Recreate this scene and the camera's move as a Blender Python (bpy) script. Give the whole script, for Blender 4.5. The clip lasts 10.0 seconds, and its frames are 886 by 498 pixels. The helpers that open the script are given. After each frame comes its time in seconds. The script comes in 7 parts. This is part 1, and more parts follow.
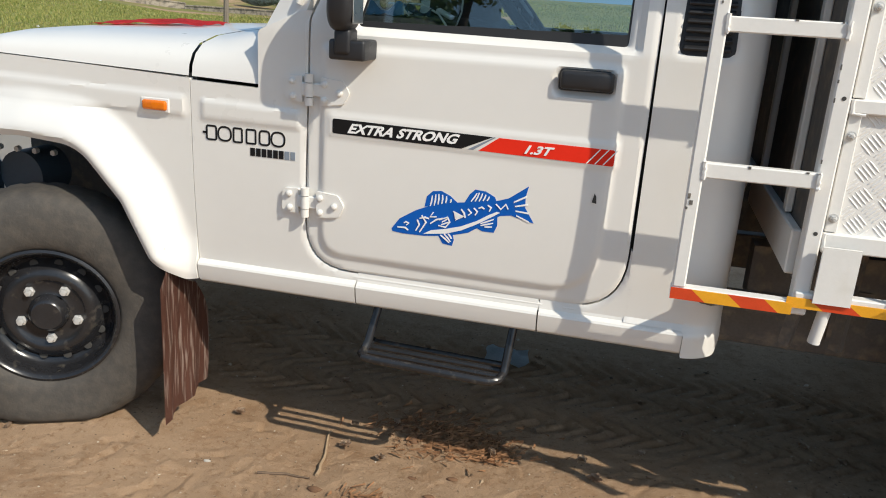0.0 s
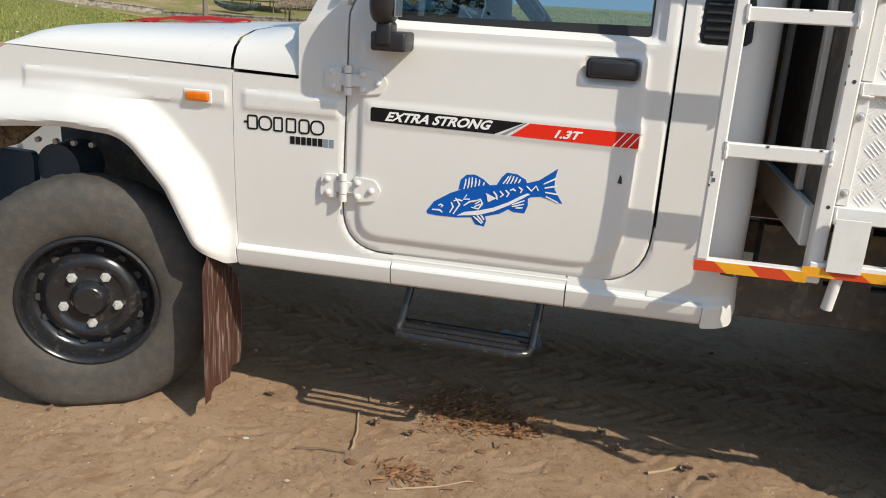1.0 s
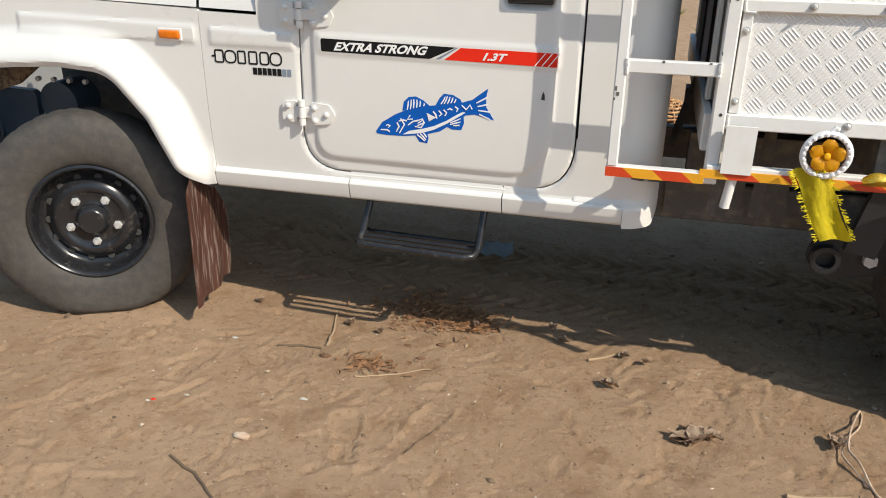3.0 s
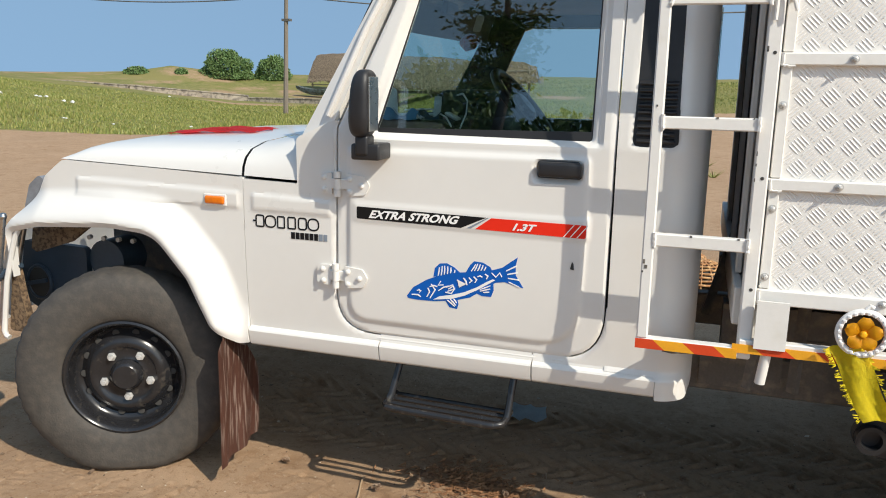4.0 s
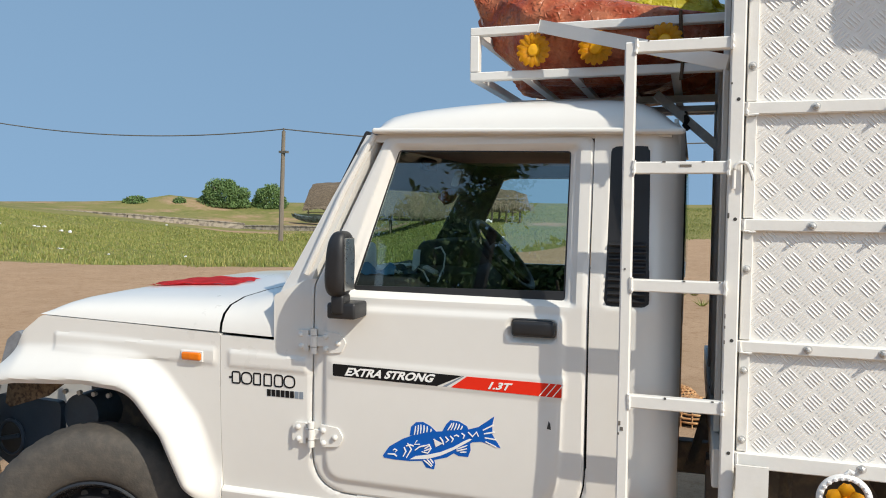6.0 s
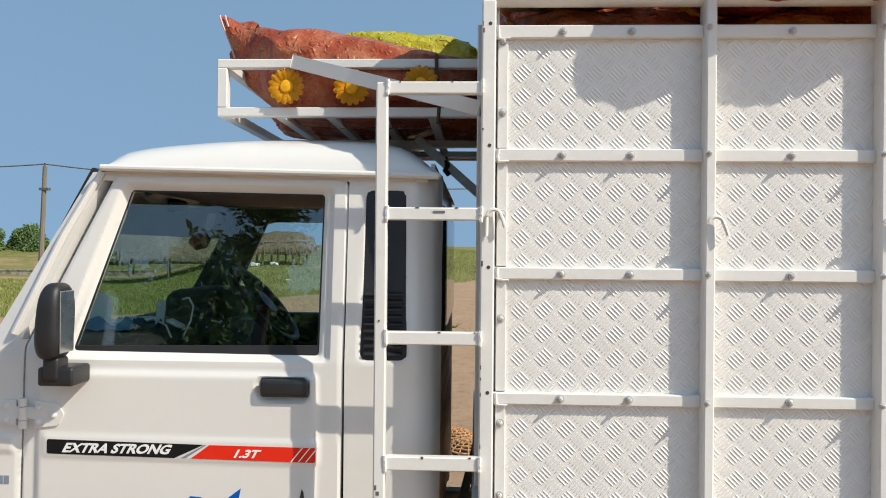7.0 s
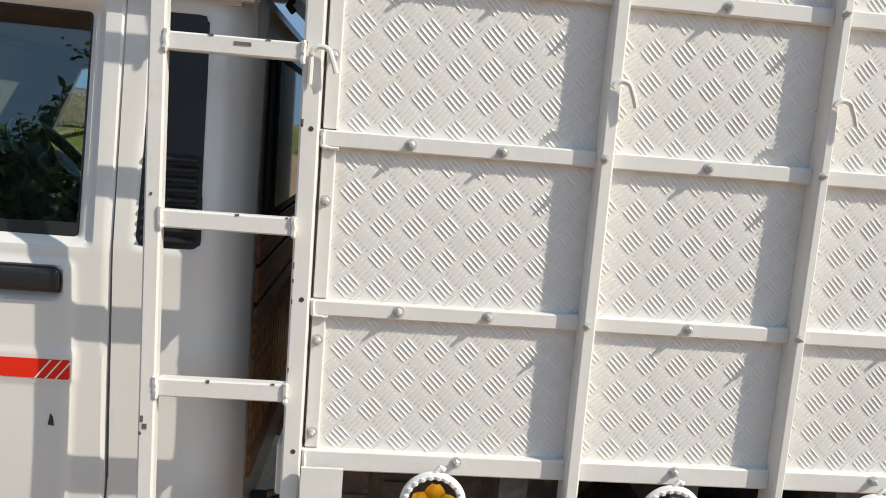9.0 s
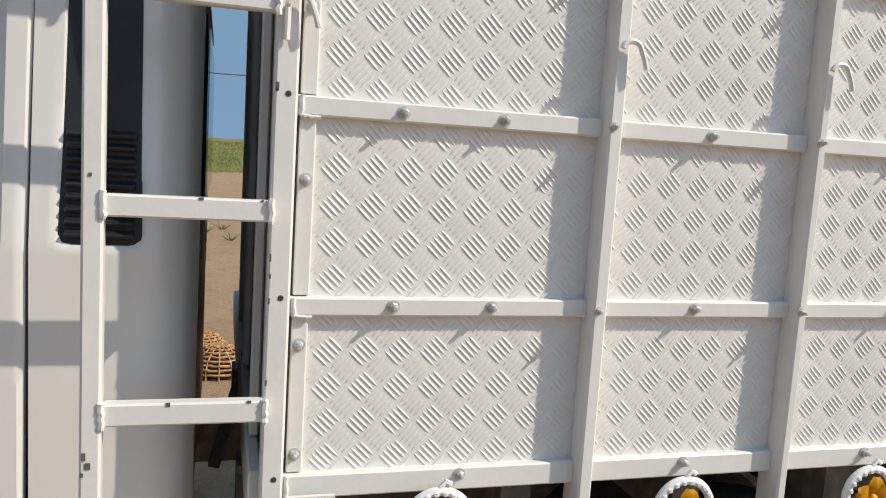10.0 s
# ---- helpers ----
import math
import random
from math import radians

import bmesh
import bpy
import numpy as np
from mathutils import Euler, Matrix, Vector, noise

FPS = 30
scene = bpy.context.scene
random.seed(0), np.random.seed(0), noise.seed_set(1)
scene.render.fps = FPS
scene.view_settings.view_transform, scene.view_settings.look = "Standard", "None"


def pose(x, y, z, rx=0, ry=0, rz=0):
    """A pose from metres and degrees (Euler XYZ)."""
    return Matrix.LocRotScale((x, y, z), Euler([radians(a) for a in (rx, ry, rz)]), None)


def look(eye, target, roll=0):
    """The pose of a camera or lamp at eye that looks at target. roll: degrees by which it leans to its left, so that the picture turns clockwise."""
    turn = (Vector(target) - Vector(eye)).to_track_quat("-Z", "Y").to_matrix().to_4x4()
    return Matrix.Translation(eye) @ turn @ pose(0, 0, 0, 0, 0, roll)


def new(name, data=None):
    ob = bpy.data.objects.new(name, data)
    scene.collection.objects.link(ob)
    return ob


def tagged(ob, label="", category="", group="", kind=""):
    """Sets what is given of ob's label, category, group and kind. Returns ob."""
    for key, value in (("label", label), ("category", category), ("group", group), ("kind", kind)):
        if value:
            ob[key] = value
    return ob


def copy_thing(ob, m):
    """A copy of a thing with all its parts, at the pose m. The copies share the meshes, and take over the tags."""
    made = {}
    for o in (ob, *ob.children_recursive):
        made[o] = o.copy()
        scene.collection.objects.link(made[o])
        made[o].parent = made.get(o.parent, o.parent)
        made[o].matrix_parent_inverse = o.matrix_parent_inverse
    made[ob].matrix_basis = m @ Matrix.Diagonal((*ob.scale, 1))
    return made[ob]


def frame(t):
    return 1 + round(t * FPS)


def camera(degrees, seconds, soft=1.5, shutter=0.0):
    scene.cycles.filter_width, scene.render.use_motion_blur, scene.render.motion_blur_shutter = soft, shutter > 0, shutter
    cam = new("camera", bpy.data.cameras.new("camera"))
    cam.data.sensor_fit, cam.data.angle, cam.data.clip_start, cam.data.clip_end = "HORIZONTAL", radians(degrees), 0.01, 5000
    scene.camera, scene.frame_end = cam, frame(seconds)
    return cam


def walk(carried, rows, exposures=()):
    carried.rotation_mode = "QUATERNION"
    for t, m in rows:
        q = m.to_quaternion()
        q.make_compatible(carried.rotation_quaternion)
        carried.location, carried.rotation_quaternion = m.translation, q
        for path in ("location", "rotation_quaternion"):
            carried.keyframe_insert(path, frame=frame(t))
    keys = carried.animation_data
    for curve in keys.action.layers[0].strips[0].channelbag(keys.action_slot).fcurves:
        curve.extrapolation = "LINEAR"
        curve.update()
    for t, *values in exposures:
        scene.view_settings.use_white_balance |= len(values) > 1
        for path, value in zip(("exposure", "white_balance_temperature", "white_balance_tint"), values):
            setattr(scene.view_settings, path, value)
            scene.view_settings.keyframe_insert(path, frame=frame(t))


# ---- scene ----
cam = camera(59.1, 10.0, soft=1.0)
PATH = [
    (0, (-0.015, 0.046, 1.391), (-0.458, 1.899, 0.785), 3.5),
    (0.5, (-0.082, -0.036, 1.376), (-0.695, 1.781, 0.809), 1.6),
    (1, (-0.128, -0.128, 1.355), (-0.522, 1.741, 0.763), 3.3),
    (1.5, (-0.042, -0.21, 1.342), (-0.365, 1.659, 0.707), 4.3),
    (2, (0.167, -0.31, 1.338), (-0.248, 1.458, 0.499), 4.8),
    (2.2, (0.206, -0.347, 1.363), (-0.207, 1.388, 0.458), 3.1),
    (3.3, (0.218, -0.323, 1.432), (-0.259, 1.468, 0.681), 0.5),
    (3.5, (0.229, -0.326, 1.436), (-0.258, 1.466, 0.694), 1.5),
    (4, (0.244, -0.305, 1.48), (-0.361, 1.553, 1.058), 0.9),
    (4.5, (0.233, -0.305, 1.498), (-0.513, 1.518, 1.15), 1.5),
    (5, (0.253, -0.311, 1.524), (-0.51, 1.519, 1.263), 0.6),
    (5.2, (0.269, -0.306, 1.551), (-0.433, 1.558, 1.369), 1.0),
    (6.3, (0.331, -0.262, 1.59), (-0.202, 1.663, 1.488), -0.1),
    (6.5, (0.359, -0.23, 1.59), (-0.056, 1.723, 1.486), -0.1),
    (7, (0.372, -0.102, 1.605), (0.288, 1.896, 1.608), 0.5),
    (7.5, (0.336, 0.134, 1.651), (0.49, 2.123, 1.799), -0.4),
    (8, (0.368, 0.22, 1.627), (0.701, 2.192, 1.663), 3.1),
    (8.5, (0.488, 0.359, 1.614), (0.65, 2.347, 1.468), 5.5),
    (9, (0.539, 0.436, 1.559), (0.71, 2.41, 1.286), 4.6),
    (9.5, (0.4, 0.587, 1.538), (0.689, 2.523, 1.125), 5.8),
    (10, (0.308, 0.658, 1.479), (0.859, 2.567, 1.246), 3.6),
]
walk(cam, [(t, look(eye, target, roll)) for t, eye, target, roll in PATH], exposures=[(0.0, 0.14), (1.0, 0.14), (2.0, 0.12), (3.5, 0.26), (4.2, 0.22), (5.0, 0.16), (6.5, 0.16), (8.0, 0.16), (9.0, 0.03), (10.0, -0.04)])

# ---- light ----
SUN_WAY = Vector((-0.99, 0.53, -1.0)).normalized()
world = bpy.data.worlds.new("sky_world")
scene.world = world
world.use_nodes = True
_wn, _wl = world.node_tree.nodes, world.node_tree.links
_sky = _wn.new("ShaderNodeTexSky")
_sky.sky_type = "NISHITA"
_sky.sun_disc = False
_sky.sun_elevation = math.asin(-SUN_WAY.z)
_sky.sun_rotation = math.atan2(-SUN_WAY.x, -SUN_WAY.y)
_sky.altitude, _sky.air_density, _sky.dust_density, _sky.ozone_density = 0.0, 1.0, 0.4, 0.9
_tc, _up, _nm = _wn.new("ShaderNodeTexCoord"), _wn.new("ShaderNodeVectorMath"), _wn.new("ShaderNodeVectorMath")
_up.operation, _nm.operation = "MULTIPLY_ADD", "NORMALIZE"
_up.inputs[1].default_value, _up.inputs[2].default_value = (1, 1, 0.30), (0, 0, 0.60)
_wl.new(_tc.outputs["Generated"], _up.inputs[0])
_wl.new(_up.outputs[0], _nm.inputs[0])
_wl.new(_nm.outputs[0], _sky.inputs["Vector"])
_hue = _wn.new("ShaderNodeVectorMath")
_hue.operation = "MULTIPLY"
_hue.inputs[1].default_value = (0.955, 0.975, 0.84)
_wl.new(_sky.outputs["Color"], _hue.inputs[0])
_wl.new(_hue.outputs[0], _wn["Background"].inputs["Color"])
_wn["Background"].inputs["Strength"].default_value = 0.215
sun = new("sun", bpy.data.lights.new("sun", "SUN"))
sun.data.energy, sun.data.angle, sun.data.color = 4.0, radians(0.55), (1.0, 0.93, 0.80)
sun.matrix_world = look((0, 0, 0), SUN_WAY)

# ---- building helpers ----
PLACED = {}


def thing(name, at, label, category, group="", kind=""):
    """An Empty at the base of a thing."""
    ob = new(name)
    ob.empty_display_size = 0.1
    ob.matrix_basis = Matrix.Translation(at)
    PLACED[ob] = Matrix.Translation(at)
    return tagged(ob, label, category, group, kind)


def finish(bm, name, material, smooth=30):
    me = bpy.data.meshes.new(name)
    bmesh.ops.recalc_face_normals(bm, faces=bm.faces[:])
    bm.to_mesh(me)
    bm.free()
    me.materials.append(material)
    if smooth:
        me.shade_smooth()
        me.set_sharp_from_angle(angle=radians(smooth))
    return me


def part(name, bm, material, parent, label="", smooth=30):
    """One mesh, in world coordinates, under a thing or a part."""
    me = bm if isinstance(bm, bpy.types.Mesh) else finish(bm, name, material, smooth)
    ob = new(name, me)
    ob.parent = parent
    ob.matrix_parent_inverse = PLACED.get(parent, Matrix()).inverted()
    return tagged(ob, label)


def lone(name, bm, material, label, category, group="", kind="", smooth=30):
    """A thing of one mesh."""
    me = bm if isinstance(bm, bpy.types.Mesh) else finish(bm, name, material, smooth)
    return tagged(new(name, me), label, category, group, kind)


def bx(bm, x0, x1, y0, y1, z0, z1, bev=0.0, m=None):
    vs = bmesh.ops.create_cube(bm, size=1)["verts"]
    for v in vs:
        v.co = Vector(((x0 + x1) / 2 + v.co.x * (x1 - x0), (y0 + y1) / 2 + v.co.y * (y1 - y0), (z0 + z1) / 2 + v.co.z * (z1 - z0)))
        if m is not None:
            v.co = m @ v.co
    if bev:
        es = list({e for v in vs for e in v.link_edges})
        bmesh.ops.bevel(bm, geom=es, offset=bev, segments=1 if bev < 0.007 else 3, profile=0.5, affect="EDGES")
    return bm


def box(*a, bev=0.0, m=None):
    return bx(bmesh.new(), *a, bev=bev, m=m)


def rod(bm, p, q, r, n=12, r2=None):
    p, q = Vector(p), Vector(q)
    m = Matrix.Translation((p + q) / 2) @ (q - p).to_track_quat("Z", "Y").to_matrix().to_4x4()
    bmesh.ops.create_cone(bm, cap_ends=True, segments=n, radius1=r, radius2=r if r2 is None else r2, depth=(q - p).length, matrix=m)
    return bm


def bar(bm, p, q, w, h, up=(0, 0, 1), bev=0.0):
    """A straight square bar from p to q."""
    p, q, up = Vector(p), Vector(q), Vector(up)
    a = (q - p).normalized()
    s = a.cross(up).normalized()
    u = s.cross(a)
    m = Matrix((s, a, u)).transposed().to_4x4()
    m.translation = (p + q) / 2
    return bx(bm, -w / 2, w / 2, -(q - p).length / 2, (q - p).length / 2, -h / 2, h / 2, bev, m)


def tube(bm, pts, r, n=8, closed=False):
    """A bent pipe through the points."""
    pts = [Vector(p) for p in pts]
    rings, side = [], None
    k = len(pts)
    for i, p in enumerate(pts):
        a = pts[(i + 1) % k] if closed or i < k - 1 else p
        b = pts[i - 1] if closed or i else p
        t = (a - b).normalized()
        if side is None:
            side = t.orthogonal().normalized()
        side = (side - t * side.dot(t)).normalized()
        up = t.cross(side)
        rr = r(i / (k - 1)) if callable(r) else r
        rings.append([bm.verts.new(p + rr * (math.cos(2 * math.pi * j / n) * side + math.sin(2 * math.pi * j / n) * up)) for j in range(n)])
    for i in range(k if closed else k - 1):
        for j in range(n):
            bm.faces.new((rings[i][j], rings[i][(j + 1) % n], rings[(i + 1) % k][(j + 1) % n], rings[(i + 1) % k][j]))
    if not closed:
        bm.faces.new(rings[0][::-1])
        bm.faces.new(rings[-1])
    return bm


def lathe(bm, profile, m, n=48, cap=False):
    """Turns (radius, height) pairs round m's z axis."""
    rings = []
    for r, h in profile:
        rings.append([bm.verts.new(m @ Vector((r * math.cos(2 * math.pi * j / n), r * math.sin(2 * math.pi * j / n), h))) for j in range(n)])
    for a, b in zip(rings, rings[1:]):
        for j in range(n):
            bm.faces.new((a[j], a[(j + 1) % n], b[(j + 1) % n], b[j]))
    if cap:
        bm.faces.new(rings[-1])
    return bm


def rounded(points):
    """A closed outline from (x, z, radius) corners."""
    out = []
    n = len(points)
    for i, (x, z, r) in enumerate(points):
        p, a, b = Vector((x, z)), Vector(points[i - 1][:2]), Vector(points[(i + 1) % n][:2])
        if not r:
            out.append((x, z))
            continue
        u, v = (a - p).normalized(), (b - p).normalized()
        half = math.acos(max(-1, min(1, u.dot(v)))) / 2
        d = min(r / math.tan(half), (a - p).length * 0.49, (b - p).length * 0.49)
        for k in range(9):
            t = k / 8
            q = (1 - t) ** 2 * (p + u * d) + 2 * t * (1 - t) * p + t * t * (p + v * d)
            out.append((q.x, q.y))
    return np.array(out)


def sdf(poly, X, Z):
    """Distance to a closed outline, below zero inside."""
    P = np.stack([X, Z], -1)
    best, inside = np.full(X.shape, 1e9), np.zeros(X.shape, bool)
    for a, b in zip(poly, np.roll(poly, -1, 0)):
        e = b - a
        w = P - a
        t = np.clip((w @ e) / max(e @ e, 1e-12), 0, 1)
        best = np.minimum(best, ((w - t[..., None] * e) ** 2).sum(-1))
        if abs(e[1]) > 1e-12:
            hit = ((a[1] <= Z) != (b[1] <= Z)) & (X < a[0] + (Z - a[1]) / e[1] * e[0])
            inside ^= hit
    return np.where(inside, -1, 1) * np.sqrt(best)


def ease(t):
    t = np.clip(t, 0, 1)
    return t * t * (3 - 2 * t)


def skin(shape, depth, span, h, edge=0.02):
    """A pressed sheet: the region where shape(X, Z) < 0, at y = depth(X, Z), with its rim turned in by edge."""
    x0, x1, z0, z1 = span
    xs, zs = np.arange(x0, x1 + h, h), np.arange(z0, z1 + h, h)
    X, Z = np.meshgrid(xs, zs, indexing="ij")
    for _ in range(2):
        D = shape(X, Z)
        gx, gz = (shape(X + 1e-4, Z) - D) / 1e-4, (shape(X, Z + 1e-4) - D) / 1e-4
        near = (np.abs(D) < h * 0.75)
        X, Z = np.where(near, X - D * gx, X), np.where(near, Z - D * gz, Z)
    D = shape(X, Z)
    Y = depth(X, Z)
    ok = D < h * 0.2
    keep = ok[:-1, :-1] & ok[1:, :-1] & ok[1:, 1:] & ok[:-1, 1:]
    bm = bmesh.new()
    made = {}

    def v(i, j):
        if (i, j) not in made:
            made[i, j] = bm.verts.new((X[i, j], Y[i, j], Z[i, j]))
        return made[i, j]

    for i, j in zip(*np.nonzero(keep)):
        bm.faces.new((v(i, j), v(i + 1, j), v(i + 1, j + 1), v(i, j + 1)))
    if edge:
        rim = [e for e in bm.edges if e.is_boundary]
        new_edges = bmesh.ops.extrude_edge_only(bm, edges=rim)["geom"]
        for q in new_edges:
            if isinstance(q, bmesh.types.BMVert):
                q.co.y += edge
    return bm


def flat(poly, y0, y1, bm=None):
    """An upright plate with an outline in x and z, y0 its face and y1 its back."""
    bm = bm or bmesh.new()
    front = [bm.verts.new((x, y0, z)) for x, z in poly]
    back = [bm.verts.new((x, y1, z)) for x, z in poly]
    bm.faces.new(front)
    bm.faces.new(back[::-1])
    n = len(poly)
    for i in range(n):
        bm.faces.new((front[i], back[i], back[(i + 1) % n], front[(i + 1) % n]))
    return bm


# ---- materials ----
def material(name, colour, rough=0.5, metal=0.0, vary=0.12, scale=6.0, bump=0.0, bump_scale=200.0, second=None, coat=0.0, stretch=(1, 1, 1), spec=0.5, piece=0.0, cut=(0.45, 0.6)):
    """Base colour with variation at two scales, blotches of a second colour, fine relief."""
    m = bpy.data.materials.new(name)
    m.use_nodes = True
    n, l = m.node_tree.nodes, m.node_tree.links
    b = n["Principled BSDF"]
    b.inputs["Roughness"].default_value, b.inputs["Metallic"].default_value = rough, metal
    b.inputs["Coat Weight"].default_value = coat
    b.inputs["Coat Roughness"].default_value = 0.08
    b.inputs["Specular IOR Level"].default_value = spec
    tc, mp = n.new("ShaderNodeTexCoord"), n.new("ShaderNodeMapping")
    mp.inputs["Scale"].default_value = stretch
    l.new(tc.outputs["Object"], mp.inputs["Vector"])
    big, fine = n.new("ShaderNodeTexNoise"), n.new("ShaderNodeTexNoise")
    big.inputs["Scale"].default_value, fine.inputs["Scale"].default_value = scale, scale * 14
    big.inputs["Detail"].default_value = fine.inputs["Detail"].default_value = 5
    for t in (big, fine):
        l.new(mp.outputs["Vector"], t.inputs["Vector"])
    add = n.new("ShaderNodeMath")
    add.operation = "MULTIPLY_ADD"
    l.new(fine.outputs["Fac"], add.inputs[0])
    add.inputs[1].default_value = 0.6
    l.new(big.outputs["Fac"], add.inputs[2])
    rng = n.new("ShaderNodeMapRange")
    rng.inputs["From Min"].default_value, rng.inputs["From Max"].default_value = 0.45, 1.15
    rng.inputs["To Min"].default_value, rng.inputs["To Max"].default_value = 1 - vary, 1 + vary
    l.new(add.outputs[0], rng.inputs["Value"])
    mix = n.new("ShaderNodeMix")
    mix.data_type = "RGBA"
    mix.inputs["A"].default_value = (*colour, 1)
    mix.inputs["B"].default_value = (*(second or colour), 1)
    if second:
        blot = n.new("ShaderNodeTexNoise")
        blot.inputs["Scale"].default_value, blot.inputs["Detail"].default_value = scale * 2.3, 6
        l.new(mp.outputs["Vector"], blot.inputs["Vector"])
        ramp = n.new("ShaderNodeMapRange")
        ramp.inputs["From Min"].default_value, ramp.inputs["From Max"].default_value = cut
        l.new(blot.outputs["Fac"], ramp.inputs["Value"])
        l.new(ramp.outputs["Result"], mix.inputs["Factor"])
    else:
        mix.inputs["Factor"].default_value = 0
    mul = n.new("ShaderNodeVectorMath")
    mul.operation = "SCALE"
    l.new(mix.outputs["Result"], mul.inputs[0])
    l.new(rng.outputs["Result"], mul.inputs["Scale"])
    last = mul.outputs["Vector"]
    if piece:
        info = n.new("ShaderNodeObjectInfo")
        r2 = n.new("ShaderNodeMapRange")
        r2.inputs["To Min"].default_value, r2.inputs["To Max"].default_value = 1 - piece, 1 + piece
        l.new(info.outputs["Random"], r2.inputs["Value"])
        m2 = n.new("ShaderNodeVectorMath")
        m2.operation = "SCALE"
        l.new(last, m2.inputs[0])
        l.new(r2.outputs["Result"], m2.inputs["Scale"])
        last = m2.outputs["Vector"]
    l.new(last, b.inputs["Base Color"])
    rr = n.new("ShaderNodeMapRange")
    rr.inputs["From Min"].default_value, rr.inputs["From Max"].default_value = 0.45, 1.15
    rr.inputs["To Min"].default_value, rr.inputs["To Max"].default_value = max(0.02, rough - 0.08), min(1, rough + 0.08)
    l.new(add.outputs[0], rr.inputs["Value"])
    l.new(rr.outputs["Result"], b.inputs["Roughness"])
    if bump:
        bn, nz = n.new("ShaderNodeBump"), n.new("ShaderNodeTexNoise")
        nz.inputs["Scale"].default_value, nz.inputs["Detail"].default_value = bump_scale, 4
        l.new(mp.outputs["Vector"], nz.inputs["Vector"])
        l.new(nz.outputs["Fac"], bn.inputs["Height"])
        bn.inputs["Strength"].default_value, bn.inputs["Distance"].default_value = bump, 0.004
        l.new(bn.outputs["Normal"], b.inputs["Normal"])
    return m


CAR_WHITE = material("car_white_paint", (0.755, 0.732, 0.69), 0.34, vary=0.02, scale=1.6, coat=0.5)
BOX_WHITE = material("box_white_paint", (0.755, 0.735, 0.695), 0.42, vary=0.035, scale=5, bump=0.12, bump_scale=60, second=(0.70, 0.67, 0.61), cut=(0.62, 0.8))
PLATE_WHITE = material("tread_plate_paint", (0.79, 0.765, 0.725), 0.40, vary=0.03, scale=3, second=(0.72, 0.69, 0.64), cut=(0.6, 0.85))
BLACK_PLASTIC = material("black_plastic", (0.018, 0.018, 0.02), 0.45, vary=0.2, scale=20, bump=0.15, bump_scale=600)
DARK_METAL = material("chassis_black", (0.105, 0.098, 0.09), 0.6, vary=0.3, scale=9, second=(0.22, 0.18, 0.135), cut=(0.5, 0.75))
STEP_BLACK = material("step_black_gloss", (0.022, 0.022, 0.024), 0.22, vary=0.2, scale=15, second=(0.10, 0.09, 0.075), cut=(0.6, 0.8))
RUBBER = material("tyre_rubber", (0.056, 0.050, 0.044), 0.75, vary=0.15, scale=14, second=(0.085, 0.073, 0.060), bump=0.35, bump_scale=110, cut=(0.40, 0.78))
RIM_BLACK = material("rim_black", (0.018, 0.018, 0.020), 0.22, vary=0.3, scale=14, second=(0.085, 0.075, 0.062), cut=(0.60, 0.82))
STEEL = material("bright_steel", (0.55, 0.54, 0.52), 0.30, 1.0, vary=0.1, scale=25)
DULL_STEEL = material("dull_bolt_steel", (0.56, 0.55, 0.53), 0.42, 0.35, vary=0.2, scale=60)
FLAP_BROWN = material("flap_brown", (0.150, 0.066, 0.046), 0.6, vary=0.35, scale=6, stretch=(7, 7, 0.5), second=(0.40, 0.30, 0.25), bump=0.4, bump_scale=40, cut=(0.52, 0.64))
AMBER = material("amber_lens", (0.72, 0.17, 0.006), 0.12, vary=0.2, scale=40)
DECAL_BLACK = material("decal_black", (0.010, 0.010, 0.011), 0.4, vary=0.1, spec=0.2)
DECAL_RED = material("decal_red", (0.80, 0.030, 0.012), 0.4, vary=0.05, spec=0.2)
DECAL_BLUE = material("decal_blue", (0.003, 0.100, 0.44), 0.4, vary=0.05, spec=0.2)
DECAL_WHITE = material("decal_white", (0.85, 0.84, 0.82), 0.35, vary=0.03)
DECAL_GREY = material("decal_grey", (0.22, 0.26, 0.31), 0.35, vary=0.05)
TAPE_RED = material("tape_red", (0.62, 0.06, 0.015), 0.35, vary=0.12, scale=20)
TAPE_YELLOW = material("tape_yellow", (0.78, 0.36, 0.02), 0.35, vary=0.12, scale=20)
SEAL = material("window_rubber", (0.02, 0.02, 0.021), 0.5, vary=0.1)
DARK_GAP = material("shut_line_dark", (0.045, 0.043, 0.04), 0.8, vary=0.1)


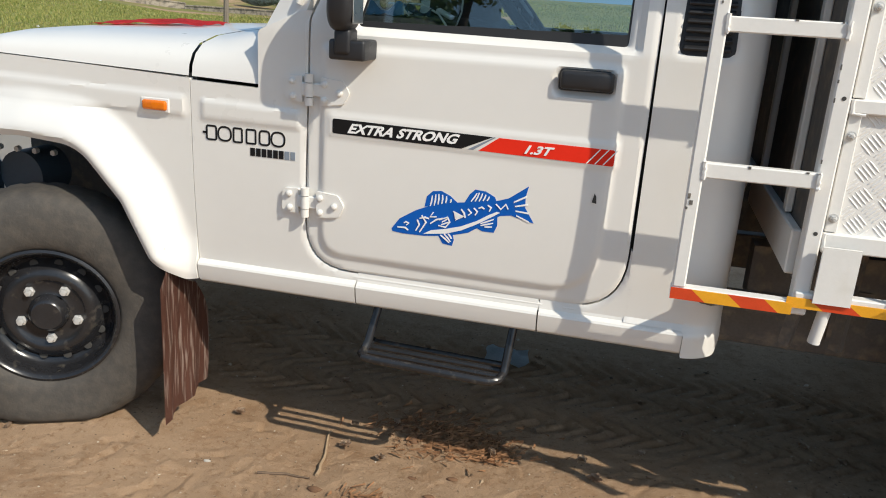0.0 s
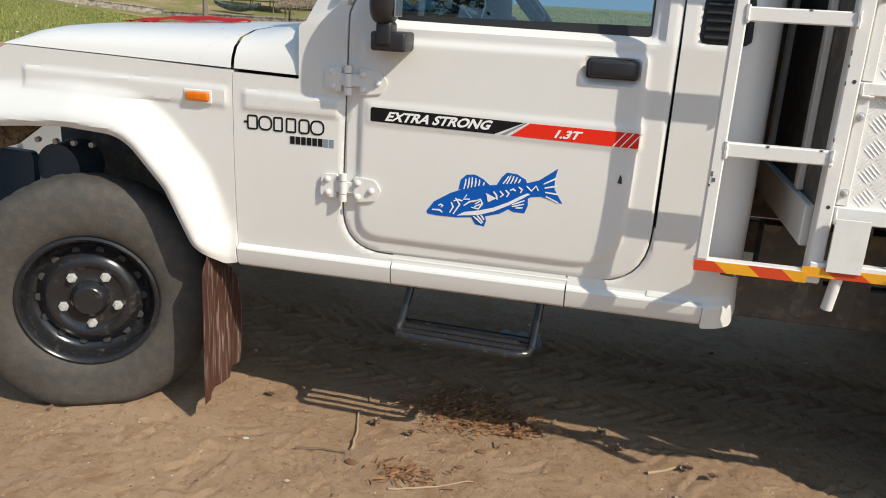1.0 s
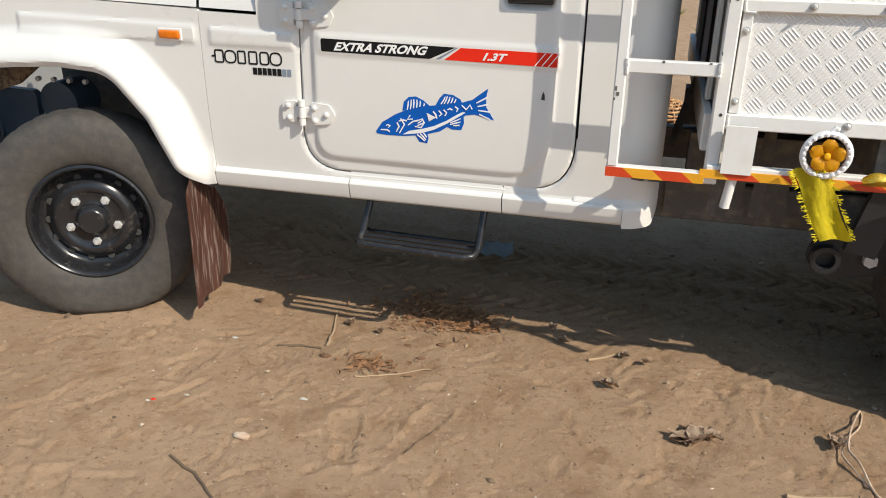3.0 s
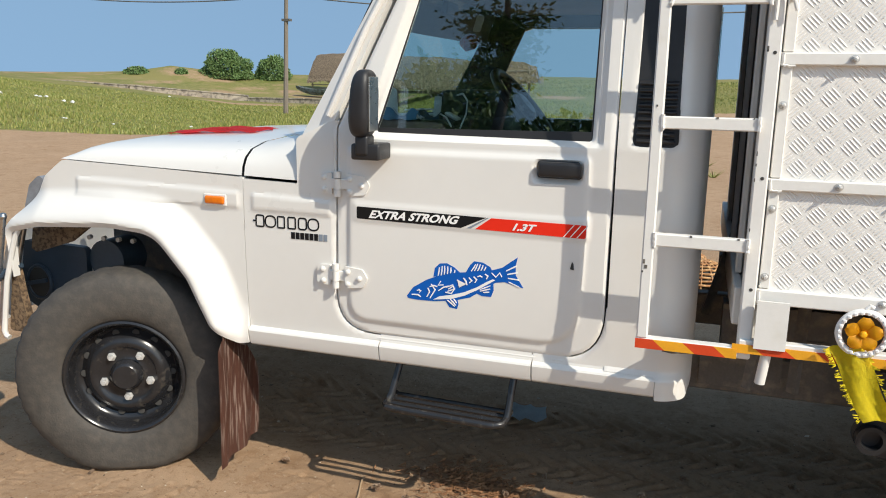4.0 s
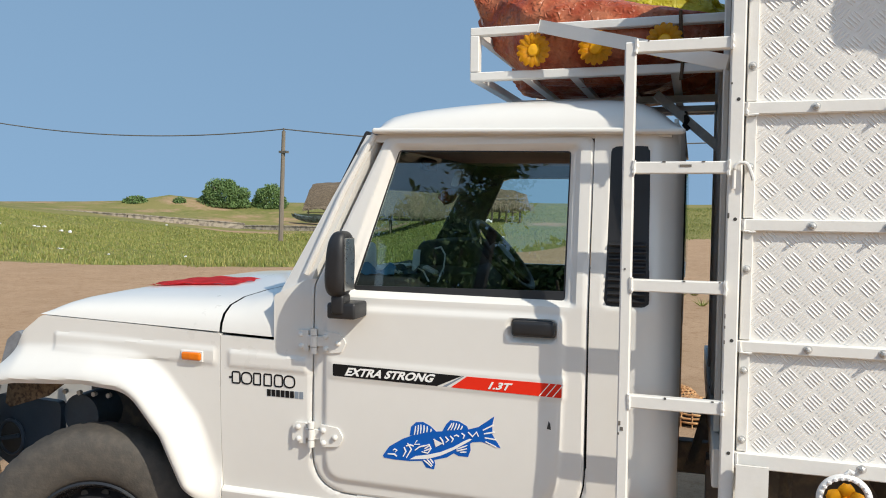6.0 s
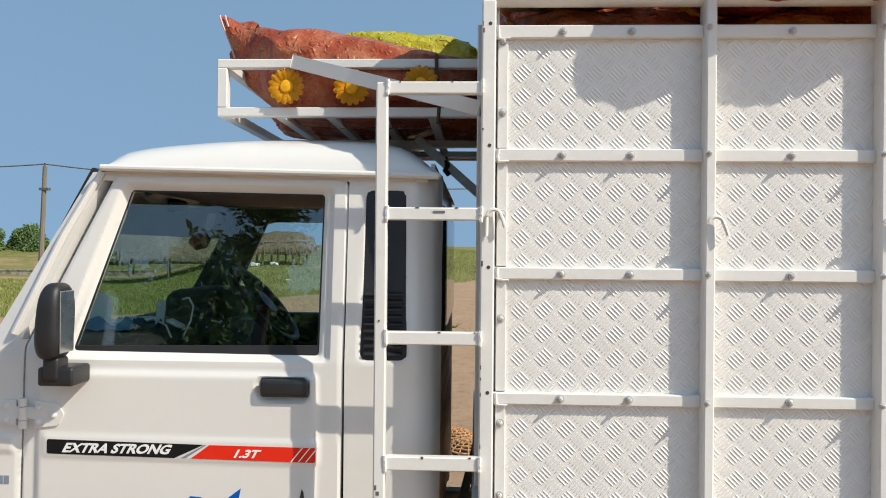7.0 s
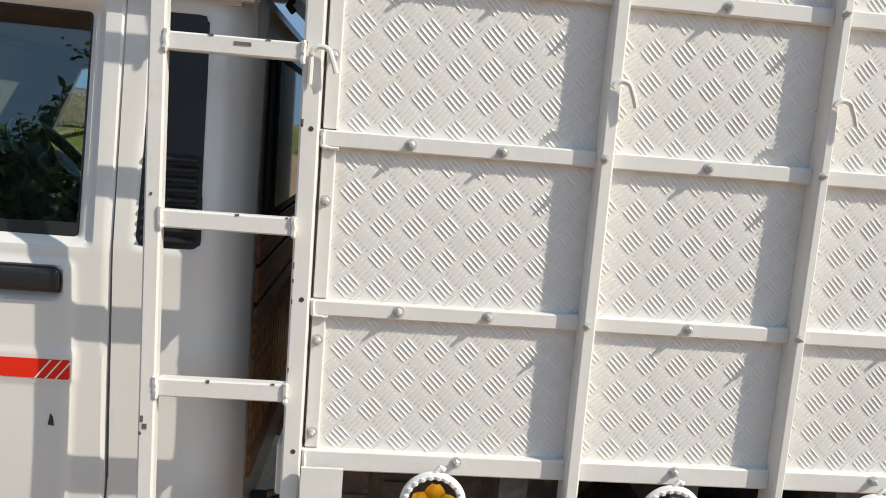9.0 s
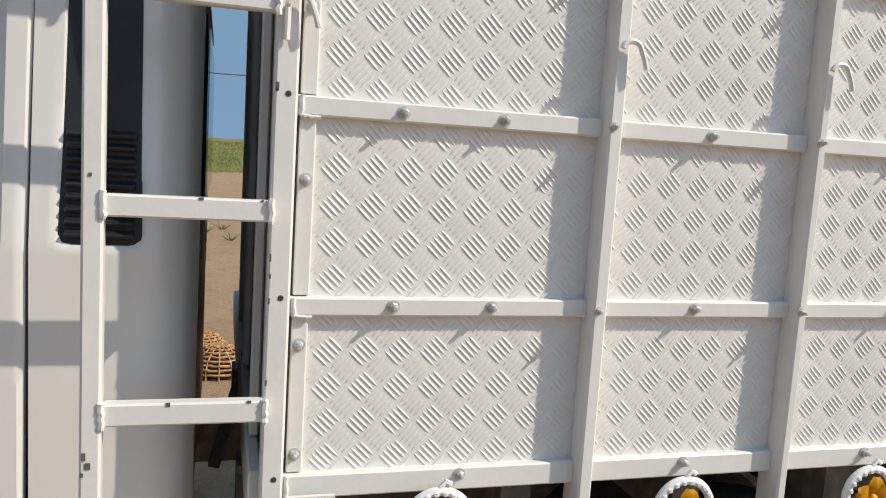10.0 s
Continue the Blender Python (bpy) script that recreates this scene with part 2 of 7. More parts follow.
# ---- ground ----
def land(X, Y):
    """The land's height: flat by the truck, low dunes far off, a grassy rise behind."""
    X, Y = np.asarray(X, float), np.asarray(Y, float)
    d = np.hypot(X, Y)
    az = np.degrees(np.arctan2(X, Y))
    ahead = np.interp(d, [0, 8, 30, 45, 70, 110, 400, 3000], [0, 0, 0.30, 0.85, 1.95, 2.1, 1.6, 0.0])
    shore = np.interp(d, [0, 20, 46, 75, 86, 98, 112, 200, 3000], [0, 0, -0.5, -0.65, 0.1, 1.85, 1.95, 1.7, 0.0])
    hill = np.interp(d, [0, 22, 40, 58, 72, 200, 3000], [0, 0.05, 0.9, 1.78, 1.72, 1.5, 0.0])
    shore = shore + np.interp(az, [-52, -43.7, -39.7, -32], [1.15, 1.05, 0.78, 0.0]) * ease((d - 48) / 24) * (1 - ease((d - 80) / 16))
    q, k = np.interp(az, [-58, -52, -48, -44, -40, -36, -31], [0.0, 0.06, 0.25, 0.60, 0.85, 0.97, 1.0]), ease((az + 24) / 9)
    left = hill * (1 - q) + shore * q
    dune = 1.15 * np.exp(-((X + 57.8) ** 2 + (Y - 79.5) ** 2) / 14.0)
    return np.where(np.abs(az) < 100, left * (1 - k) + ahead * k + dune, 0.3 * ahead)


def axis(lo, hi, step, far, grow=1.075):
    mid = list(np.arange(lo, hi + step / 2, step))
    a, s = [], step
    while not a or a[-1] < far:
        s *= grow
        a.append((a[-1] if a else 0) + s)
    return np.array([lo - v for v in a[::-1]] + mid + [hi + v for v in a])


def sand_relief(X, Y):
    """Trodden sand: swells, prints with raised rims, drag marks, tyre tracks, crumbly crust."""
    rnd = np.random.RandomState(4)
    xs, ys = X[:, 0], Y[0, :]
    fine = [0.012 * noise.noise((x * 1.3, y * 1.3, 0.3)) + 0.005 * noise.noise((x * 4.2, y * 4.2, 1.7)) + 0.0026 * noise.noise((x * 11, y * 11, 5.1)) + 0.0035 * abs(noise.noise((x * 23, y * 23, 8.1))) + 0.0018 * noise.noise((x * 55, y * 55, 2.2)) for x, y in zip(X.ravel(), Y.ravel())]
    out = np.array(fine).reshape(X.shape)

    def near(cx, cy, r):
        i, j = np.searchsorted(xs, (cx - r, cx + r)), np.searchsorted(ys, (cy - r, cy + r))
        return slice(*i), slice(*j)

    def local(cx, cy, th, w):
        x, y = X[w] - cx, Y[w] - cy
        return x * math.cos(th) + y * math.sin(th), -x * math.sin(th) + y * math.cos(th)

    for _ in range(900):
        cx, cy = rnd.uniform(-2.7, 2.1), rnd.uniform(0.4, 3.2)
        a, b, th = rnd.uniform(0.012, 0.050), rnd.uniform(0.010, 0.024), rnd.normal(0.9, 0.9)
        w = near(cx, cy, 0.26)
        u, v = local(cx, cy, th, w)
        q = (u / a) ** 2 + (v / b) ** 2
        out[w] += rnd.uniform(0.001, 0.005) * (np.exp(-(q - 1.5) ** 2 * 1.6) * 0.55 - np.exp(-q * q))
    for _ in range(340):
        cx, cy, th = rnd.uniform(-2.7, 2.1), rnd.uniform(0.4, 2.7), rnd.normal(0.9, 0.6)
        L, b, bend = rnd.uniform(0.02, 0.12), rnd.uniform(0.006, 0.010), rnd.normal(0, 2.0)
        w = near(cx, cy, 0.24)
        u, v = local(cx, cy, th, w)
        v = v - bend * u * u
        s = np.exp(-(u / L) ** 4)
        out[w] += s * rnd.uniform(0.003, 0.006) * (0.7 * np.exp(-((v - 1.6 * b) / b) ** 2) - np.exp(-(v / b) ** 2))
    for _ in range(16):
        cx, cy, th = rnd.uniform(-2.4, 1.8), rnd.uniform(0.7, 2.0), rnd.normal(1.2, 0.5)
        w = near(cx, cy, 0.22)
        u, v = local(cx, cy, th, w)
        sole = 0.040 + 0.010 * np.sin(u * 18)
        q = np.maximum(np.abs(u) / 0.13, np.abs(v) / sole)
        out[w] += 0.005 * np.exp(-((q - 1.12) / 0.12) ** 2) - 0.005 * ease((1.05 - q) / 0.15) * (1 - 0.35 * np.sin(u * 300))
    for y0, dx in ((2.62, 0.0), (2.84, 0.5), (3.05, 0.2)):
        y = y0 + 0.05 * np.sin(X * 1.1 + dx)
        w = np.exp(-((Y - y) / 0.09) ** 2)
        out += w * (0.006 * np.sin((X + np.abs(Y - y) * 1.2) * 70) - 0.008)
    for x0, y0, th in ((-0.95, 1.95, 1.0), (-1.5, 1.3, 1.2), (0.45, 1.75, 1.2), (-0.15, 1.2, 1.1), (-1.75, 0.9, 0.4), (0.55, 2.15, 1.25)):
        u, v = (X - x0) * math.cos(th) + (Y - y0) * math.sin(th), -(X - x0) * math.sin(th) + (Y - y0) * math.cos(th)
        w = np.exp(-(u / 0.28) ** 4) * np.exp(-(v / 0.075) ** 4)
        out += w * (0.0050 * np.sin((u + 0.6 * np.abs(v)) * 170) * np.cos(v * 90) ** 2 - 0.004)
    fade = ease((np.minimum(np.minimum(X + 4.2, 3.6 - X), np.minimum(Y + 0.8, 6.0 - Y))) / 0.8 + 0.2)
    return 1.3 * out * fade


gx, gy = axis(-2.9, 2.2, 0.012, 2500), axis(0.5, 3.4, 0.012, 2500)
GX, GY = np.meshgrid(gx, gy, indexing="ij")
GZ = land(GX, GY)
_near = (GX > -4.4) & (GX < 3.8) & (GY > -1.2) & (GY < 6.4)
_relief = np.zeros(GX.shape)
_i, _j = np.nonzero(_near)
_relief[_i.min():_i.max() + 1, _j.min():_j.max() + 1] = sand_relief(GX[_i.min():_i.max() + 1, _j.min():_j.max() + 1], GY[_i.min():_i.max() + 1, _j.min():_j.max() + 1])
for _wx, _wy in ((-1.76, 2.08), (1.42, 2.12)):
    _r = np.hypot((GX - _wx) / 0.30, (GY - _wy) / 0.22)
    _relief = np.where(_r < 1, _relief * _r + 0.016 * (1 - _r), _relief)
_relief = _relief + 0.040 * ease((-1.15 - GX) / 0.5) * (1 - ease((np.hypot(GX, GY) - 4.0) / 3.0))
_d = np.hypot(GX, GY)
_roll = np.where(_d > 7, ease((_d - 7) / 20), 0)
_roll = _roll * np.array([0.10 * noise.noise((x * 0.13, y * 0.13, 0)) + 0.05 * noise.noise((x * 0.5, y * 0.5, 3)) if d > 7 else 0.0 for x, y, d in zip(GX.ravel(), GY.ravel(), _d.ravel())]).reshape(GX.shape)
GZ = GZ + _relief + _roll - 0.045


def grass_cover(X, Y):
    """How far grass covers the sand, 0 to 1."""
    d, az = np.hypot(X, Y), np.degrees(np.arctan2(X, Y))
    rag = np.array([noise.noise((x * 0.22, y * 0.22, 9)) * 2.2 + noise.noise((x * 0.9, y * 0.9, 4)) * 0.9 for x, y in zip(np.ravel(X), np.ravel(Y))]).reshape(np.shape(X))
    start = np.interp(az, [-90, -52, -45, -38, -32, -15, 0, 10, 60], [24, 22.8, 22.2, 20.9, 18.7, 22, 31, 36, 30])
    beyond = (az < -20) & (d > 58 + 1.3 * np.clip(-az - 30, 0, 14)) & (az > -49)
    thin = np.where(beyond, np.where(d < 66, 0.30, 0.58) + 0.15 * rag, 1.0)
    for x0, y0, rx, ry in ((-6.6, 41.0, 2.6, 2.4), (-3.6, 34.0, 1.0, 3.5)):
        thin = thin * (1 - 0.85 * np.exp(-((X - x0) / rx) ** 2 - ((Y - y0) / ry) ** 2))
    return ease((d - start - rag) / 2.2) * (np.abs(az) < 110) * thin


COVER = np.zeros(GX.shape)
_far = _d > 9
COVER[_far] = grass_cover(GX[_far], GY[_far])
_nx, _ny = GX.shape
_idx = np.arange(_nx * _ny).reshape(_nx, _ny)
_faces = np.stack([_idx[:-1, :-1], _idx[1:, :-1], _idx[1:, 1:], _idx[:-1, 1:]], -1).reshape(-1, 4)
_me = bpy.data.meshes.new("ground")
_me.from_pydata(np.stack([GX, GY, GZ], -1).reshape(-1, 3).tolist(), [], _faces.tolist())
_at = _me.attributes.new("cover", "FLOAT", "POINT")
_at.data.foreach_set("value", COVER.ravel().astype(np.float32))
_me.shade_smooth()


def ground_material():
    m = bpy.data.materials.new("sandy_ground")
    m.use_nodes = True
    n, l = m.node_tree.nodes, m.node_tree.links
    b = n["Principled BSDF"]
    b.inputs["Roughness"].default_value, b.inputs["Specular IOR Level"].default_value = 0.95, 0.15
    tc = n.new("ShaderNodeTexCoord")

    def nz(scale, detail=6, rough=0.6):
        t = n.new("ShaderNodeTexNoise")
        t.inputs["Scale"].default_value, t.inputs["Detail"].default_value, t.inputs["Roughness"].default_value = scale, detail, rough
        l.new(tc.outputs["Object"], t.inputs["Vector"])
        return t.outputs["Fac"]

    def mixed(fac, a, c, lo=0.4, hi=0.6):
        r = n.new("ShaderNodeMapRange")
        r.inputs["From Min"].default_value, r.inputs["From Max"].default_value = lo, hi
        l.new(fac, r.inputs["Value"])
        x = n.new("ShaderNodeMix")
        x.data_type = "RGBA"
        l.new(r.outputs["Result"], x.inputs["Factor"])
        for key, val in (("A", a), ("B", c)):
            if isinstance(val, tuple):
                x.inputs[key].default_value = (*val, 1)
            else:
                l.new(val, x.inputs[key])
        return x.outputs["Result"]

    sand = mixed(nz(1.1), (0.443, 0.299, 0.189), (0.378, 0.248, 0.151), 0.35, 0.65)
    sand = mixed(nz(7), sand, (0.312, 0.190, 0.107), 0.50, 0.70)
    sand = mixed(nz(38, 8, 0.7), sand, (0.292, 0.180, 0.103), 0.53, 0.66)
    sand = mixed(nz(64, 6, 0.7), sand, (0.488, 0.360, 0.246), 0.58, 0.70)
    sand = mixed(nz(420, 3), sand, (0.227, 0.141, 0.084), 0.55, 0.74)
    sand = mixed(nz(650, 2), sand, (0.523, 0.411, 0.299), 0.66, 0.78)
    grass = mixed(nz(0.35), (0.165, 0.175, 0.045), (0.245, 0.215, 0.085), 0.35, 0.65)
    grass = mixed(nz(2.2, 9, 0.7), grass, (0.085, 0.120, 0.028), 0.45, 0.70)
    grass = mixed(nz(0.6), grass, (0.29, 0.22, 0.12), 0.62, 0.72)
    at = n.new("ShaderNodeAttribute")
    at.attribute_name = "cover"
    ragged = n.new("ShaderNodeMath")
    ragged.operation = "MULTIPLY_ADD"
    l.new(nz(0.16, 9, 0.68), ragged.inputs[0])
    ragged.inputs[1].default_value = 1.5
    l.new(at.outputs["Fac"], ragged.inputs[2])
    grass = mixed(nz(0.09, 8, 0.7), grass, (0.235, 0.205, 0.075), 0.46, 0.60)
    both = mixed(ragged.outputs[0], sand, grass, 1.12, 1.32)
    l.new(both, b.inputs["Base Color"])
    normal = None
    for scale, detail, rough, deep, strong in ((8, 10, 0.66, 0.022, 0.35), (48, 8, 0.78, 0.012, 0.8), (260, 4, 0.65, 0.004, 0.8)):
        bn = n.new("ShaderNodeBump")
        l.new(nz(scale, detail, rough), bn.inputs["Height"])
        bn.inputs["Strength"].default_value, bn.inputs["Distance"].default_value = strong, deep
        if normal:
            l.new(normal, bn.inputs["Normal"])
        normal = bn.outputs["Normal"]
    l.new(normal, b.inputs["Normal"])
    return m


_me.materials.append(ground_material())
tagged(new("ground", _me), "dry sandy ground with footprints, tyre marks and grass further off", "ground", kind="structure")


def ground_z(x, y):
    """The height of the ground's sheet at any place."""
    x, y = np.asarray(x, float), np.asarray(y, float)
    i, j = np.clip(np.searchsorted(gx, x) - 1, 0, len(gx) - 2), np.clip(np.searchsorted(gy, y) - 1, 0, len(gy) - 2)
    u, v = (x - gx[i]) / (gx[i + 1] - gx[i]), (y - gy[j]) / (gy[j + 1] - gy[j])
    return (GZ[i, j] * (1 - u) + GZ[i + 1, j] * u) * (1 - v) + (GZ[i, j + 1] * (1 - u) + GZ[i + 1, j + 1] * u) * v


def floor_at(x, y):
    return float(ground_z(x, y))


# ---- truck: cab ----
DOOR_Y = 2.04
truck = thing("pickup_truck", (-0.7, 2.8, 0), "white pickup truck cab with black steel wheels parked on sand", "truck")


def body_y(X, Z):
    """The side of the cab: upright below the window, leaning in above, tucked under at the sill."""
    lean = np.where(Z > 1.29, (Z - 1.29) * 0.115, 0)
    under = np.where(Z < 0.95, ((0.95 - Z) ** 2) * 0.12, 0)
    return DOOR_Y + lean + under


DOOR_LINE = rounded([(-0.890, 1.325, 0.03), (-0.903, 0.630, 0.135), (0.002, 0.624, 0.16), (0.011, 1.806, 0.035), (-0.660, 1.820, 0.03)])
WINDOW_LINE = rounded([(-0.765, 1.312, 0.012), (-0.064, 1.307, 0.012), (-0.060, 1.761, 0.012), (-0.622, 1.771, 0.012)])
PRESS_LINE = rounded([(-0.858, 1.268, 0.02), (-0.866, 0.664, 0.085), (-0.068, 0.655, 0.15), (-0.052, 1.11, 0.03), (-0.056, 1.268, 0.03)])
STRIP_LINE = rounded([(-0.834, 1.016, 0.010), (-0.050, 1.004, 0.010), (-0.050, 1.081, 0.010), (-0.834, 1.087, 0.010)])
CUP_LINE = rounded([(-0.238, 1.176, 0.03), (-0.078, 1.176, 0.03), (-0.078, 1.256, 0.03), (-0.236, 1.256, 0.03)])
FRAME_LINE = rounded([(-0.815, 1.290, 0.02), (-0.026, 1.286, 0.02), (-0.026, 1.784, 0.03), (-0.640, 1.794, 0.03)])


def door_depth(X, Z):
    y = body_y(X, Z)
    y = y - 0.010 * ease(-sdf(PRESS_LINE, X, Z) / 0.022)
    y = y - 0.004 * ease(-sdf(STRIP_LINE, X, Z) / 0.010)
    y = y + 0.022 * ease(-sdf(CUP_LINE, X, Z) / 0.022)
    y = y + 0.014 * ease(-sdf(FRAME_LINE, X, Z) / 0.02)
    y = y + 0.012 * ease((0.012 - sdf(WINDOW_LINE, X, Z)) / 0.016)
    y = y + 0.006 * ease((sdf(DOOR_LINE, X, Z) + 0.007) / 0.007)
    return y


door = part("door", skin(lambda X, Z: np.maximum(sdf(DOOR_LINE, X, Z), -sdf(WINDOW_LINE, X, Z)), door_depth, (-0.92, 0.03, 0.60, 1.83), 0.0075), CAR_WHITE, truck, "closed white pressed-steel door")


def glass_material(name, tint, rough=0.0, edge=0.8, face=0.058):
    m = bpy.data.materials.new(name)
    m.use_nodes = True
    n, l = m.node_tree.nodes, m.node_tree.links
    n.remove(n["Principled BSDF"])
    g, t, x, f = n.new("ShaderNodeBsdfGlossy"), n.new("ShaderNodeBsdfTransparent"), n.new("ShaderNodeMixShader"), n.new("ShaderNodeLayerWeight")
    g.inputs["Roughness"].default_value = rough
    t.inputs["Color"].default_value = (*tint, 1)
    p, q = n.new("ShaderNodeMath"), n.new("ShaderNodeMath")
    p.operation, q.operation = "POWER", "MULTIPLY_ADD"
    l.new(f.outputs["Facing"], p.inputs[0])
    p.inputs[1].default_value = 4.0
    l.new(p.outputs[0], q.inputs[0])
    q.inputs[1].default_value, q.inputs[2].default_value = edge, face
    l.new(q.outputs[0], x.inputs[0])
    l.new(t.outputs[0], x.inputs[1])
    l.new(g.outputs[0], x.inputs[2])
    l.new(x.outputs[0], n["Material Output"].inputs["Surface"])
    return m


GLASS = glass_material("window_glass", (0.80, 0.88, 0.87), face=0.115)
SCREEN_GLASS = glass_material("windscreen_glass", (0.84, 0.91, 0.89), edge=0.25, face=0.02)


def pane(name, corners, parent, label="", glass=GLASS):
    bm = bmesh.new()
    vs = [bm.verts.new(c) for c in corners]
    f = bm.faces.new(vs)
    r = bmesh.ops.extrude_face_region(bm, geom=[f])["geom"]
    nrm = (vs[1].co - vs[0].co).cross(vs[2].co - vs[0].co).normalized() * 0.004
    for q in r:
        if isinstance(q, bmesh.types.BMVert):
            q.co += nrm
    ob = part(name, bm, glass, parent, label, smooth=0)
    ob.visible_shadow = False
    return ob


wy = lambda z: DOOR_Y + (z - 1.29) * 0.115
pane("window_pane", [(x, wy(z) + 0.032, z) for x, z in ((-0.772, 1.304), (-0.056, 1.300), (-0.054, 1.722), (-0.650, 1.730))], door, "side window glass lowered by a finger's width")
inner, outer = [(-0.756, 1.326), (-0.069, 1.335), (-0.064, 1.757), (-0.622, 1.767)], [(-0.765, 1.312), (-0.064, 1.307), (-0.060, 1.761), (-0.622, 1.771)]
for k in range(4):
    a, b, c, d = outer[k], outer[(k + 1) % 4], inner[(k + 1) % 4], inner[k]
    bm = bmesh.new()
    vs = [bm.verts.new((x, wy(z) + 0.024, z)) for x, z in (a, b, c, d)] + [bm.verts.new((x, wy(z) + 0.031, z)) for x, z in (a, b, c, d)]
    for q in ((0, 1, 2, 3), (7, 6, 5, 4), (0, 4, 5, 1), (1, 5, 6, 2), (2, 6, 7, 3), (3, 7, 4, 0)):
        bm.faces.new([vs[i] for i in q])
    part("window_seal", bm, SEAL, door, "black rubber window seal")
handle = part("door_handle", box(-0.216, -0.084, DOOR_Y - 0.030, DOOR_Y - 0.006, 1.200, 1.246, bev=0.010), BLACK_PLASTIC, door, "black plastic pull handle")
part("handle_base", box(-0.222, -0.079, DOOR_Y - 0.004, DOOR_Y + 0.012, 1.194, 1.251, bev=0.008), BLACK_PLASTIC, door)


def door_hinge(z, dx=0.0):
    X = lambda pts: [(x + dx, h, r) for x, h, r in pts]
    hinge = part("door_hinge", flat(rounded(X([(-0.862, z - 0.040, 0.004), (-0.795, z - 0.032, 0.015), (-0.779, z, 0.015), (-0.798, z + 0.030, 0.015), (-0.862, z + 0.036, 0.004)])), DOOR_Y - 0.015, DOOR_Y - 0.002), CAR_WHITE, truck, "white-painted strap hinge")
    part("hinge_plate", flat(rounded(X([(-0.970, z - 0.032, 0.015), (-0.918, z - 0.036, 0.004), (-0.918, z + 0.036, 0.004), (-0.966, z + 0.034, 0.015)])), DOOR_Y - 0.009, DOOR_Y + 0.002), CAR_WHITE, hinge)
    for lo, hi in ((-0.042, -0.020), (-0.018, 0.018), (0.020, 0.042)):
        part("hinge_knuckle", rod(bmesh.new(), (-0.896 + dx, DOOR_Y - 0.013, z + lo), (-0.896 + dx, DOOR_Y - 0.013, z + hi), 0.0115, 14), CAR_WHITE, hinge)
    part("hinge_leaf", box(-0.922 + dx, -0.855 + dx, DOOR_Y - 0.011, DOOR_Y - 0.003, z - 0.018, z + 0.018, bev=0.003), CAR_WHITE, hinge)
    for bx_, bz_, by_ in ((-0.946, 0.020, -0.009), (-0.944, -0.020, -0.009), (-0.850, -0.024, -0.015), (-0.850, 0.018, -0.015), (-0.808, -0.002, -0.015)):
        part("bolt", lathe(bmesh.new(), [(0.0095, 0.0), (0.0095, 0.003), (0.0080, 0.0035), (0.0078, 0.008), (0.0055, 0.0095), (0.0, 0.010)], Matrix.Translation((bx_ + dx, DOOR_Y + by_, z + bz_)) @ Matrix.Rotation(radians(90), 4, "X"), 10), CAR_WHITE, hinge)


door_hinge(1.140, 0.010)
door_hinge(0.826)

# cab side behind the door, with the post's rounded corner
SIDE_LINE = rounded([(0.0125, 0.600, 0.0), (0.1685, 0.600, 0.0), (0.1685, 0.524, 0.0), (0.258, 0.524, 0.012), (0.272, 0.575, 0.02), (0.272, 1.825, 0.0), (0.0125, 1.825, 0.0)])
VENT_LINE = rounded([(0.050, 1.294, 0.025), (0.187, 1.294, 0.025), (0.177, 1.778, 0.025), (0.058, 1.778, 0.025)])


def quarter_depth(X, Z):
    y = body_y(X, Z)
    t = np.clip((X - 0.165) / 0.107, 0, 1)
    y = y + 0.12 * (1 - np.sqrt(np.maximum(1 - t * t, 0)))
    y = y - 0.018 * ease((0.615 - Z) / 0.030)
    return y + 0.010 * ease(-sdf(VENT_LINE, X, Z) / 0.012)


part("rear_quarter_panel", skin(lambda X, Z: sdf(SIDE_LINE, X, Z), quarter_depth, (0.0, 0.31, 0.52, 1.84), 0.0095), CAR_WHITE, truck)
part("cab_rear_wall", box(0.238, 0.250, 2.20, 3.48, 0.55, 1.86), CAR_WHITE, truck)
for y0, y1 in ((2.145, 2.290), (3.39, 3.535)):
    part("cab_rear_corner", box(0.200, 0.262, y0, y1, 0.56, 1.845, bev=0.022), CAR_WHITE, truck, "rounded rear corner of the cab")
rear_win = part("rear_window", box(0.251, 0.272, 2.400, 3.30, 1.330, 1.750, bev=0.010), SEAL, truck, "black framed rear window")
pane("rear_window_glass", [(0.275, 2.43, 1.36), (0.275, 3.27, 1.36), (0.275, 3.27, 1.72), (0.275, 2.43, 1.72)], rear_win)
WOOD = material("brown_varnished_wood", (0.46, 0.25, 0.125), 0.45, vary=0.25, scale=5, stretch=(1, 0.3, 4), second=(0.32, 0.16, 0.08))
board = thing("headboard", (0.26, 2.85, 0.62), "brown slatted wooden headboard behind the cab", "headboard")
for z0, z1 in ((1.235, 1.320), (1.140, 1.225), (1.085, 1.130), (0.70, 0.76)):
    part("plank", box(0.252, 0.267, 2.295, 3.44, z0, z1, bev=0.003), WOOD, board)
for k in range(20):
    part("slat", box(0.253, 0.265, 2.30 + k * 0.057, 2.336 + k * 0.057, 0.76, 1.085, bev=0.002), WOOD, board)
part("cab_rear_trim", box(0.222, 0.234, 2.16, 3.52, 0.62, 1.80), material("rear_trim_brown", (0.075, 0.055, 0.045), 0.8, vary=0.2), truck)
vent = part("side_vent", flat(rounded([(0.053, 1.297, 0.022), (0.184, 1.297, 0.022), (0.174, 1.775, 0.022), (0.061, 1.775, 0.022)]), DOOR_Y + 0.012, DOOR_Y + 0.10), BLACK_PLASTIC, truck, "dark plastic panel with louvres behind the door")
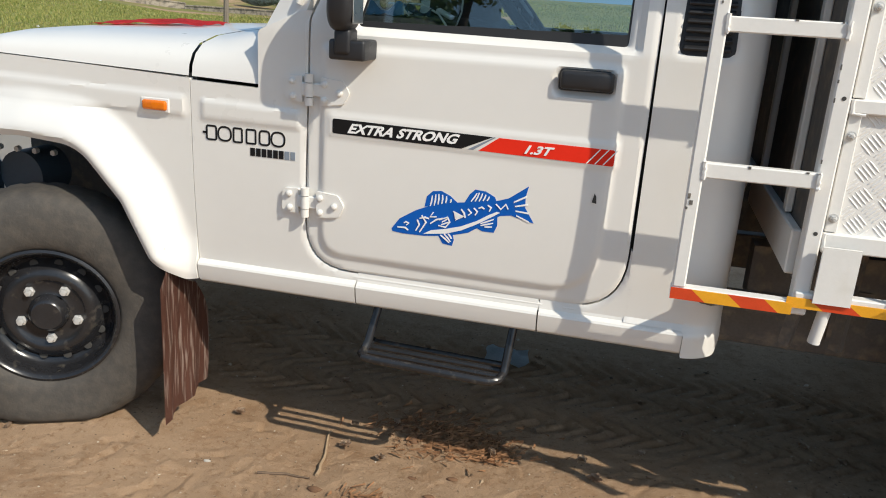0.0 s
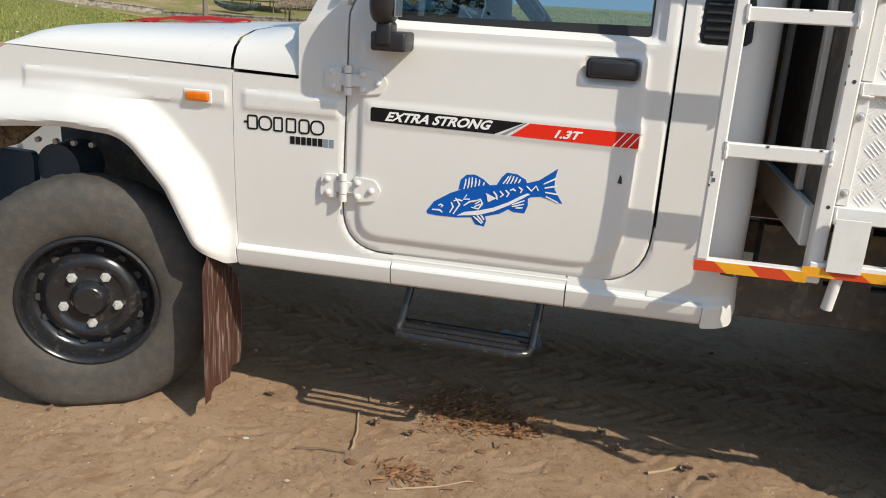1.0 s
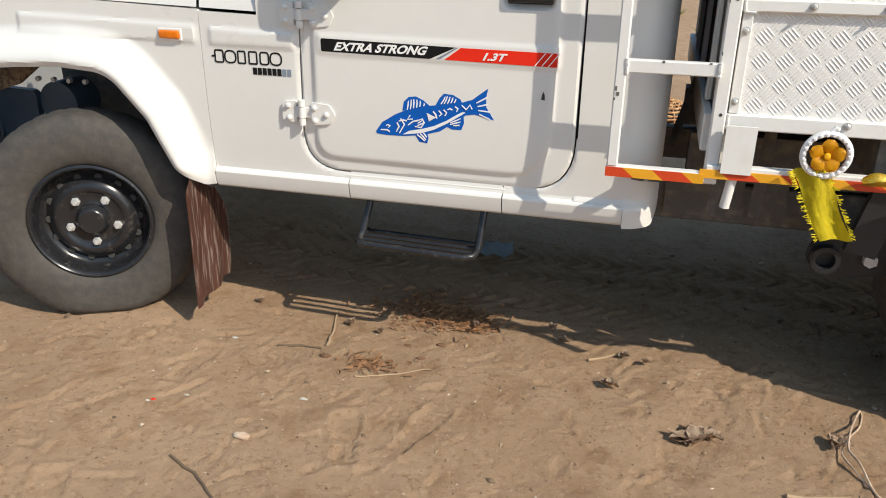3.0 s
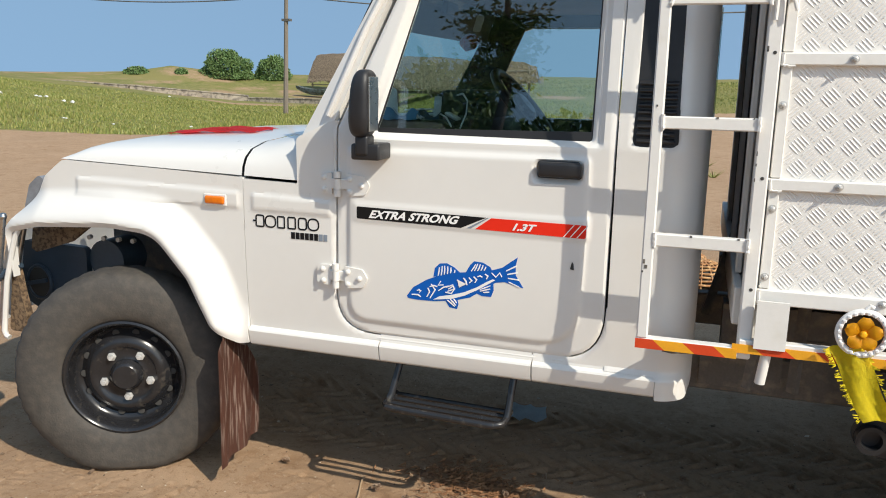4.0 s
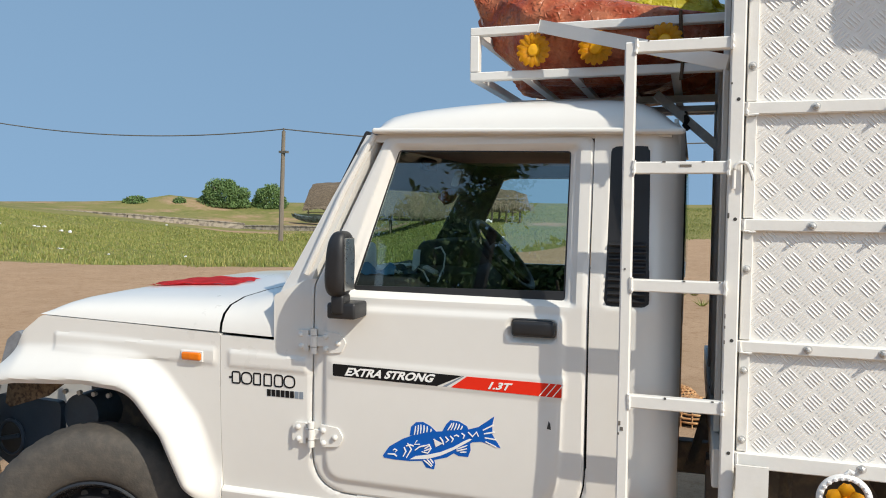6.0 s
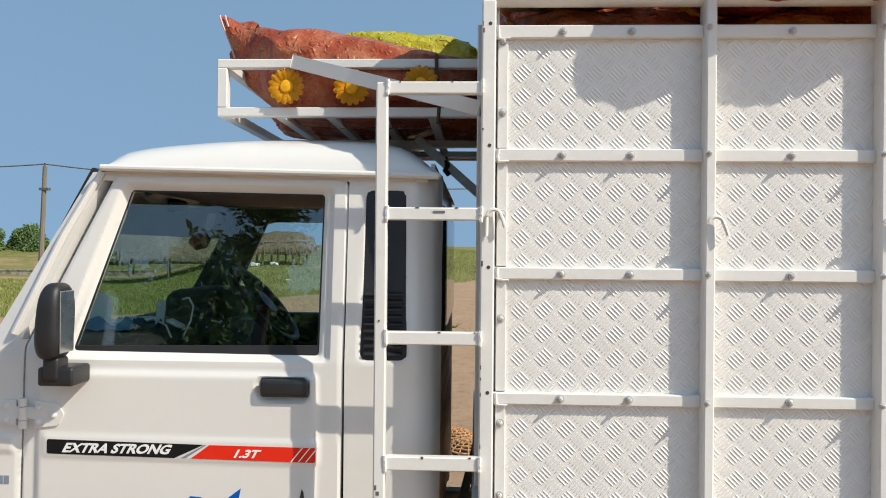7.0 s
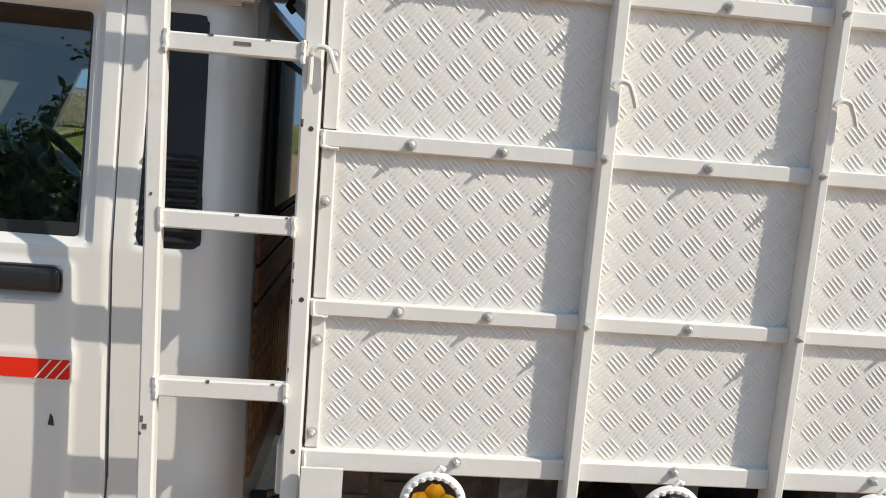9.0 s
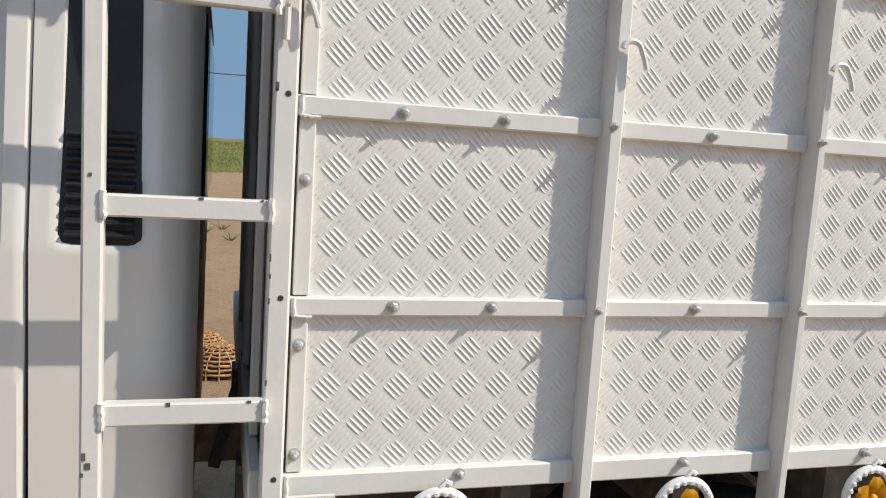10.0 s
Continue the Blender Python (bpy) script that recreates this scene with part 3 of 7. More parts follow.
for v in vent.data.vertices:
    v.co.y += (v.co.z - 1.29) * 0.115 - 0.008
for k in range(9):
    z = 1.318 + k * 0.0205
    part("vent_slat", bar(bmesh.new(), (0.064, wy(z), z), (0.172, wy(z), z), 0.016, 0.008, up=(0, -0.6, 1), bev=0.002), BLACK_PLASTIC, vent)

# sill in three lengths, and its lower lip
for x0, x1 in ((-1.250, -0.747), (-0.743, -0.218), (-0.214, 0.167)):
    bm = bmesh.new()
    prof = [(DOOR_Y + 0.018, 0.628), (DOOR_Y + 0.012, 0.602), (DOOR_Y + 0.000, 0.594), (DOOR_Y - 0.003, 0.588), (DOOR_Y + 0.002, 0.556), (DOOR_Y + 0.008, 0.538), (DOOR_Y + 0.018, 0.530), (DOOR_Y + 0.08, 0.528), (DOOR_Y + 0.08, 0.628)]
    if x0 < -1:
        prof[0] = (DOOR_Y + 0.016, 0.605)
        prof[-1] = (DOOR_Y + 0.08, 0.605)
    ends = [[bm.verts.new((x, y, z)) for y, z in prof] for x in (x0, x1)]
    for i in range(len(prof)):
        j = (i + 1) % len(prof)
        bm.faces.new((ends[0][i], ends[1][i], ends[1][j], ends[0][j]))
    bm.faces.new(ends[0][::-1])
    bm.faces.new(ends[1])
    part("sill", bm, CAR_WHITE, truck, smooth=28)

# panel between fender and door, with its pressed field
FIELD_LINE = rounded([(-1.225, 1.024, 0.012), (-0.912, 1.022, 0.012), (-0.910, 1.082, 0.012), (-1.224, 1.092, 0.012)])


def cut_under_door(X, Z):
    """The body round the door's lower front corner."""
    return np.maximum(sdf(rounded([(-1.252, 0.596, 0), (0.02, 0.596, 0), (0.02, 0.80, 0), (-0.70, 0.80, 0), (-0.85, 1.345, 0), (-0.91, 1.345, 0), (-1.042, 1.285, 0.02), (-1.042, 1.130, 0.0), (-1.252, 1.136, 0)]), X, Z), -(sdf(DOOR_LINE, X, Z) - 0.005))


part("cowl_side_panel", skin(cut_under_door, lambda X, Z: body_y(X, Z) - 0.006 * ease(-sdf(FIELD_LINE, X, Z) / 0.012) + 0.006 * ease((0.006 - sdf(DOOR_LINE, X, Z) + 0.004) / 0.006), (-1.27, 0.04, 0.58, 1.36), 0.0085), CAR_WHITE, truck)
part("shut_line_backing", box(-0.93, 0.03, DOOR_Y + 0.045, DOOR_Y + 0.05, 0.59, 1.29), DARK_GAP, truck)

# fender with its flared arch
ARCH = rounded([(-2.30, 0.30, 0), (-2.255, 0.885, 0.05), (-2.10, 0.918, 0.1), (-1.78, 0.938, 0.15), (-1.585, 0.925, 0.15), (-1.455, 0.775, 0.1), (-1.375, 0.600, 0.06), (-1.285, 0.535, 0.03), (-1.20, 0.55, 0.0), (-1.20, 0.30, 0)])
FENDER_FULL = rounded([(-2.272, 0.40, 0.0), (-1.254, 0.40, 0.0), (-1.254, 1.141, 0.0), (-1.60, 1.154, 0.2), (-2.03, 1.167, 0.05), (-2.115, 1.105, 0.05), (-2.215, 0.965, 0.04), (-2.272, 0.90, 0.02)])
PANEL = rounded([(-1.975, 1.038, 0.012), (-1.266, 1.026, 0.012), (-1.266, 1.095, 0.012), (-1.972, 1.111, 0.012)])


def fender_depth(X, Z):
    a = sdf(ARCH, X, Z)
    flare = 0.085 * ease(1 - (a - 0.02) / 0.12) - 0.012 * ease(1 - a / 0.02)
    fade = ease((-1.256 - X) / 0.10) * 0.75 + 0.25
    y = body_y(X, Z) - flare * fade
    y = y - 0.006 * ease(-sdf(PANEL, X, Z) / 0.012)
    nose = np.clip((-2.10 - X) / 0.17, 0, 1)
    return y + 0.07 * nose ** 2 * ease((Z - 0.93) / 0.1) + 0.02 * nose ** 2


part("front_fender", skin(lambda X, Z: np.maximum(sdf(FENDER_FULL, X, Z), -sdf(ARCH, X, Z)), fender_depth, (-2.28, -1.24, 0.48, 1.17), 0.0085, edge=0.03), CAR_WHITE, truck, "white fender with a wide flared wheel arch")
lens = part("side_indicator", box(-1.402, -1.324, DOOR_Y - 0.018, DOOR_Y, 1.043, 1.071, bev=0.007), AMBER, truck, "amber side indicator lamp")
part("indicator_bezel", box(-1.408, -1.318, DOOR_Y - 0.0095, DOOR_Y + 0.004, 1.037, 1.077, bev=0.002), CAR_WHITE, lens)


def loft(rows, bm=None):
    """A sheet through rows of points."""
    bm = bm or bmesh.new()
    vs = [[bm.verts.new(p) for p in row] for row in rows]
    for a, b in zip(vs, vs[1:]):
        for i in range(len(a) - 1):
            bm.faces.new((a[i], a[i + 1], b[i + 1], b[i]))
    return bm


def bonnet_top(x):
    return float(np.interp(x, [-2.06, -2.0, -1.92, -1.7, -1.5, -1.26, -1.0], [1.190, 1.222, 1.237, 1.250, 1.258, 1.267, 1.286]))


def bonnet_rows(x0, x1, dz, n=18):
    rows = []
    for i in range(n + 1):
        x = x0 + (x1 - x0) * i / n
        top = bonnet_top(x) + dz
        edge = 1.147 + (x + 1.26) * -0.030 + dz
        drop = 0.030 * (1 - ease((x + 2.06) / 0.13))
        row = []
        for y, f in ((2.046, 0.0), (2.052, 0.25), (2.070, 0.50), (2.11, 0.72), (2.20, 0.88), (2.36, 0.96), (2.60, 1.0), (2.84, 1.02), (3.08, 1.0), (3.32, 0.96), (3.48, 0.88), (3.57, 0.72), (3.61, 0.5), (3.63, 0.25), (3.634, 0.0)):
            row.append((x, y, edge + (top - edge) * f - drop * f))
        rows.append(row)
    return rows


part("bonnet", loft(bonnet_rows(-2.040, -1.260, 0)), CAR_WHITE, truck, "white bonnet", smooth=50)
bm = loft(bonnet_rows(-1.250, -1.00, 0.0, 8))
for v in bm.verts:
    v.co.z += 0.10 * float(ease((v.co.x + 1.25) / 0.30)) * 0.35 * min(1, max(0, (min(v.co.y, 5.68 - v.co.y) - 2.048) / 0.05))
part("cowl", bm, CAR_WHITE, truck, smooth=50)
part("bonnet_gap", box(-1.275, -1.243, 2.06, 3.62, 1.02, 1.155), DARK_GAP, truck)
part("bonnet_underside", box(-2.10, -1.25, 2.10, 3.58, 1.00, 1.12), DARK_GAP, truck)

# screen pillars, roof, windscreen
for side in (0, 1):
    f = lambda y: y if not side else 5.68 - y
    bm = bmesh.new()
    a = [(-1.050, f(2.052), 1.270), (-0.905, f(2.046), 1.30), (-0.902, f(2.046), 1.345), (-0.690, f(2.104), 1.822), (-0.735, f(2.112), 1.822), (-1.035, f(2.062), 1.285)]
    b = [(x + 0.01, f(f(y) + 0.06), z) for x, y, z in a]
    va, vb = [bm.verts.new(p) for p in a], [bm.verts.new(p) for p in b]
    bm.faces.new(va)
    bm.faces.new(vb[::-1])
    for i in range(6):
        bm.faces.new((va[i], vb[i], vb[(i + 1) % 6], va[(i + 1) % 6]))
    part("windscreen_pillar", bm, SEAL if side else CAR_WHITE, truck)
    part("rain_gutter", tube(bmesh.new(), [(-0.925, f(2.046), 1.36), (-0.80, f(2.076), 1.640), (-0.702, f(2.098), 1.822)], 0.010, 8), CAR_WHITE, truck)
pane("windscreen", [(-1.03, 2.10, 1.285), (-1.03, 3.58, 1.285), (-0.735, 3.55, 1.82), (-0.735, 2.13, 1.82)], truck, "raked windscreen glass", SCREEN_GLASS)
part("windscreen_seal", tube(bmesh.new(), [(-1.040, 2.10, 1.28), (-1.040, 3.58, 1.28), (-0.738, 3.55, 1.825), (-0.738, 2.125, 1.825)], 0.012, 8, closed=True), SEAL, truck)

rows = []
for i in range(33):
    t = i / 32
    x = -0.755 + t * 1.027
    foot = 1.838 - 0.020 * t
    crown = np.interp(x, [-0.755, -0.735, -0.70, -0.63, -0.555, -0.43, -0.31, -0.14, 0.03, 0.10, 0.14, 0.18, 0.22, 0.25, 0.272], [1.848, 1.872, 1.894, 1.909, 1.919, 1.930, 1.937, 1.938, 1.935, 1.928, 1.919, 1.900, 1.871, 1.840, 1.819])
    row = []
    for y, f in ((2.088, -1), (2.086, 0.0), (2.092, 0.22), (2.112, 0.50), (2.15, 0.74), (2.22, 0.92), (2.40, 1.0), (2.62, 1.05), (2.84, 1.07), (3.06, 1.05), (3.28, 1.0), (3.46, 0.88), (3.53, 0.72), (3.568, 0.45), (3.588, 0.2), (3.594, 0)):
        side = 1 - float(ease((min(y, 5.68 - y) - 2.086) / 0.18))
        row.append((x + 0.070 * side * (1 - t) ** 3, y, foot + (crown - foot) * f if f >= 0 else foot - 0.012))
    rows.append(row)
part("roof", loft(rows), CAR_WHITE, truck, "white domed roof with a drip rail", smooth=60)
part("drip_rail", bar(bmesh.new(), (-0.700, 2.092, 1.832), (0.272, 2.092, 1.812), 0.052, 0.018, bev=0.006), CAR_WHITE, truck)
part("roof_side_frame", box(-0.70, 0.235, 2.104, 2.134, 1.797, 1.822), CAR_WHITE, truck)
TRIM_IN = material("dark_door_trim", (0.020, 0.021, 0.024), 0.7, vary=0.15, bump=0.1, bump_scale=200)
LINING = material("brown_lining", (0.34, 0.22, 0.15), 0.9, vary=0.2)
part("roof_lining", box(-0.72, 0.235, 2.14, 3.54, 1.790, 1.806), LINING, truck)
part("roof_inner", box(-0.70, 0.235, 2.12, 3.56, 1.808, 1.814), DARK_GAP, truck)
GREY_TRIM = material("grey_pillar_trim", (0.30, 0.29, 0.27), 0.8, vary=0.15)
part("windscreen_header", bar(bmesh.new(), (-0.778, 2.14, 1.732), (-0.778, 3.54, 1.732), 0.012, 0.165, up=(-0.3, 0, -0.95), bev=0.003), GREY_TRIM, truck, "grey trim over the windscreen")
part("far_pillar_trim", flat([(-0.771, 1.651), (-0.89, 1.435), (-0.704, 1.494), (-0.599, 1.724), (-0.70, 1.80)], 3.50, 3.52), TRIM_IN, truck, "dark trim of the far windscreen pillar")
# far side of the cab, with its window opening
FAR_WINDOW = rounded([(-0.815, 1.302, 0.02), (-0.03, 1.302, 0.02), (-0.03, 1.728, 0.02), (-0.618, 1.730, 0.02)])
FAR_SIDE = rounded([(-2.15, 0.86, 0), (-1.35, 0.86, 0), (-1.30, 0.56, 0), (0.262, 0.56, 0), (0.262, 1.825, 0), (-0.70, 1.825, 0), (-0.92, 1.35, 0), (-1.05, 1.15, 0), (-2.15, 1.13, 0)])
bm = skin(lambda X, Z: np.maximum(sdf(FAR_SIDE, X, Z), -sdf(FAR_WINDOW, X, Z)), lambda X, Z: 5.68 - body_y(X, Z), (-2.2, 0.32, 0.54, 1.84), 0.03, edge=-0.03)
part("far_side_panel", bm, CAR_WHITE, truck)
FAR_TRIM = rounded([(-1.02, 0.60, 0), (0.225, 0.60, 0), (0.225, 1.805, 0), (-0.70, 1.805, 0), (-0.93, 1.33, 0)])
bm = skin(lambda X, Z: np.maximum(sdf(FAR_TRIM, X, Z), -sdf(FAR_WINDOW, X, Z) + 0.004), lambda X, Z: 5.635 - body_y(X, Z), (-1.05, 0.25, 0.58, 1.82), 0.03, edge=0)
part("far_door_trim", bm, TRIM_IN, truck, "dark inner trim of the far door")

# mirror
bm = bmesh.new()
bmesh.ops.create_uvsphere(bm, u_segments=40, v_segments=28, radius=1)
for v in bm.verts:
    p = v.co / (abs(v.co.x) ** 3.2 + abs(v.co.y) ** 3.2 + abs(v.co.z) ** 3.2) ** (1 / 3.2)
    v.co = Vector((-0.757 + 0.037 * p.x * (1 - 0.10 * p.z) + 0.006 * p.z, 1.955 + 0.056 * p.y, 1.405 + 0.104 * p.z))
    v.co.x = min(v.co.x, -0.726)
mirror = part("door_mirror", bm, BLACK_PLASTIC, truck, "black plastic door mirror on a bracket", smooth=50)
part("mirror_arm", box(-0.780, -0.735, 1.93, 1.99, 1.245, 1.31, bev=0.01), BLACK_PLASTIC, mirror)
part("mirror_bracket", box(-0.795, -0.698, 1.935, 2.035, 1.232, 1.283, bev=0.008), BLACK_PLASTIC, mirror)
part("mirror_glass", box(-0.727, -0.7235, 1.920, 1.990, 1.322, 1.487, bev=0.001), STEEL, mirror)

# cab inside
GREY_IN = material("dashboard_grey", (0.012, 0.012, 0.013), 0.75, vary=0.15, bump=0.1, bump_scale=300)
SEAT_IN = material("seat_cloth", (0.028, 0.025, 0.025), 0.85, vary=0.2, bump=0.2, bump_scale=300)
part("cab_floor", box(-1.2, 0.237, 2.12, 3.56, 0.56, 0.60), DARK_GAP, truck)
dash = part("dashboard", box(-1.02, -0.60, 2.14, 3.54, 0.95, 1.335, bev=0.05), GREY_IN, truck, "dark grey dashboard")
part("instrument_hood", box(-0.86, -0.62, 2.92, 3.40, 1.24, 1.44, bev=0.05), GREY_IN, dash)
steer_m = Matrix.Translation((-0.505, 3.10, 1.372)) @ Euler((0, radians(49), 0)).to_matrix().to_4x4()
wheel_pts = [steer_m @ Vector((0.190 * math.cos(a), 0.190 * math.sin(a), 0)) for a in np.linspace(0, 2 * math.pi, 40, endpoint=False)]
steer = part("steering_wheel", tube(bmesh.new(), wheel_pts, 0.020, 10, closed=True), BLACK_PLASTIC, truck, "black steering wheel")
bm = bmesh.new()
for a in (0.4, 2.74, -1.57):
    bar(bm, steer_m @ Vector((0, 0, -0.01)), steer_m @ Vector((0.19 * math.cos(a), 0.19 * math.sin(a), 0)), 0.04, 0.014, bev=0.004)
part("spokes", bm, BLACK_PLASTIC, steer)
part("horn_pad", lathe(bmesh.new(), [(0.07, -0.03), (0.07, 0.01), (0.055, 0.025), (0.0, 0.028)], steer_m, 24), BLACK_PLASTIC, steer)
for y0, y1 in ((2.18, 2.78), (2.92, 3.46)):
    part("seat_cushion", box(-0.42, 0.08, y0, y1, 0.82, 0.98, bev=0.05), SEAT_IN, truck)
    m = Matrix.Translation((0.05, 0, 0.95)) @ Euler((0, radians(10), 0)).to_matrix().to_4x4()
    part("seat_backrest", box(-0.07, 0.07, y0, y1, 0.0, 0.46 if y0 < 2.5 else 0.50, bev=0.05, m=m), SEAT_IN, truck)
part("rear_view_mirror", box(-0.765, -0.740, 2.72, 2.88, 1.735, 1.785, bev=0.01), BLACK_PLASTIC, truck)


# ---- wheels ----
def wheel(at, turn, name="front_wheel"):
    """A steel wheel with its tyre; z of the profile runs outwards."""
    m = Matrix.Translation(at) @ Euler((radians(90), 0, radians(turn))).to_matrix().to_4x4()
    tyre = [(0.200, -0.20), (0.215, -0.205), (0.29, -0.215), (0.335, -0.205), (0.356, -0.185), (0.366, -0.15), (0.368, -0.10), (0.366, -0.055), (0.358, -0.030), (0.345, -0.014), (0.325, -0.004), (0.300, 0.002), (0.270, 0.003), (0.245, -0.002), (0.228, -0.010), (0.219, -0.020), (0.216, -0.030)]
    w = part(name, lathe(bmesh.new(), [(r if r < 0.216 else 0.216 + (r - 0.216) * 1.25, h) for r, h in tyre], m, 240), RUBBER, truck, "worn black tyre on a black steel rim", smooth=60)
    back = m.inverted()
    for v in w.data.vertices:
        q = back @ v.co
        r = math.hypot(q.x, q.y)
        if r > 0.385 and q.z < -0.008:
            notch = 0.0035 * (1 if math.sin(math.atan2(q.y, q.x) * 40 + 30 * q.z) > 0.55 else 0)
            q.x, q.y = q.x * (1 - notch / r), q.y * (1 - notch / r)
            v.co = m @ q
        low = max(0.0, 0.09 - v.co.z)
        v.co.z = max(v.co.z, 0.006 if at[0] < 0 else -0.036)
        v.co.y += 0.16 * low * (-1 if v.co.y < at[1] + 0.09 else 1)
    rim = [(0.217, -0.028), (0.222, -0.020), (0.222, -0.012), (0.214, -0.008), (0.206, -0.014), (0.200, -0.030), (0.196, -0.060), (0.188, -0.078), (0.172, -0.084), (0.160, -0.074), (0.148, -0.058), (0.132, -0.046), (0.118, -0.044), (0.108, -0.050), (0.098, -0.055), (0.060, -0.055), (0.056, -0.052)]
    rm = part("rim", lathe(bmesh.new(), rim, m, 72), RIM_BLACK, w, "black painted steel rim", smooth=60)
    part("hub_cap", lathe(bmesh.new(), [(0.062, -0.056), (0.060, -0.040), (0.056, -0.034), (0.050, -0.022), (0.044, -0.018), (0.0, -0.017)], m, 32), RIM_BLACK, rm, "greasy hub")
    for k in range(14):
        a = 2 * math.pi * k / 14
        part("rim_hole", lathe(bmesh.new(), [(0.0135, -0.064), (0.012, -0.0615), (0.0, -0.061)], m @ Euler((0, 0, a)).to_matrix().to_4x4() @ Matrix.Translation((0.162, 0, -0.010)), 12), DARK_GAP, rm)
    for k in range(5):
        a = 2 * math.pi * k / 5 + radians(-90)
        c, s = 0.088 * math.cos(a), 0.088 * math.sin(a)
        part("wheel_nut", lathe(bmesh.new(), [(0.0170, -0.056), (0.0170, -0.050), (0.0118, -0.049), (0.0118, -0.036), (0.0095, -0.032), (0.0, -0.031)], m @ Matrix.Translation((c, s, 0)), 6), DULL_STEEL, rm, "dull steel wheel nut", smooth=20)
    return w


wheel((-1.732, 1.937, 0.371), 25)
wheel((1.42, 2.0, 0.365), 0, "rear_wheel")
wheel((1.42, 2.26, 0.365), 0, "rear_wheel")
wheel((-1.90, 3.62, 0.371), 25, "front_wheel")
wheel((1.42, 3.68, 0.365), 0, "rear_wheel")

# wheel house, suspension and chassis
part("wheel_house", box(-2.22, -1.27, 2.50, 2.53, 0.45, 1.08), DARK_METAL, truck)
part("wheel_house_top", box(-2.22, -1.27, 2.06, 2.53, 0.985, 1.0), DARK_METAL, truck)
part("wheel_house_rear", box(-1.30, -1.28, 2.06, 2.53, 0.52, 1.0), DARK_METAL, truck)
rows = []
for i in range(15):
    t = i / 14
    z = 0.640 - 0.558 * t
    lo, hi = 1.962 - 0.004 * t + 0.030 * ease((z - 0.540) / 0.02), 2.075 + 0.155 * ease(t / 0.55) - 0.012 * ease((t - 0.8) / 0.2)
    rows.append([(-1.330 - 0.012 * t + 0.012 * math.sin(j * 1.5 + 0.6) * t, lo + (hi - lo) * j / 8, z + (0.040 * (j / 8 - 0.5) if i == 14 else 0)) for j in range(9)])
bm = loft(rows)
bmesh.ops.solidify(bm, geom=bm.faces[:], thickness=0.007)
part("mud_flap", bm, FLAP_BROWN, truck, "streaked brown rubber mud flap", smooth=60)
for x0, x1 in ((-2.20, 4.6),):
    for y in (2.42, 3.22):
        part("chassis_rail", box(x0, x1, y, y + 0.07, 0.44, 0.58, bev=0.006), DARK_METAL, truck)
bm = bmesh.new()
rod(bm, (-2.02, 2.22, 0.74), (-2.02, 2.36, 0.74), 0.085, 24)
part("horn_drum", bm, material("blue_black_metal", (0.05, 0.075, 0.10), 0.5, vary=0.2), truck)
bm = bmesh.new()
rod(bm, (-1.75, 2.30, 0.36), (-1.75, 3.40, 0.36), 0.045, 12)
rod(bm, (-1.62, 2.36, 0.42), (-1.66, 2.40, 0.98), 0.035, 12)
bx(bm, -1.66, -1.56, 2.40, 2.52, 0.72, 0.95, 0.01)
part("front_axle", bm, DARK_METAL, truck)
part("brake_hose_cover", box(-1.72, -1.665, 2.38, 2.42, 0.855, 0.885, bev=0.006), material("red_plastic", (0.45, 0.03, 0.04), 0.5), truck)
part("inner_fender_bracket", box(-1.80, -1.40, 2.32, 2.40, 0.84, 0.98, bev=0.02), material("grey_bracket", (0.42, 0.42, 0.43), 0.6, vary=0.2), truck)
part("rear_axle", rod(bmesh.new(), (1.42, 2.2, 0.36), (1.42, 3.5, 0.36), 0.06, 12), DARK_METAL, truck)
part("engine_underside", box(-1.9, -0.3, 2.60, 3.10, 0.56, 0.90, bev=0.04), DARK_METAL, truck)

# side step
step = part("side_step", tube(bmesh.new(), [(-0.692, 2.15, 0.56), (-0.702, 2.11, 0.480), (-0.716, 2.088, 0.405), (-0.722, 2.075, 0.384), (-0.724, 2.050, 0.379), (-0.712, 2.034, 0.377), (-0.685, 2.028, 0.376), (-0.365, 2.030, 0.367), (-0.330, 2.034, 0.367), (-0.308, 2.050, 0.368), (-0.300, 2.075, 0.378), (-0.297, 2.086, 0.400), (-0.290, 2.105, 0.480), (-0.284, 2.14, 0.56)], 0.0125, 12), STEP_BLACK, truck, "black tubular side step under the door")
for y, dz in ((2.066, 0.0), (2.104, 0.001), (2.142, 0.002)):
    part("tread_rod", rod(bmesh.new(), (-0.722, y, 0.380 + dz), (-0.300, y, 0.371 + dz), 0.0085, 8), STEP_BLACK, step)
part("step_end", rod(bmesh.new(), (-0.720, 2.05, 0.380), (-0.720, 2.15, 0.382), 0.010, 8), STEP_BLACK, step)
part("step_end", rod(bmesh.new(), (-0.302, 2.05, 0.370), (-0.302, 2.15, 0.373), 0.010, 8), STEP_BLACK, step)
part("step_bracket", box(-0.80, -0.66, 2.12, 2.42, 0.50, 0.56, bev=0.006), DARK_METAL, truck)
part("step_bracket", box(-0.36, -0.25, 2.12, 2.42, 0.50, 0.56, bev=0.006), DARK_METAL, truck)

# ---- cargo box ----
cargo = thing("cargo_box", (2.4, 2.8, 0.75), "white painted steel cargo box with tread plate sides behind the cab", "cargo box")
BY = 1.922
POSTS = [(0.383, 0.420), (0.949, 0.976), (1.383, 1.404), (1.812, 1.836), (2.240, 2.264), (2.668, 2.692), (3.096, 3.120), (3.54, 3.60)]
BARS = [(0.895, 0.937), (1.208, 1.239), (1.531, 1.563), (1.836, 1.869), (2.154, 2.188)]


def frame_bar(name, a, bev=0.004, parent=None, mat=None):
    return part(name, box(*a, bev=bev), mat or BOX_WHITE, parent or cargo)


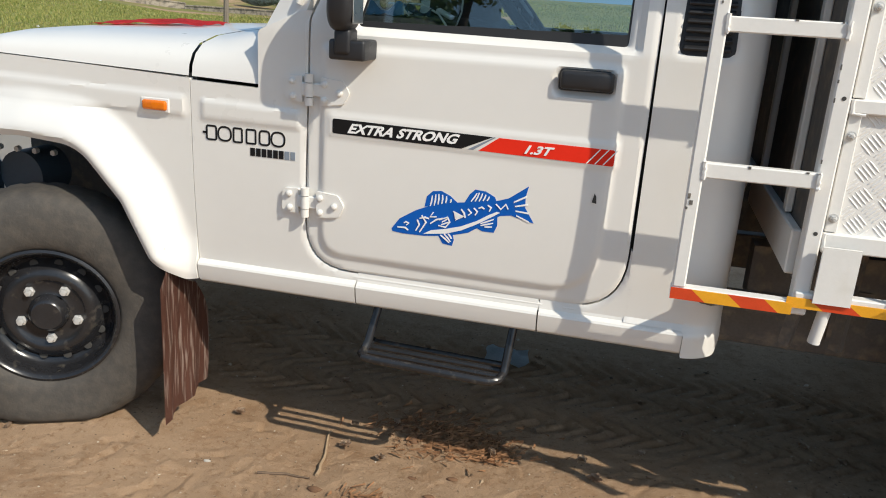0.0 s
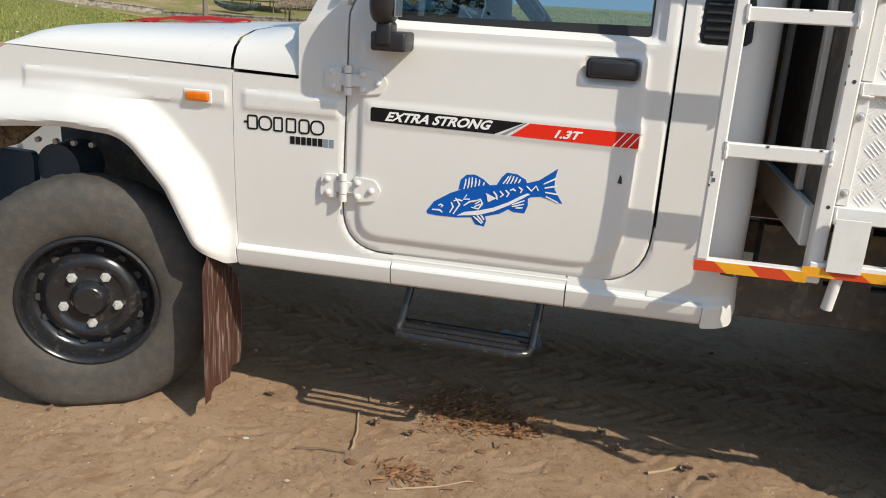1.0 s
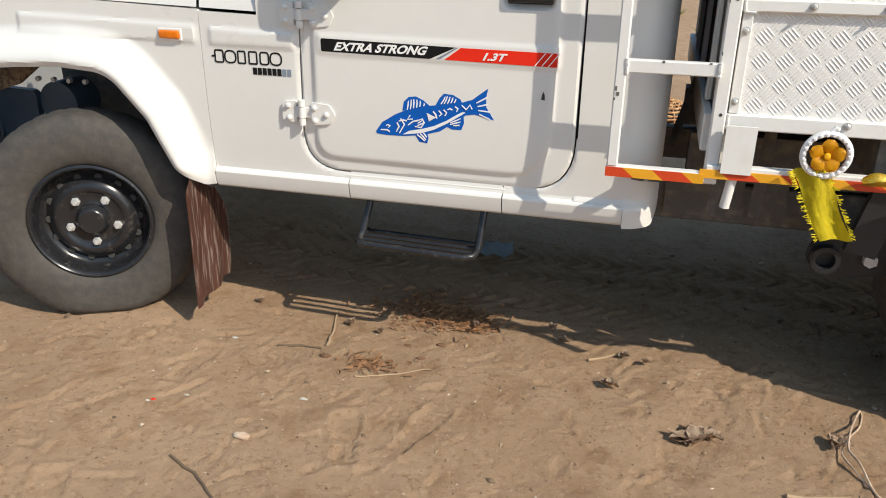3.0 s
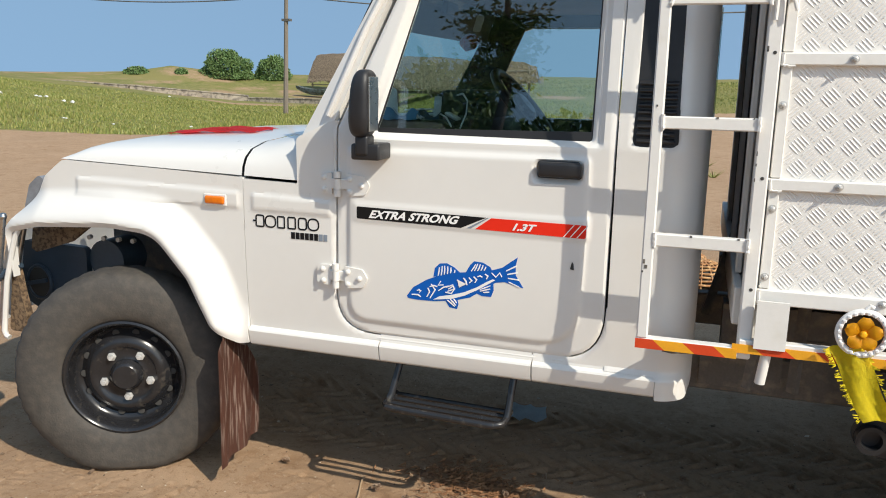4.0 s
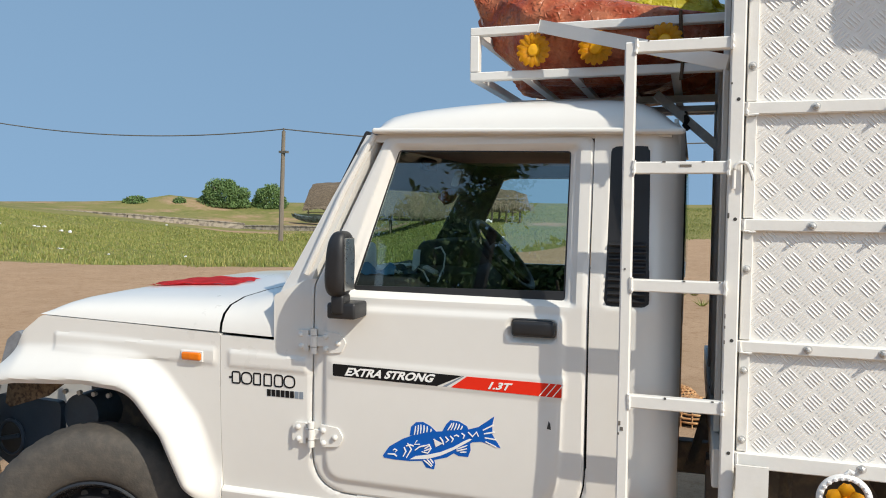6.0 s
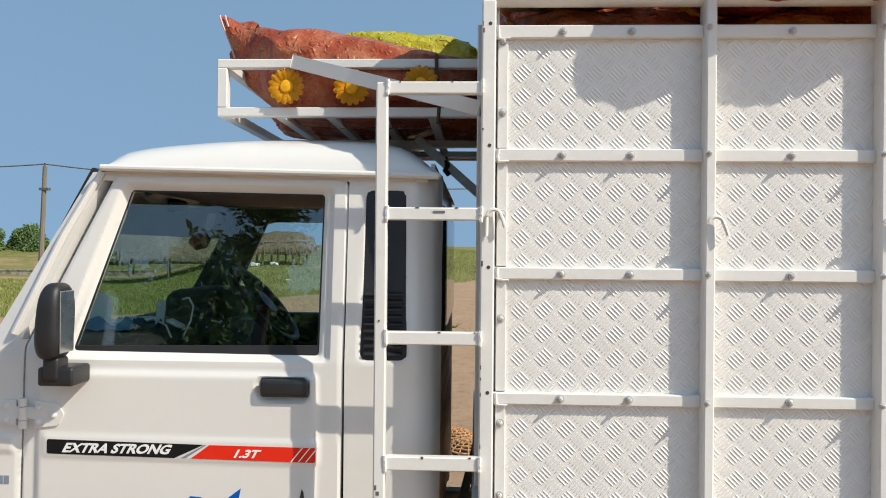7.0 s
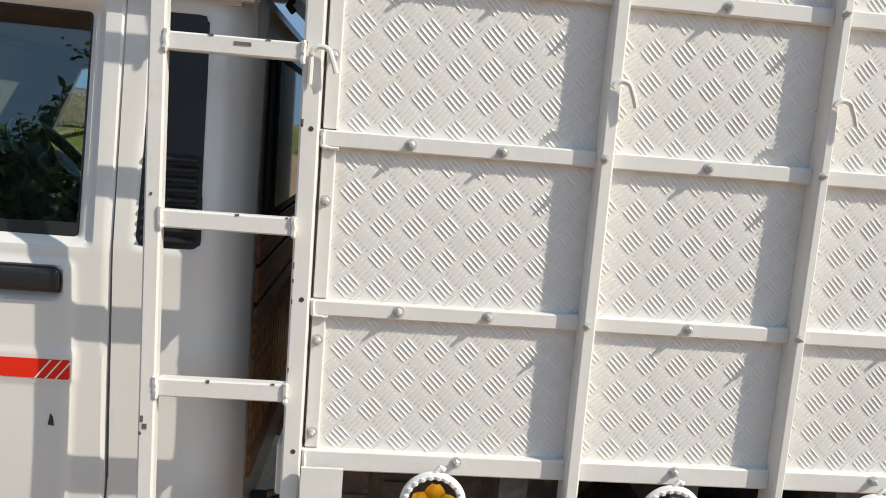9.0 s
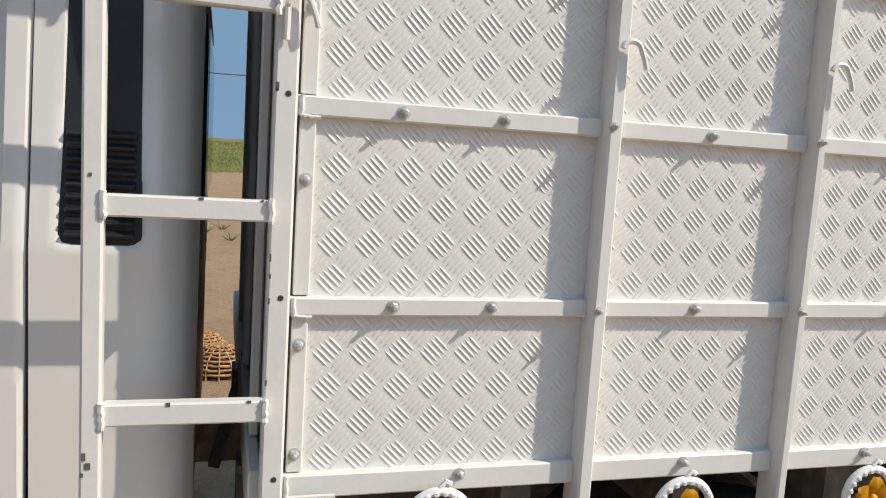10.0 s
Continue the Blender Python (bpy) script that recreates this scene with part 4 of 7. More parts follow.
for k, (x0, x1) in enumerate(POSTS):
    frame_bar("post", (x0, x1, BY - (0.029 if k else 0.010), BY + 0.035, 0.735, 2.252))
for x0, x1 in zip([p[1] for p in POSTS], [p[0] for p in POSTS[1:]]):
    for z0, z1 in BARS:
        frame_bar("cross_bar", (x0 - 0.002, x1 + 0.002, BY - 0.002, BY + 0.03, z0, z1), 0.003)
part("top_tube", tube(bmesh.new(), [(0.384, BY + 0.014, 2.262), (3.6, BY + 0.014, 2.262)], 0.024, 16), BOX_WHITE, cargo)


def bolt(x, z, y, parent, r=0.0088):
    m = Matrix.Translation((x, y, z)) @ Matrix.Rotation(radians(90), 4, "X") @ Matrix.Rotation(x * 7 + z * 11, 4, "Z")
    bm = lathe(bmesh.new(), [(r * 1.25, 0), (r * 1.25, 0.002), (r * 0.7, 0.0022)], m, 16)
    lathe(bm, [(r * 0.86, 0.002), (r * 0.86, 0.009), (r * 0.62, 0.0105), (r * 0.45, 0.0105)], m, 6)
    lathe(bm, [(r * 0.45, 0.010), (r * 0.45, 0.017), (r * 0.3, 0.019), (0.0001, 0.019)], m, 10)
    b = part("bolt", bm, DULL_STEEL, parent, smooth=20)
    return b


def tread_plate(x0, x1, z0, z1):
    plate = part("panel", box(x0, x1, BY + 0.015, BY + 0.020, z0, z1), PLATE_WHITE, cargo, "white painted tread plate panel")
    verts, faces = [], []
    P, half = 0.0615, 0.0205
    for i in range(int(x0 / P * 2) - 2, int(x1 / P * 2) + 3):
        for j in range(int(z0 / P * 2) - 2, int(z1 / P * 2) + 3):
            if (i + j) % 2:
                continue
            tilt = i % 2
            cx, cz = i * P / 2 - 0.004, j * P / 2 + 0.0375
            for k in range(-2, 3):
                s = 1 if tilt else -1
                d = Vector((0.7071, 0, 0.7071 * s))
                o = Vector((0.7071, 0, -0.7071 * s))
                c = Vector((cx, BY + 0.0148, cz)) + o * k * 0.0090
                L = half * (1 - 0.05 * abs(k))
                w, up = 0.0027, Vector((0, -0.00145, 0))
                e = [c - d * L, c + o * w - d * L * 0.5, c + o * w + d * L * 0.5, c + d * L, c - o * w + d * L * 0.5, c - o * w - d * L * 0.5, c - d * L * 0.6 + up, c + d * L * 0.6 + up]
                if any(not (x0 + 0.001 < q.x < x1 - 0.001 and z0 + 0.001 < q.z < z1 - 0.001) for q in e):
                    if not all(x0 + 0.001 < q.x < x1 - 0.001 and z0 + 0.001 < q.z < z1 - 0.001 for q in (c,)):
                        continue
                    for q in e:
                        q.x, q.z = min(max(q.x, x0), x1), min(max(q.z, z0), z1)
                n = len(verts)
                verts += [tuple(q) for q in e]
                faces += [(n, n + 1, n + 6), (n + 1, n + 2, n + 7, n + 6), (n + 2, n + 3, n + 7), (n + 3, n + 4, n + 7), (n + 4, n + 5, n + 6, n + 7), (n + 5, n, n + 6)]
    me = bpy.data.meshes.new("tread_relief")
    me.from_pydata(verts, [], faces)
    me.materials.append(PLATE_WHITE)
    me.shade_flat()
    tagged(part("tread_relief", me, PLATE_WHITE, plate), kind="stuff")
    return plate


for k, ((_, x0), (x1, _)) in enumerate(zip(POSTS, POSTS[1:])):
    for (_, z0), (z1, _) in zip(BARS, BARS[1:]):
        tread_plate(x0 if k else 0.450, x1, z0, z1)
for (_, z0), (z1, _) in zip(BARS, BARS[1:]):
    frame_bar("edge_strip", (0.4255, 0.452, BY + 0.006, BY + 0.022, z0 + 0.002, z1 - 0.002), 0.002)
for (z0, z1), up in zip(BARS, (0.009, 0.002, 0.000, 0.000, -0.001)):
    z = (z0 + z1) / 2 + up
    for x in (0.592, 0.767, 1.172, 1.634, 2.03, 2.46) if z0 > 1 else (0.728, 1.179, 1.61, 2.03):
        bolt(x, z, BY - 0.002, cargo)
for z in (2.147, 1.963, 1.700, 1.430, 1.159, 0.972):
    bolt(0.438, z, BY + 0.006, cargo)
for z0, z1 in BARS[1:]:
    for p0, p1 in POSTS[1:5]:
        bolt((p0 + p1) / 2 - 0.006, (z0 + z1) / 2 + 0.002, BY - 0.029, cargo, 0.0068)


def weld(p, q, parent, r=0.004):
    """A lumpy painted weld seam."""
    p, q = Vector(p), Vector(q)
    k = max(3, int((q - p).length / 0.006))
    pts = [p.lerp(q, i / k) + Vector((random.uniform(-1, 1), random.uniform(-1, 0.3), random.uniform(-1, 1))) * 0.0015 for i in range(k + 1)]
    part("weld", tube(bmesh.new(), pts, lambda t: r * (0.8 + 0.4 * abs(math.sin(t * k * 1.7))), 6), BOX_WHITE, parent)


for z0, z1 in BARS:
    weld((0.426, BY - 0.003, z0), (0.426, BY - 0.003, z1), cargo)
    weld((0.424, BY - 0.001, z0 - 0.001), (0.456, BY - 0.001, z0 - 0.001), cargo, 0.003)
for z in (2.19, 1.876, 1.562, 1.239, 0.935):
    part("rivet_hole", rod(bmesh.new(), (0.405, BY - 0.0108, z), (0.405, BY - 0.006, z), 0.0048, 10), DARK_GAP, cargo)
for x0, y0, top in ((0.397, BY - 0.018, 1.692), (0.952, BY - 0.037, 1.676), (1.382, BY - 0.037, 1.676), (1.812, BY - 0.037, 1.676)):
    pts = [(x0 + 0.001, y0, top - 0.050), (x0 + 0.002, y0, top)] + [(x0 + 0.020 - 0.019 * math.cos(a), y0 - 0.006, top + 0.018 * math.sin(a)) for a in np.linspace(0.3, 2.5, 8)] + [(x0 + 0.044, y0 - 0.008, top - 0.012), (x0 + 0.049, y0 - 0.008, top - 0.028)]
    part("rope_hook", tube(bmesh.new(), pts if x0 < 0.5 else pts[2:], 0.0052, 8), BOX_WHITE, cargo)

# far side, floor, front and rear of the box
part("far_wall", box(0.39, 3.6, 3.70, 3.74, 0.80, 2.27), BOX_WHITE, cargo)
part("front_frame", box(0.396, 0.430, BY + 0.04, BY + 0.085, 0.78, 2.27), BOX_WHITE, cargo)
part("front_wall", box(0.391, 0.397, BY + 0.045, 3.72, 0.80, 2.25), DARK_METAL, cargo)
for y0, y1 in ((2.13, 2.17), (2.62, 2.66), (3.12, 3.16)):
    frame_bar("front_post", (0.372, 0.390, y0, y1, 0.93, 2.25), 0.003)
frame_bar("front_sill", (0.366, 0.3905, BY + 0.05, 3.70, 0.815, 0.925), 0.004)
part("rear_wall", box(3.56, 3.60, BY + 0.04, 3.70, 0.80, 2.27), BOX_WHITE, cargo)
part("box_floor", box(0.40, 3.58, BY + 0.03, 3.70, 0.905, 0.928), DARK_METAL, cargo)
for k in range(8):
    part("floor_beam", box(0.83 + k * 0.37, 0.89 + k * 0.37, BY + 0.05, 3.68, 0.76, 0.905), DARK_METAL, cargo)
for y in (2.40, 3.20):
    part("sub_frame", box(0.36, 3.58, y, y + 0.09, 0.60, 0.76), DARK_METAL, cargo)

# lower rail with its red and yellow tape, carried by the posts
part("lower_rail", box(0.110, 0.385, BY - 0.024, BY + 0.010, 0.742, 0.770, bev=0.003), BOX_WHITE, cargo)
part("lower_rail", box(0.386, 3.60, BY - 0.020, BY + 0.012, 0.760, 0.794, bev=0.003), BOX_WHITE, cargo)
for x, last, z0, z1, face, k in ((0.110, 0.384, 0.740, 0.768, BY - 0.0275, 0), (0.370, 3.5, 0.757, 0.782, BY - 0.0235, 1)):
    first = x
    while x < last:
        w, t = 0.082, 0.034
        e = min(x + w, last)
        tape = flat([(x, z0), (e, z0), (e - (t if e < last else 0), z1), (x - (t if x > first else 0), z1)], face, face + 0.003)
        part("tape_stripe", tape, TAPE_RED if k % 2 == 0 else TAPE_YELLOW, cargo)
        x += w
        k += 1
part("white_plate", box(0.424, 0.505, BY - 0.030, BY - 0.022, 0.776, 0.911), BOX_WHITE, cargo)
part("drop_pipe", rod(bmesh.new(), (0.462, BY - 0.002, 0.762), (0.452, BY + 0.002, 0.668), 0.0145, 14), BOX_WHITE, cargo)
part("rail_brace", bar(bmesh.new(), (0.20, BY + 0.02, 0.735), (0.36, 2.40, 0.60), 0.03, 0.03), DARK_METAL, cargo)
part("rail_brace", bar(bmesh.new(), (0.47, BY + 0.22, 0.86), (0.44, BY + 0.24, 0.56), 0.02, 0.03), DARK_METAL, cargo)
part("rail_brace", bar(bmesh.new(), (0.58, BY + 0.24, 0.86), (0.57, BY + 0.25, 0.56), 0.02, 0.03), DARK_METAL, cargo)
part("front_brace", bar(bmesh.new(), (0.31, 2.75, 0.62), (0.42, 2.75, 1.05), 0.025, 0.03), DARK_METAL, cargo)
hanger = part("spring_hanger", flat(rounded([(0.74, 0.42, 0.05), (0.84, 0.38, 0.05), (1.02, 0.41, 0.03), (1.02, 0.52, 0.03), (0.78, 0.52, 0.03)]), 2.18, 2.22), BLACK_PLASTIC, cargo, "black spring bracket with a bolt")
part("bolt", rod(bmesh.new(), (0.93, 2.18, 0.455), (0.93, 2.155, 0.455), 0.022, 6), DULL_STEEL, hanger)
part("bushing", lathe(bmesh.new(), [(0.045, 0.0), (0.045, 0.03), (0.030, 0.03), (0.028, 0.0)], Matrix.Translation((0.80, 2.18, 0.445)) @ Euler((radians(90), 0, 0)).to_matrix().to_4x4(), 20), BLACK_PLASTIC, hanger)
part("mount_plate", box(0.30, 0.56, 2.395, 2.405, 0.47, 0.62), DARK_METAL, cargo)
part("mount_plate", box(0.60, 0.70, 2.395, 2.405, 0.50, 0.66), DARK_METAL, cargo)
part("wheel_arch_guard", bar(bmesh.new(), (0.92, 2.05, 0.78), (0.86, 2.05, 0.52), 0.03, 0.09), BLACK_PLASTIC, cargo)
part("leaf_spring", bar(bmesh.new(), (0.82, 2.30, 0.46), (2.1, 2.30, 0.44), 0.07, 0.05), DARK_METAL, cargo)

# ladder
ladder = part("ladder", box(0.112, 0.143, BY - 0.026, BY + 0.004, 0.769, 2.036, bev=0.004), BOX_WHITE, cargo, "white steel ladder rail, chipped paint")
for z, h in ((2.022, 0.032), (1.698, 0.033), (1.378, 0.034), (1.056, 0.036)):
    part("rung", box(0.143, 0.387, BY - 0.024, BY + 0.002, z - h / 2, z + h / 2, bev=0.003), BOX_WHITE, ladder)
    for x in (0.143, 0.385):
        weld((x, BY - 0.025, z - h / 2 - 0.004), (x, BY - 0.025, z + h / 2 + 0.004), ladder, 0.005)

# ---- roof carrier over the cab ----
carrier = thing("roof_carrier", (0, 2.8, 2.0), "white steel luggage carrier frame over the cab roof", "roof rack")
CY0, CY1, CX0, CX1 = 2.285, 3.44, -0.433, 0.383
for y in (CY0, CY1):
    part("top_rail", box(CX0, CX1, y, y + 0.032, 2.163, 2.191, bev=0.003), BOX_WHITE, carrier)
    part("bottom_rail", box(CX0, CX1, y, y + 0.032, 2.013, 2.042, bev=0.003), BOX_WHITE, carrier)
    part("corner_upright", box(CX0, CX0 + 0.032, y - 0.001, y + 0.033, 2.042, 2.163, bev=0.003), BOX_WHITE, carrier)
part("front_top_rail", box(CX0, CX0 + 0.032, CY0 + 0.032, CY1, 2.163, 2.191, bev=0.003), BOX_WHITE, carrier)
part("front_bottom_rail", box(CX0, CX0 + 0.032, CY0 + 0.032, CY1, 2.013, 2.042, bev=0.003), BOX_WHITE, carrier)
for x in (-0.26, -0.10, 0.06, 0.22):
    part("floor_slat", box(x, x + 0.028, CY0 + 0.032, CY1, 2.015, 2.033), BOX_WHITE, carrier)
for y in (2.80, 3.12):
    part("floor_runner", box(CX0 + 0.03, CX1, y, y + 0.03, 1.988, 2.013), BOX_WHITE, carrier)
part("side_brace", bar(bmesh.new(), (-0.186, CY0 - 0.020, 2.176), (0.384, BY + 0.075, 1.985), 0.026, 0.032, bev=0.004), BOX_WHITE, carrier)
part("under_brace", bar(bmesh.new(), (0.16, 2.66, 2.0), (0.386, 2.66, 1.80), 0.03, 0.03), DULL_STEEL, carrier)

# ---- sacks ----
def sack_material(name, col, net, shine=0.35, net_lines=False):
    m = material(name, col, shine, vary=0.35, scale=5, second=net, cut=(0.42, 0.62), spec=0.32)
    n, l = m.node_tree.nodes, m.node_tree.links
    b = n["Principled BSDF"]
    old = b.inputs["Base Color"].links[0].from_socket
    tc = n.new("ShaderNodeTexCoord")
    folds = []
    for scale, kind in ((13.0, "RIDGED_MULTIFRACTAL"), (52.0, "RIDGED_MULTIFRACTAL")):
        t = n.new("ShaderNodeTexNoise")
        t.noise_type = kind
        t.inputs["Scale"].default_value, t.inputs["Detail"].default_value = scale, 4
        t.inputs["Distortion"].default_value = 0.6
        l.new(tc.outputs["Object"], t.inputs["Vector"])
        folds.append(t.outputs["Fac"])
    # painted crinkle shading: the fine ridges lighten the colour, the creases darken it
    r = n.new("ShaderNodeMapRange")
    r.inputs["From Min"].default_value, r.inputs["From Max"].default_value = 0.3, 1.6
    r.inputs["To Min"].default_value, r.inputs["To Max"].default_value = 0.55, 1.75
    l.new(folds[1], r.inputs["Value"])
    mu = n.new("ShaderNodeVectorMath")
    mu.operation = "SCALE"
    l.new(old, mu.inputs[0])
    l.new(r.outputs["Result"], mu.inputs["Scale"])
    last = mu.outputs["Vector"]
    if net_lines:
        for way in ("X", "Z"):
            wv, wr, wm = n.new("ShaderNodeTexWave"), n.new("ShaderNodeMapRange"), n.new("ShaderNodeVectorMath")
            wv.bands_direction = way
            wv.inputs["Scale"].default_value, wv.inputs["Distortion"].default_value = 88.0, 1.0
            wv.inputs["Detail Scale"].default_value = 0.25
            l.new(tc.outputs["Object"], wv.inputs["Vector"])
            l.new(wv.outputs["Fac"], wr.inputs["Value"])
            wr.inputs["To Min"].default_value, wr.inputs["To Max"].default_value = 0.76, 1.14
            wm.operation = "SCALE"
            l.new(last, wm.inputs[0])
            l.new(wr.outputs["Result"], wm.inputs["Scale"])
            last = wm.outputs["Vector"]
    l.new(last, b.inputs["Base Color"])
    normal = None
    for fold, deep in zip(folds, (0.030, 0.012)):
        bn = n.new("ShaderNodeBump")
        l.new(fold, bn.inputs["Height"])
        bn.inputs["Strength"].default_value, bn.inputs["Distance"].default_value = 0.8, deep
        if normal:
            l.new(normal, bn.inputs["Normal"])
        normal = bn.outputs["Normal"]
    l.new(normal, b.inputs["Normal"])
    return m


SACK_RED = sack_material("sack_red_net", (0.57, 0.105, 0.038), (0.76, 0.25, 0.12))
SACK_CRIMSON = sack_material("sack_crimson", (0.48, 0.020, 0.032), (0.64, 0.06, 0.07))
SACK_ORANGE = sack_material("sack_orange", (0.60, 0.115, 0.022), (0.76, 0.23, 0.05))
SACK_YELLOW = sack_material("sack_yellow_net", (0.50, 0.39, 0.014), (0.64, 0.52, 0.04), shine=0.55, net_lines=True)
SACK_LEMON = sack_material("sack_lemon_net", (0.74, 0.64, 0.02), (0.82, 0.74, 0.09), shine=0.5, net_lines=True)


def sack(at, size, mat, label, seed, turn=0, tilt=0, lump=0.10, group="stacked sacks", power=2.6, ears=False, taper=0.0):
    rnd = random.Random(seed)
    off = Vector((rnd.uniform(0, 50), rnd.uniform(0, 50), rnd.uniform(0, 50)))
    bm = bmesh.new()
    bmesh.ops.create_uvsphere(bm, u_segments=96, v_segments=64, radius=1, matrix=Euler((0, radians(90), 0)).to_matrix().to_4x4())
    m = Euler((0, radians(tilt), radians(turn))).to_matrix()
    for v in bm.verts:
        p = v.co
        n = (abs(p.x) ** power + abs(p.y) ** power + abs(p.z) ** power) ** (1 / power)
        p = p / n
        q = p + off
        d = lump * noise.noise(q * 1.5) + lump * 0.5 * noise.noise(q * 4) - lump * 0.40 * abs(noise.noise(q * 5.5)) - lump * 0.30 * abs(noise.noise(q * 12)) + lump * 0.12 * noise.noise(q * 24) + lump * 0.12
        p = p * (1 + d)
        if taper and p.z > 0:
            p.z *= 1.18 - taper * (p.x + 1) / 2
        if ears and p.x < -0.55:
            k = (-0.55 - p.x) / 0.45
            p.y *= 1 - 0.75 * k
            p.z = p.z * (1 - 0.2 * k) + 0.55 * k
        v.co = m @ Vector((p.x * size[0], p.y * size[1], p.z * size[2])) + Vector(at)
    return lone("sack", bm, mat, label, "sack", group, smooth=80)


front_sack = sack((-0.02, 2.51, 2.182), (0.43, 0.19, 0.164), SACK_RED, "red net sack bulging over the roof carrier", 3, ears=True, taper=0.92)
rows = []
for i in range(9):
    t = i / 8
    x0, x1 = -0.497 + 0.13 * t, -0.447 + 0.09 * t
    top, low, fat = 2.386 - 0.025 * t + 0.006 * math.sin(t * 9), 2.245 - 0.06 * t, 0.006 + 0.055 * t ** 0.8
    ring = [(0.0, 1), (-0.8, 0.8), (-1, 0.5), (-0.8, 0.2), (0, 0), (0.8, 0.2), (1, 0.5), (0.8, 0.8), (0.0, 1)]
    rows.append([(x1 + (x0 - x1) * h, 2.50 + fat * d + 0.012 * math.sin(h * 6 + t * 5) * (1 - t), low + (top - low) * h) for d, h in ring])
part("sack_corner", loft(rows), SACK_RED, front_sack, "flat sewn sack end standing up", smooth=70)
SEAM = material("sack_seam_tape", (0.62, 0.45, 0.40), 0.6, vary=0.2, scale=40)
for k in (0.004, 0.022):
    part("seam", tube(bmesh.new(), [(-0.447 + k - 0.05 * h, 2.488 + 0.010 * math.sin(h * 6), 2.245 + 0.141 * h) for h in np.linspace(0, 1, 12)], 0.0035, 6), SEAM, front_sack, "pale seam tape")
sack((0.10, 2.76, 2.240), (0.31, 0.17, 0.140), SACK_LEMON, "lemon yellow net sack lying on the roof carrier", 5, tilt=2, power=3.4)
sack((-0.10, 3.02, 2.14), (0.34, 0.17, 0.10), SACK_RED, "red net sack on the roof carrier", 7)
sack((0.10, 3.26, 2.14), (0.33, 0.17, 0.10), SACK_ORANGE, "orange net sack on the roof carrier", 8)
# the load in the box
for k, xx in enumerate((0.75, 1.30, 1.9, 2.5, 3.1)):
    for j, yy in enumerate((2.25, 2.82, 3.35)):
        sack((xx, yy, 2.13), (0.34, 0.27, 0.17), (SACK_RED, SACK_ORANGE, SACK_CRIMSON)[(k + j) % 3], "red net sack inside the cargo box", 20 + k * 3 + j)
part("load_floor", box(0.45, 3.55, BY + 0.10, 3.68, 1.96, 2.0), DARK_METAL, cargo)
yellow_sack = sack((0.605, 2.065, 2.415), (0.250, 0.215, 0.120), SACK_YELLOW, "olive yellow net sack on top of the cargo box", 11, turn=-4, power=3.2, lump=0.06)
sack((1.058, 1.985, 2.388), (0.212, 0.245, 0.130), SACK_CRIMSON, "glossy crimson sack sagging over the top tube", 12, tilt=17, lump=0.08, power=2.4)
sack((1.385, 1.99, 2.388), (0.160, 0.23, 0.138), SACK_ORANGE, "orange red sack tied with string on top of the box", 13, lump=0.08, power=4.0)
sack((1.73, 2.00, 2.400), (0.190, 0.23, 0.135), SACK_RED, "red net sack on top of the cargo box", 14, power=3.6)
sack((2.14, 2.06, 2.41), (0.24, 0.22, 0.15), SACK_CRIMSON, "crimson sack on top of the cargo box", 15)
sack((2.52, 2.08, 2.43), (0.24, 0.22, 0.15), SACK_ORANGE, "orange sack on top of the cargo box", 16)
sack((2.98, 2.08, 2.43), (0.24, 0.22, 0.15), SACK_RED, "red sack on top of the cargo box", 17)
for k, xx in enumerate((0.75, 1.25, 1.75, 2.25, 2.8, 3.25)):
    for yy in (2.55, 3.05, 3.45):
        sack((xx, yy, 2.46), (0.30, 0.26, 0.16), (SACK_RED, SACK_YELLOW, SACK_ORANGE)[k % 3], "net sack in the heap on the box", 40 + k * 3 + int(yy * 10))

# chipped paint and small marks
rnd = random.Random(31)
for z, h in ((2.022, 0.032), (1.698, 0.033), (1.378, 0.034), (1.056, 0.036)):
    for k in range(2):
        x, w = rnd.uniform(0.17, 0.37), rnd.uniform(0.003, 0.011)
        part("paint_chip", box(x, x + w, BY - 0.0252, BY - 0.022, z + h / 2 - rnd.uniform(0.002, 0.005), z + h / 2 + 0.0008), DARK_METAL, ladder, "bare chipped metal")
for x, z, w, h in ((0.116, 0.988, 0.006, 0.012), (0.121, 0.974, 0.008, 0.010), (0.114, 0.962, 0.005, 0.006), (0.123, 1.42, 0.004, 0.005), (0.262, 1.700, 0.030, 0.006)):
    part("paint_chip", box(x, x + w, BY - 0.0275 if x < 0.14 else BY - 0.0255, BY - 0.020, z, z + h), DARK_METAL, ladder)
for k in range(12):
    z = rnd.uniform(0.80, 2.2)
    part("paint_chip", box(0.3852, 0.3875 + rnd.uniform(0, 0.003), BY - 0.0108, BY - 0.006, z, z + rnd.uniform(0.003, 0.014)), DARK_METAL, cargo)

# ---- markings on the door ----
def decal(name, poly, mat, label, parent=None, y=None, lift=0.0):
    """A thin film on the door, following its skin."""
    y0 = DOOR_Y - 0.0165 if y is None else y
    return part(name, flat(poly, y0 - lift, y0 - lift + 0.0022), mat, parent or door, label)


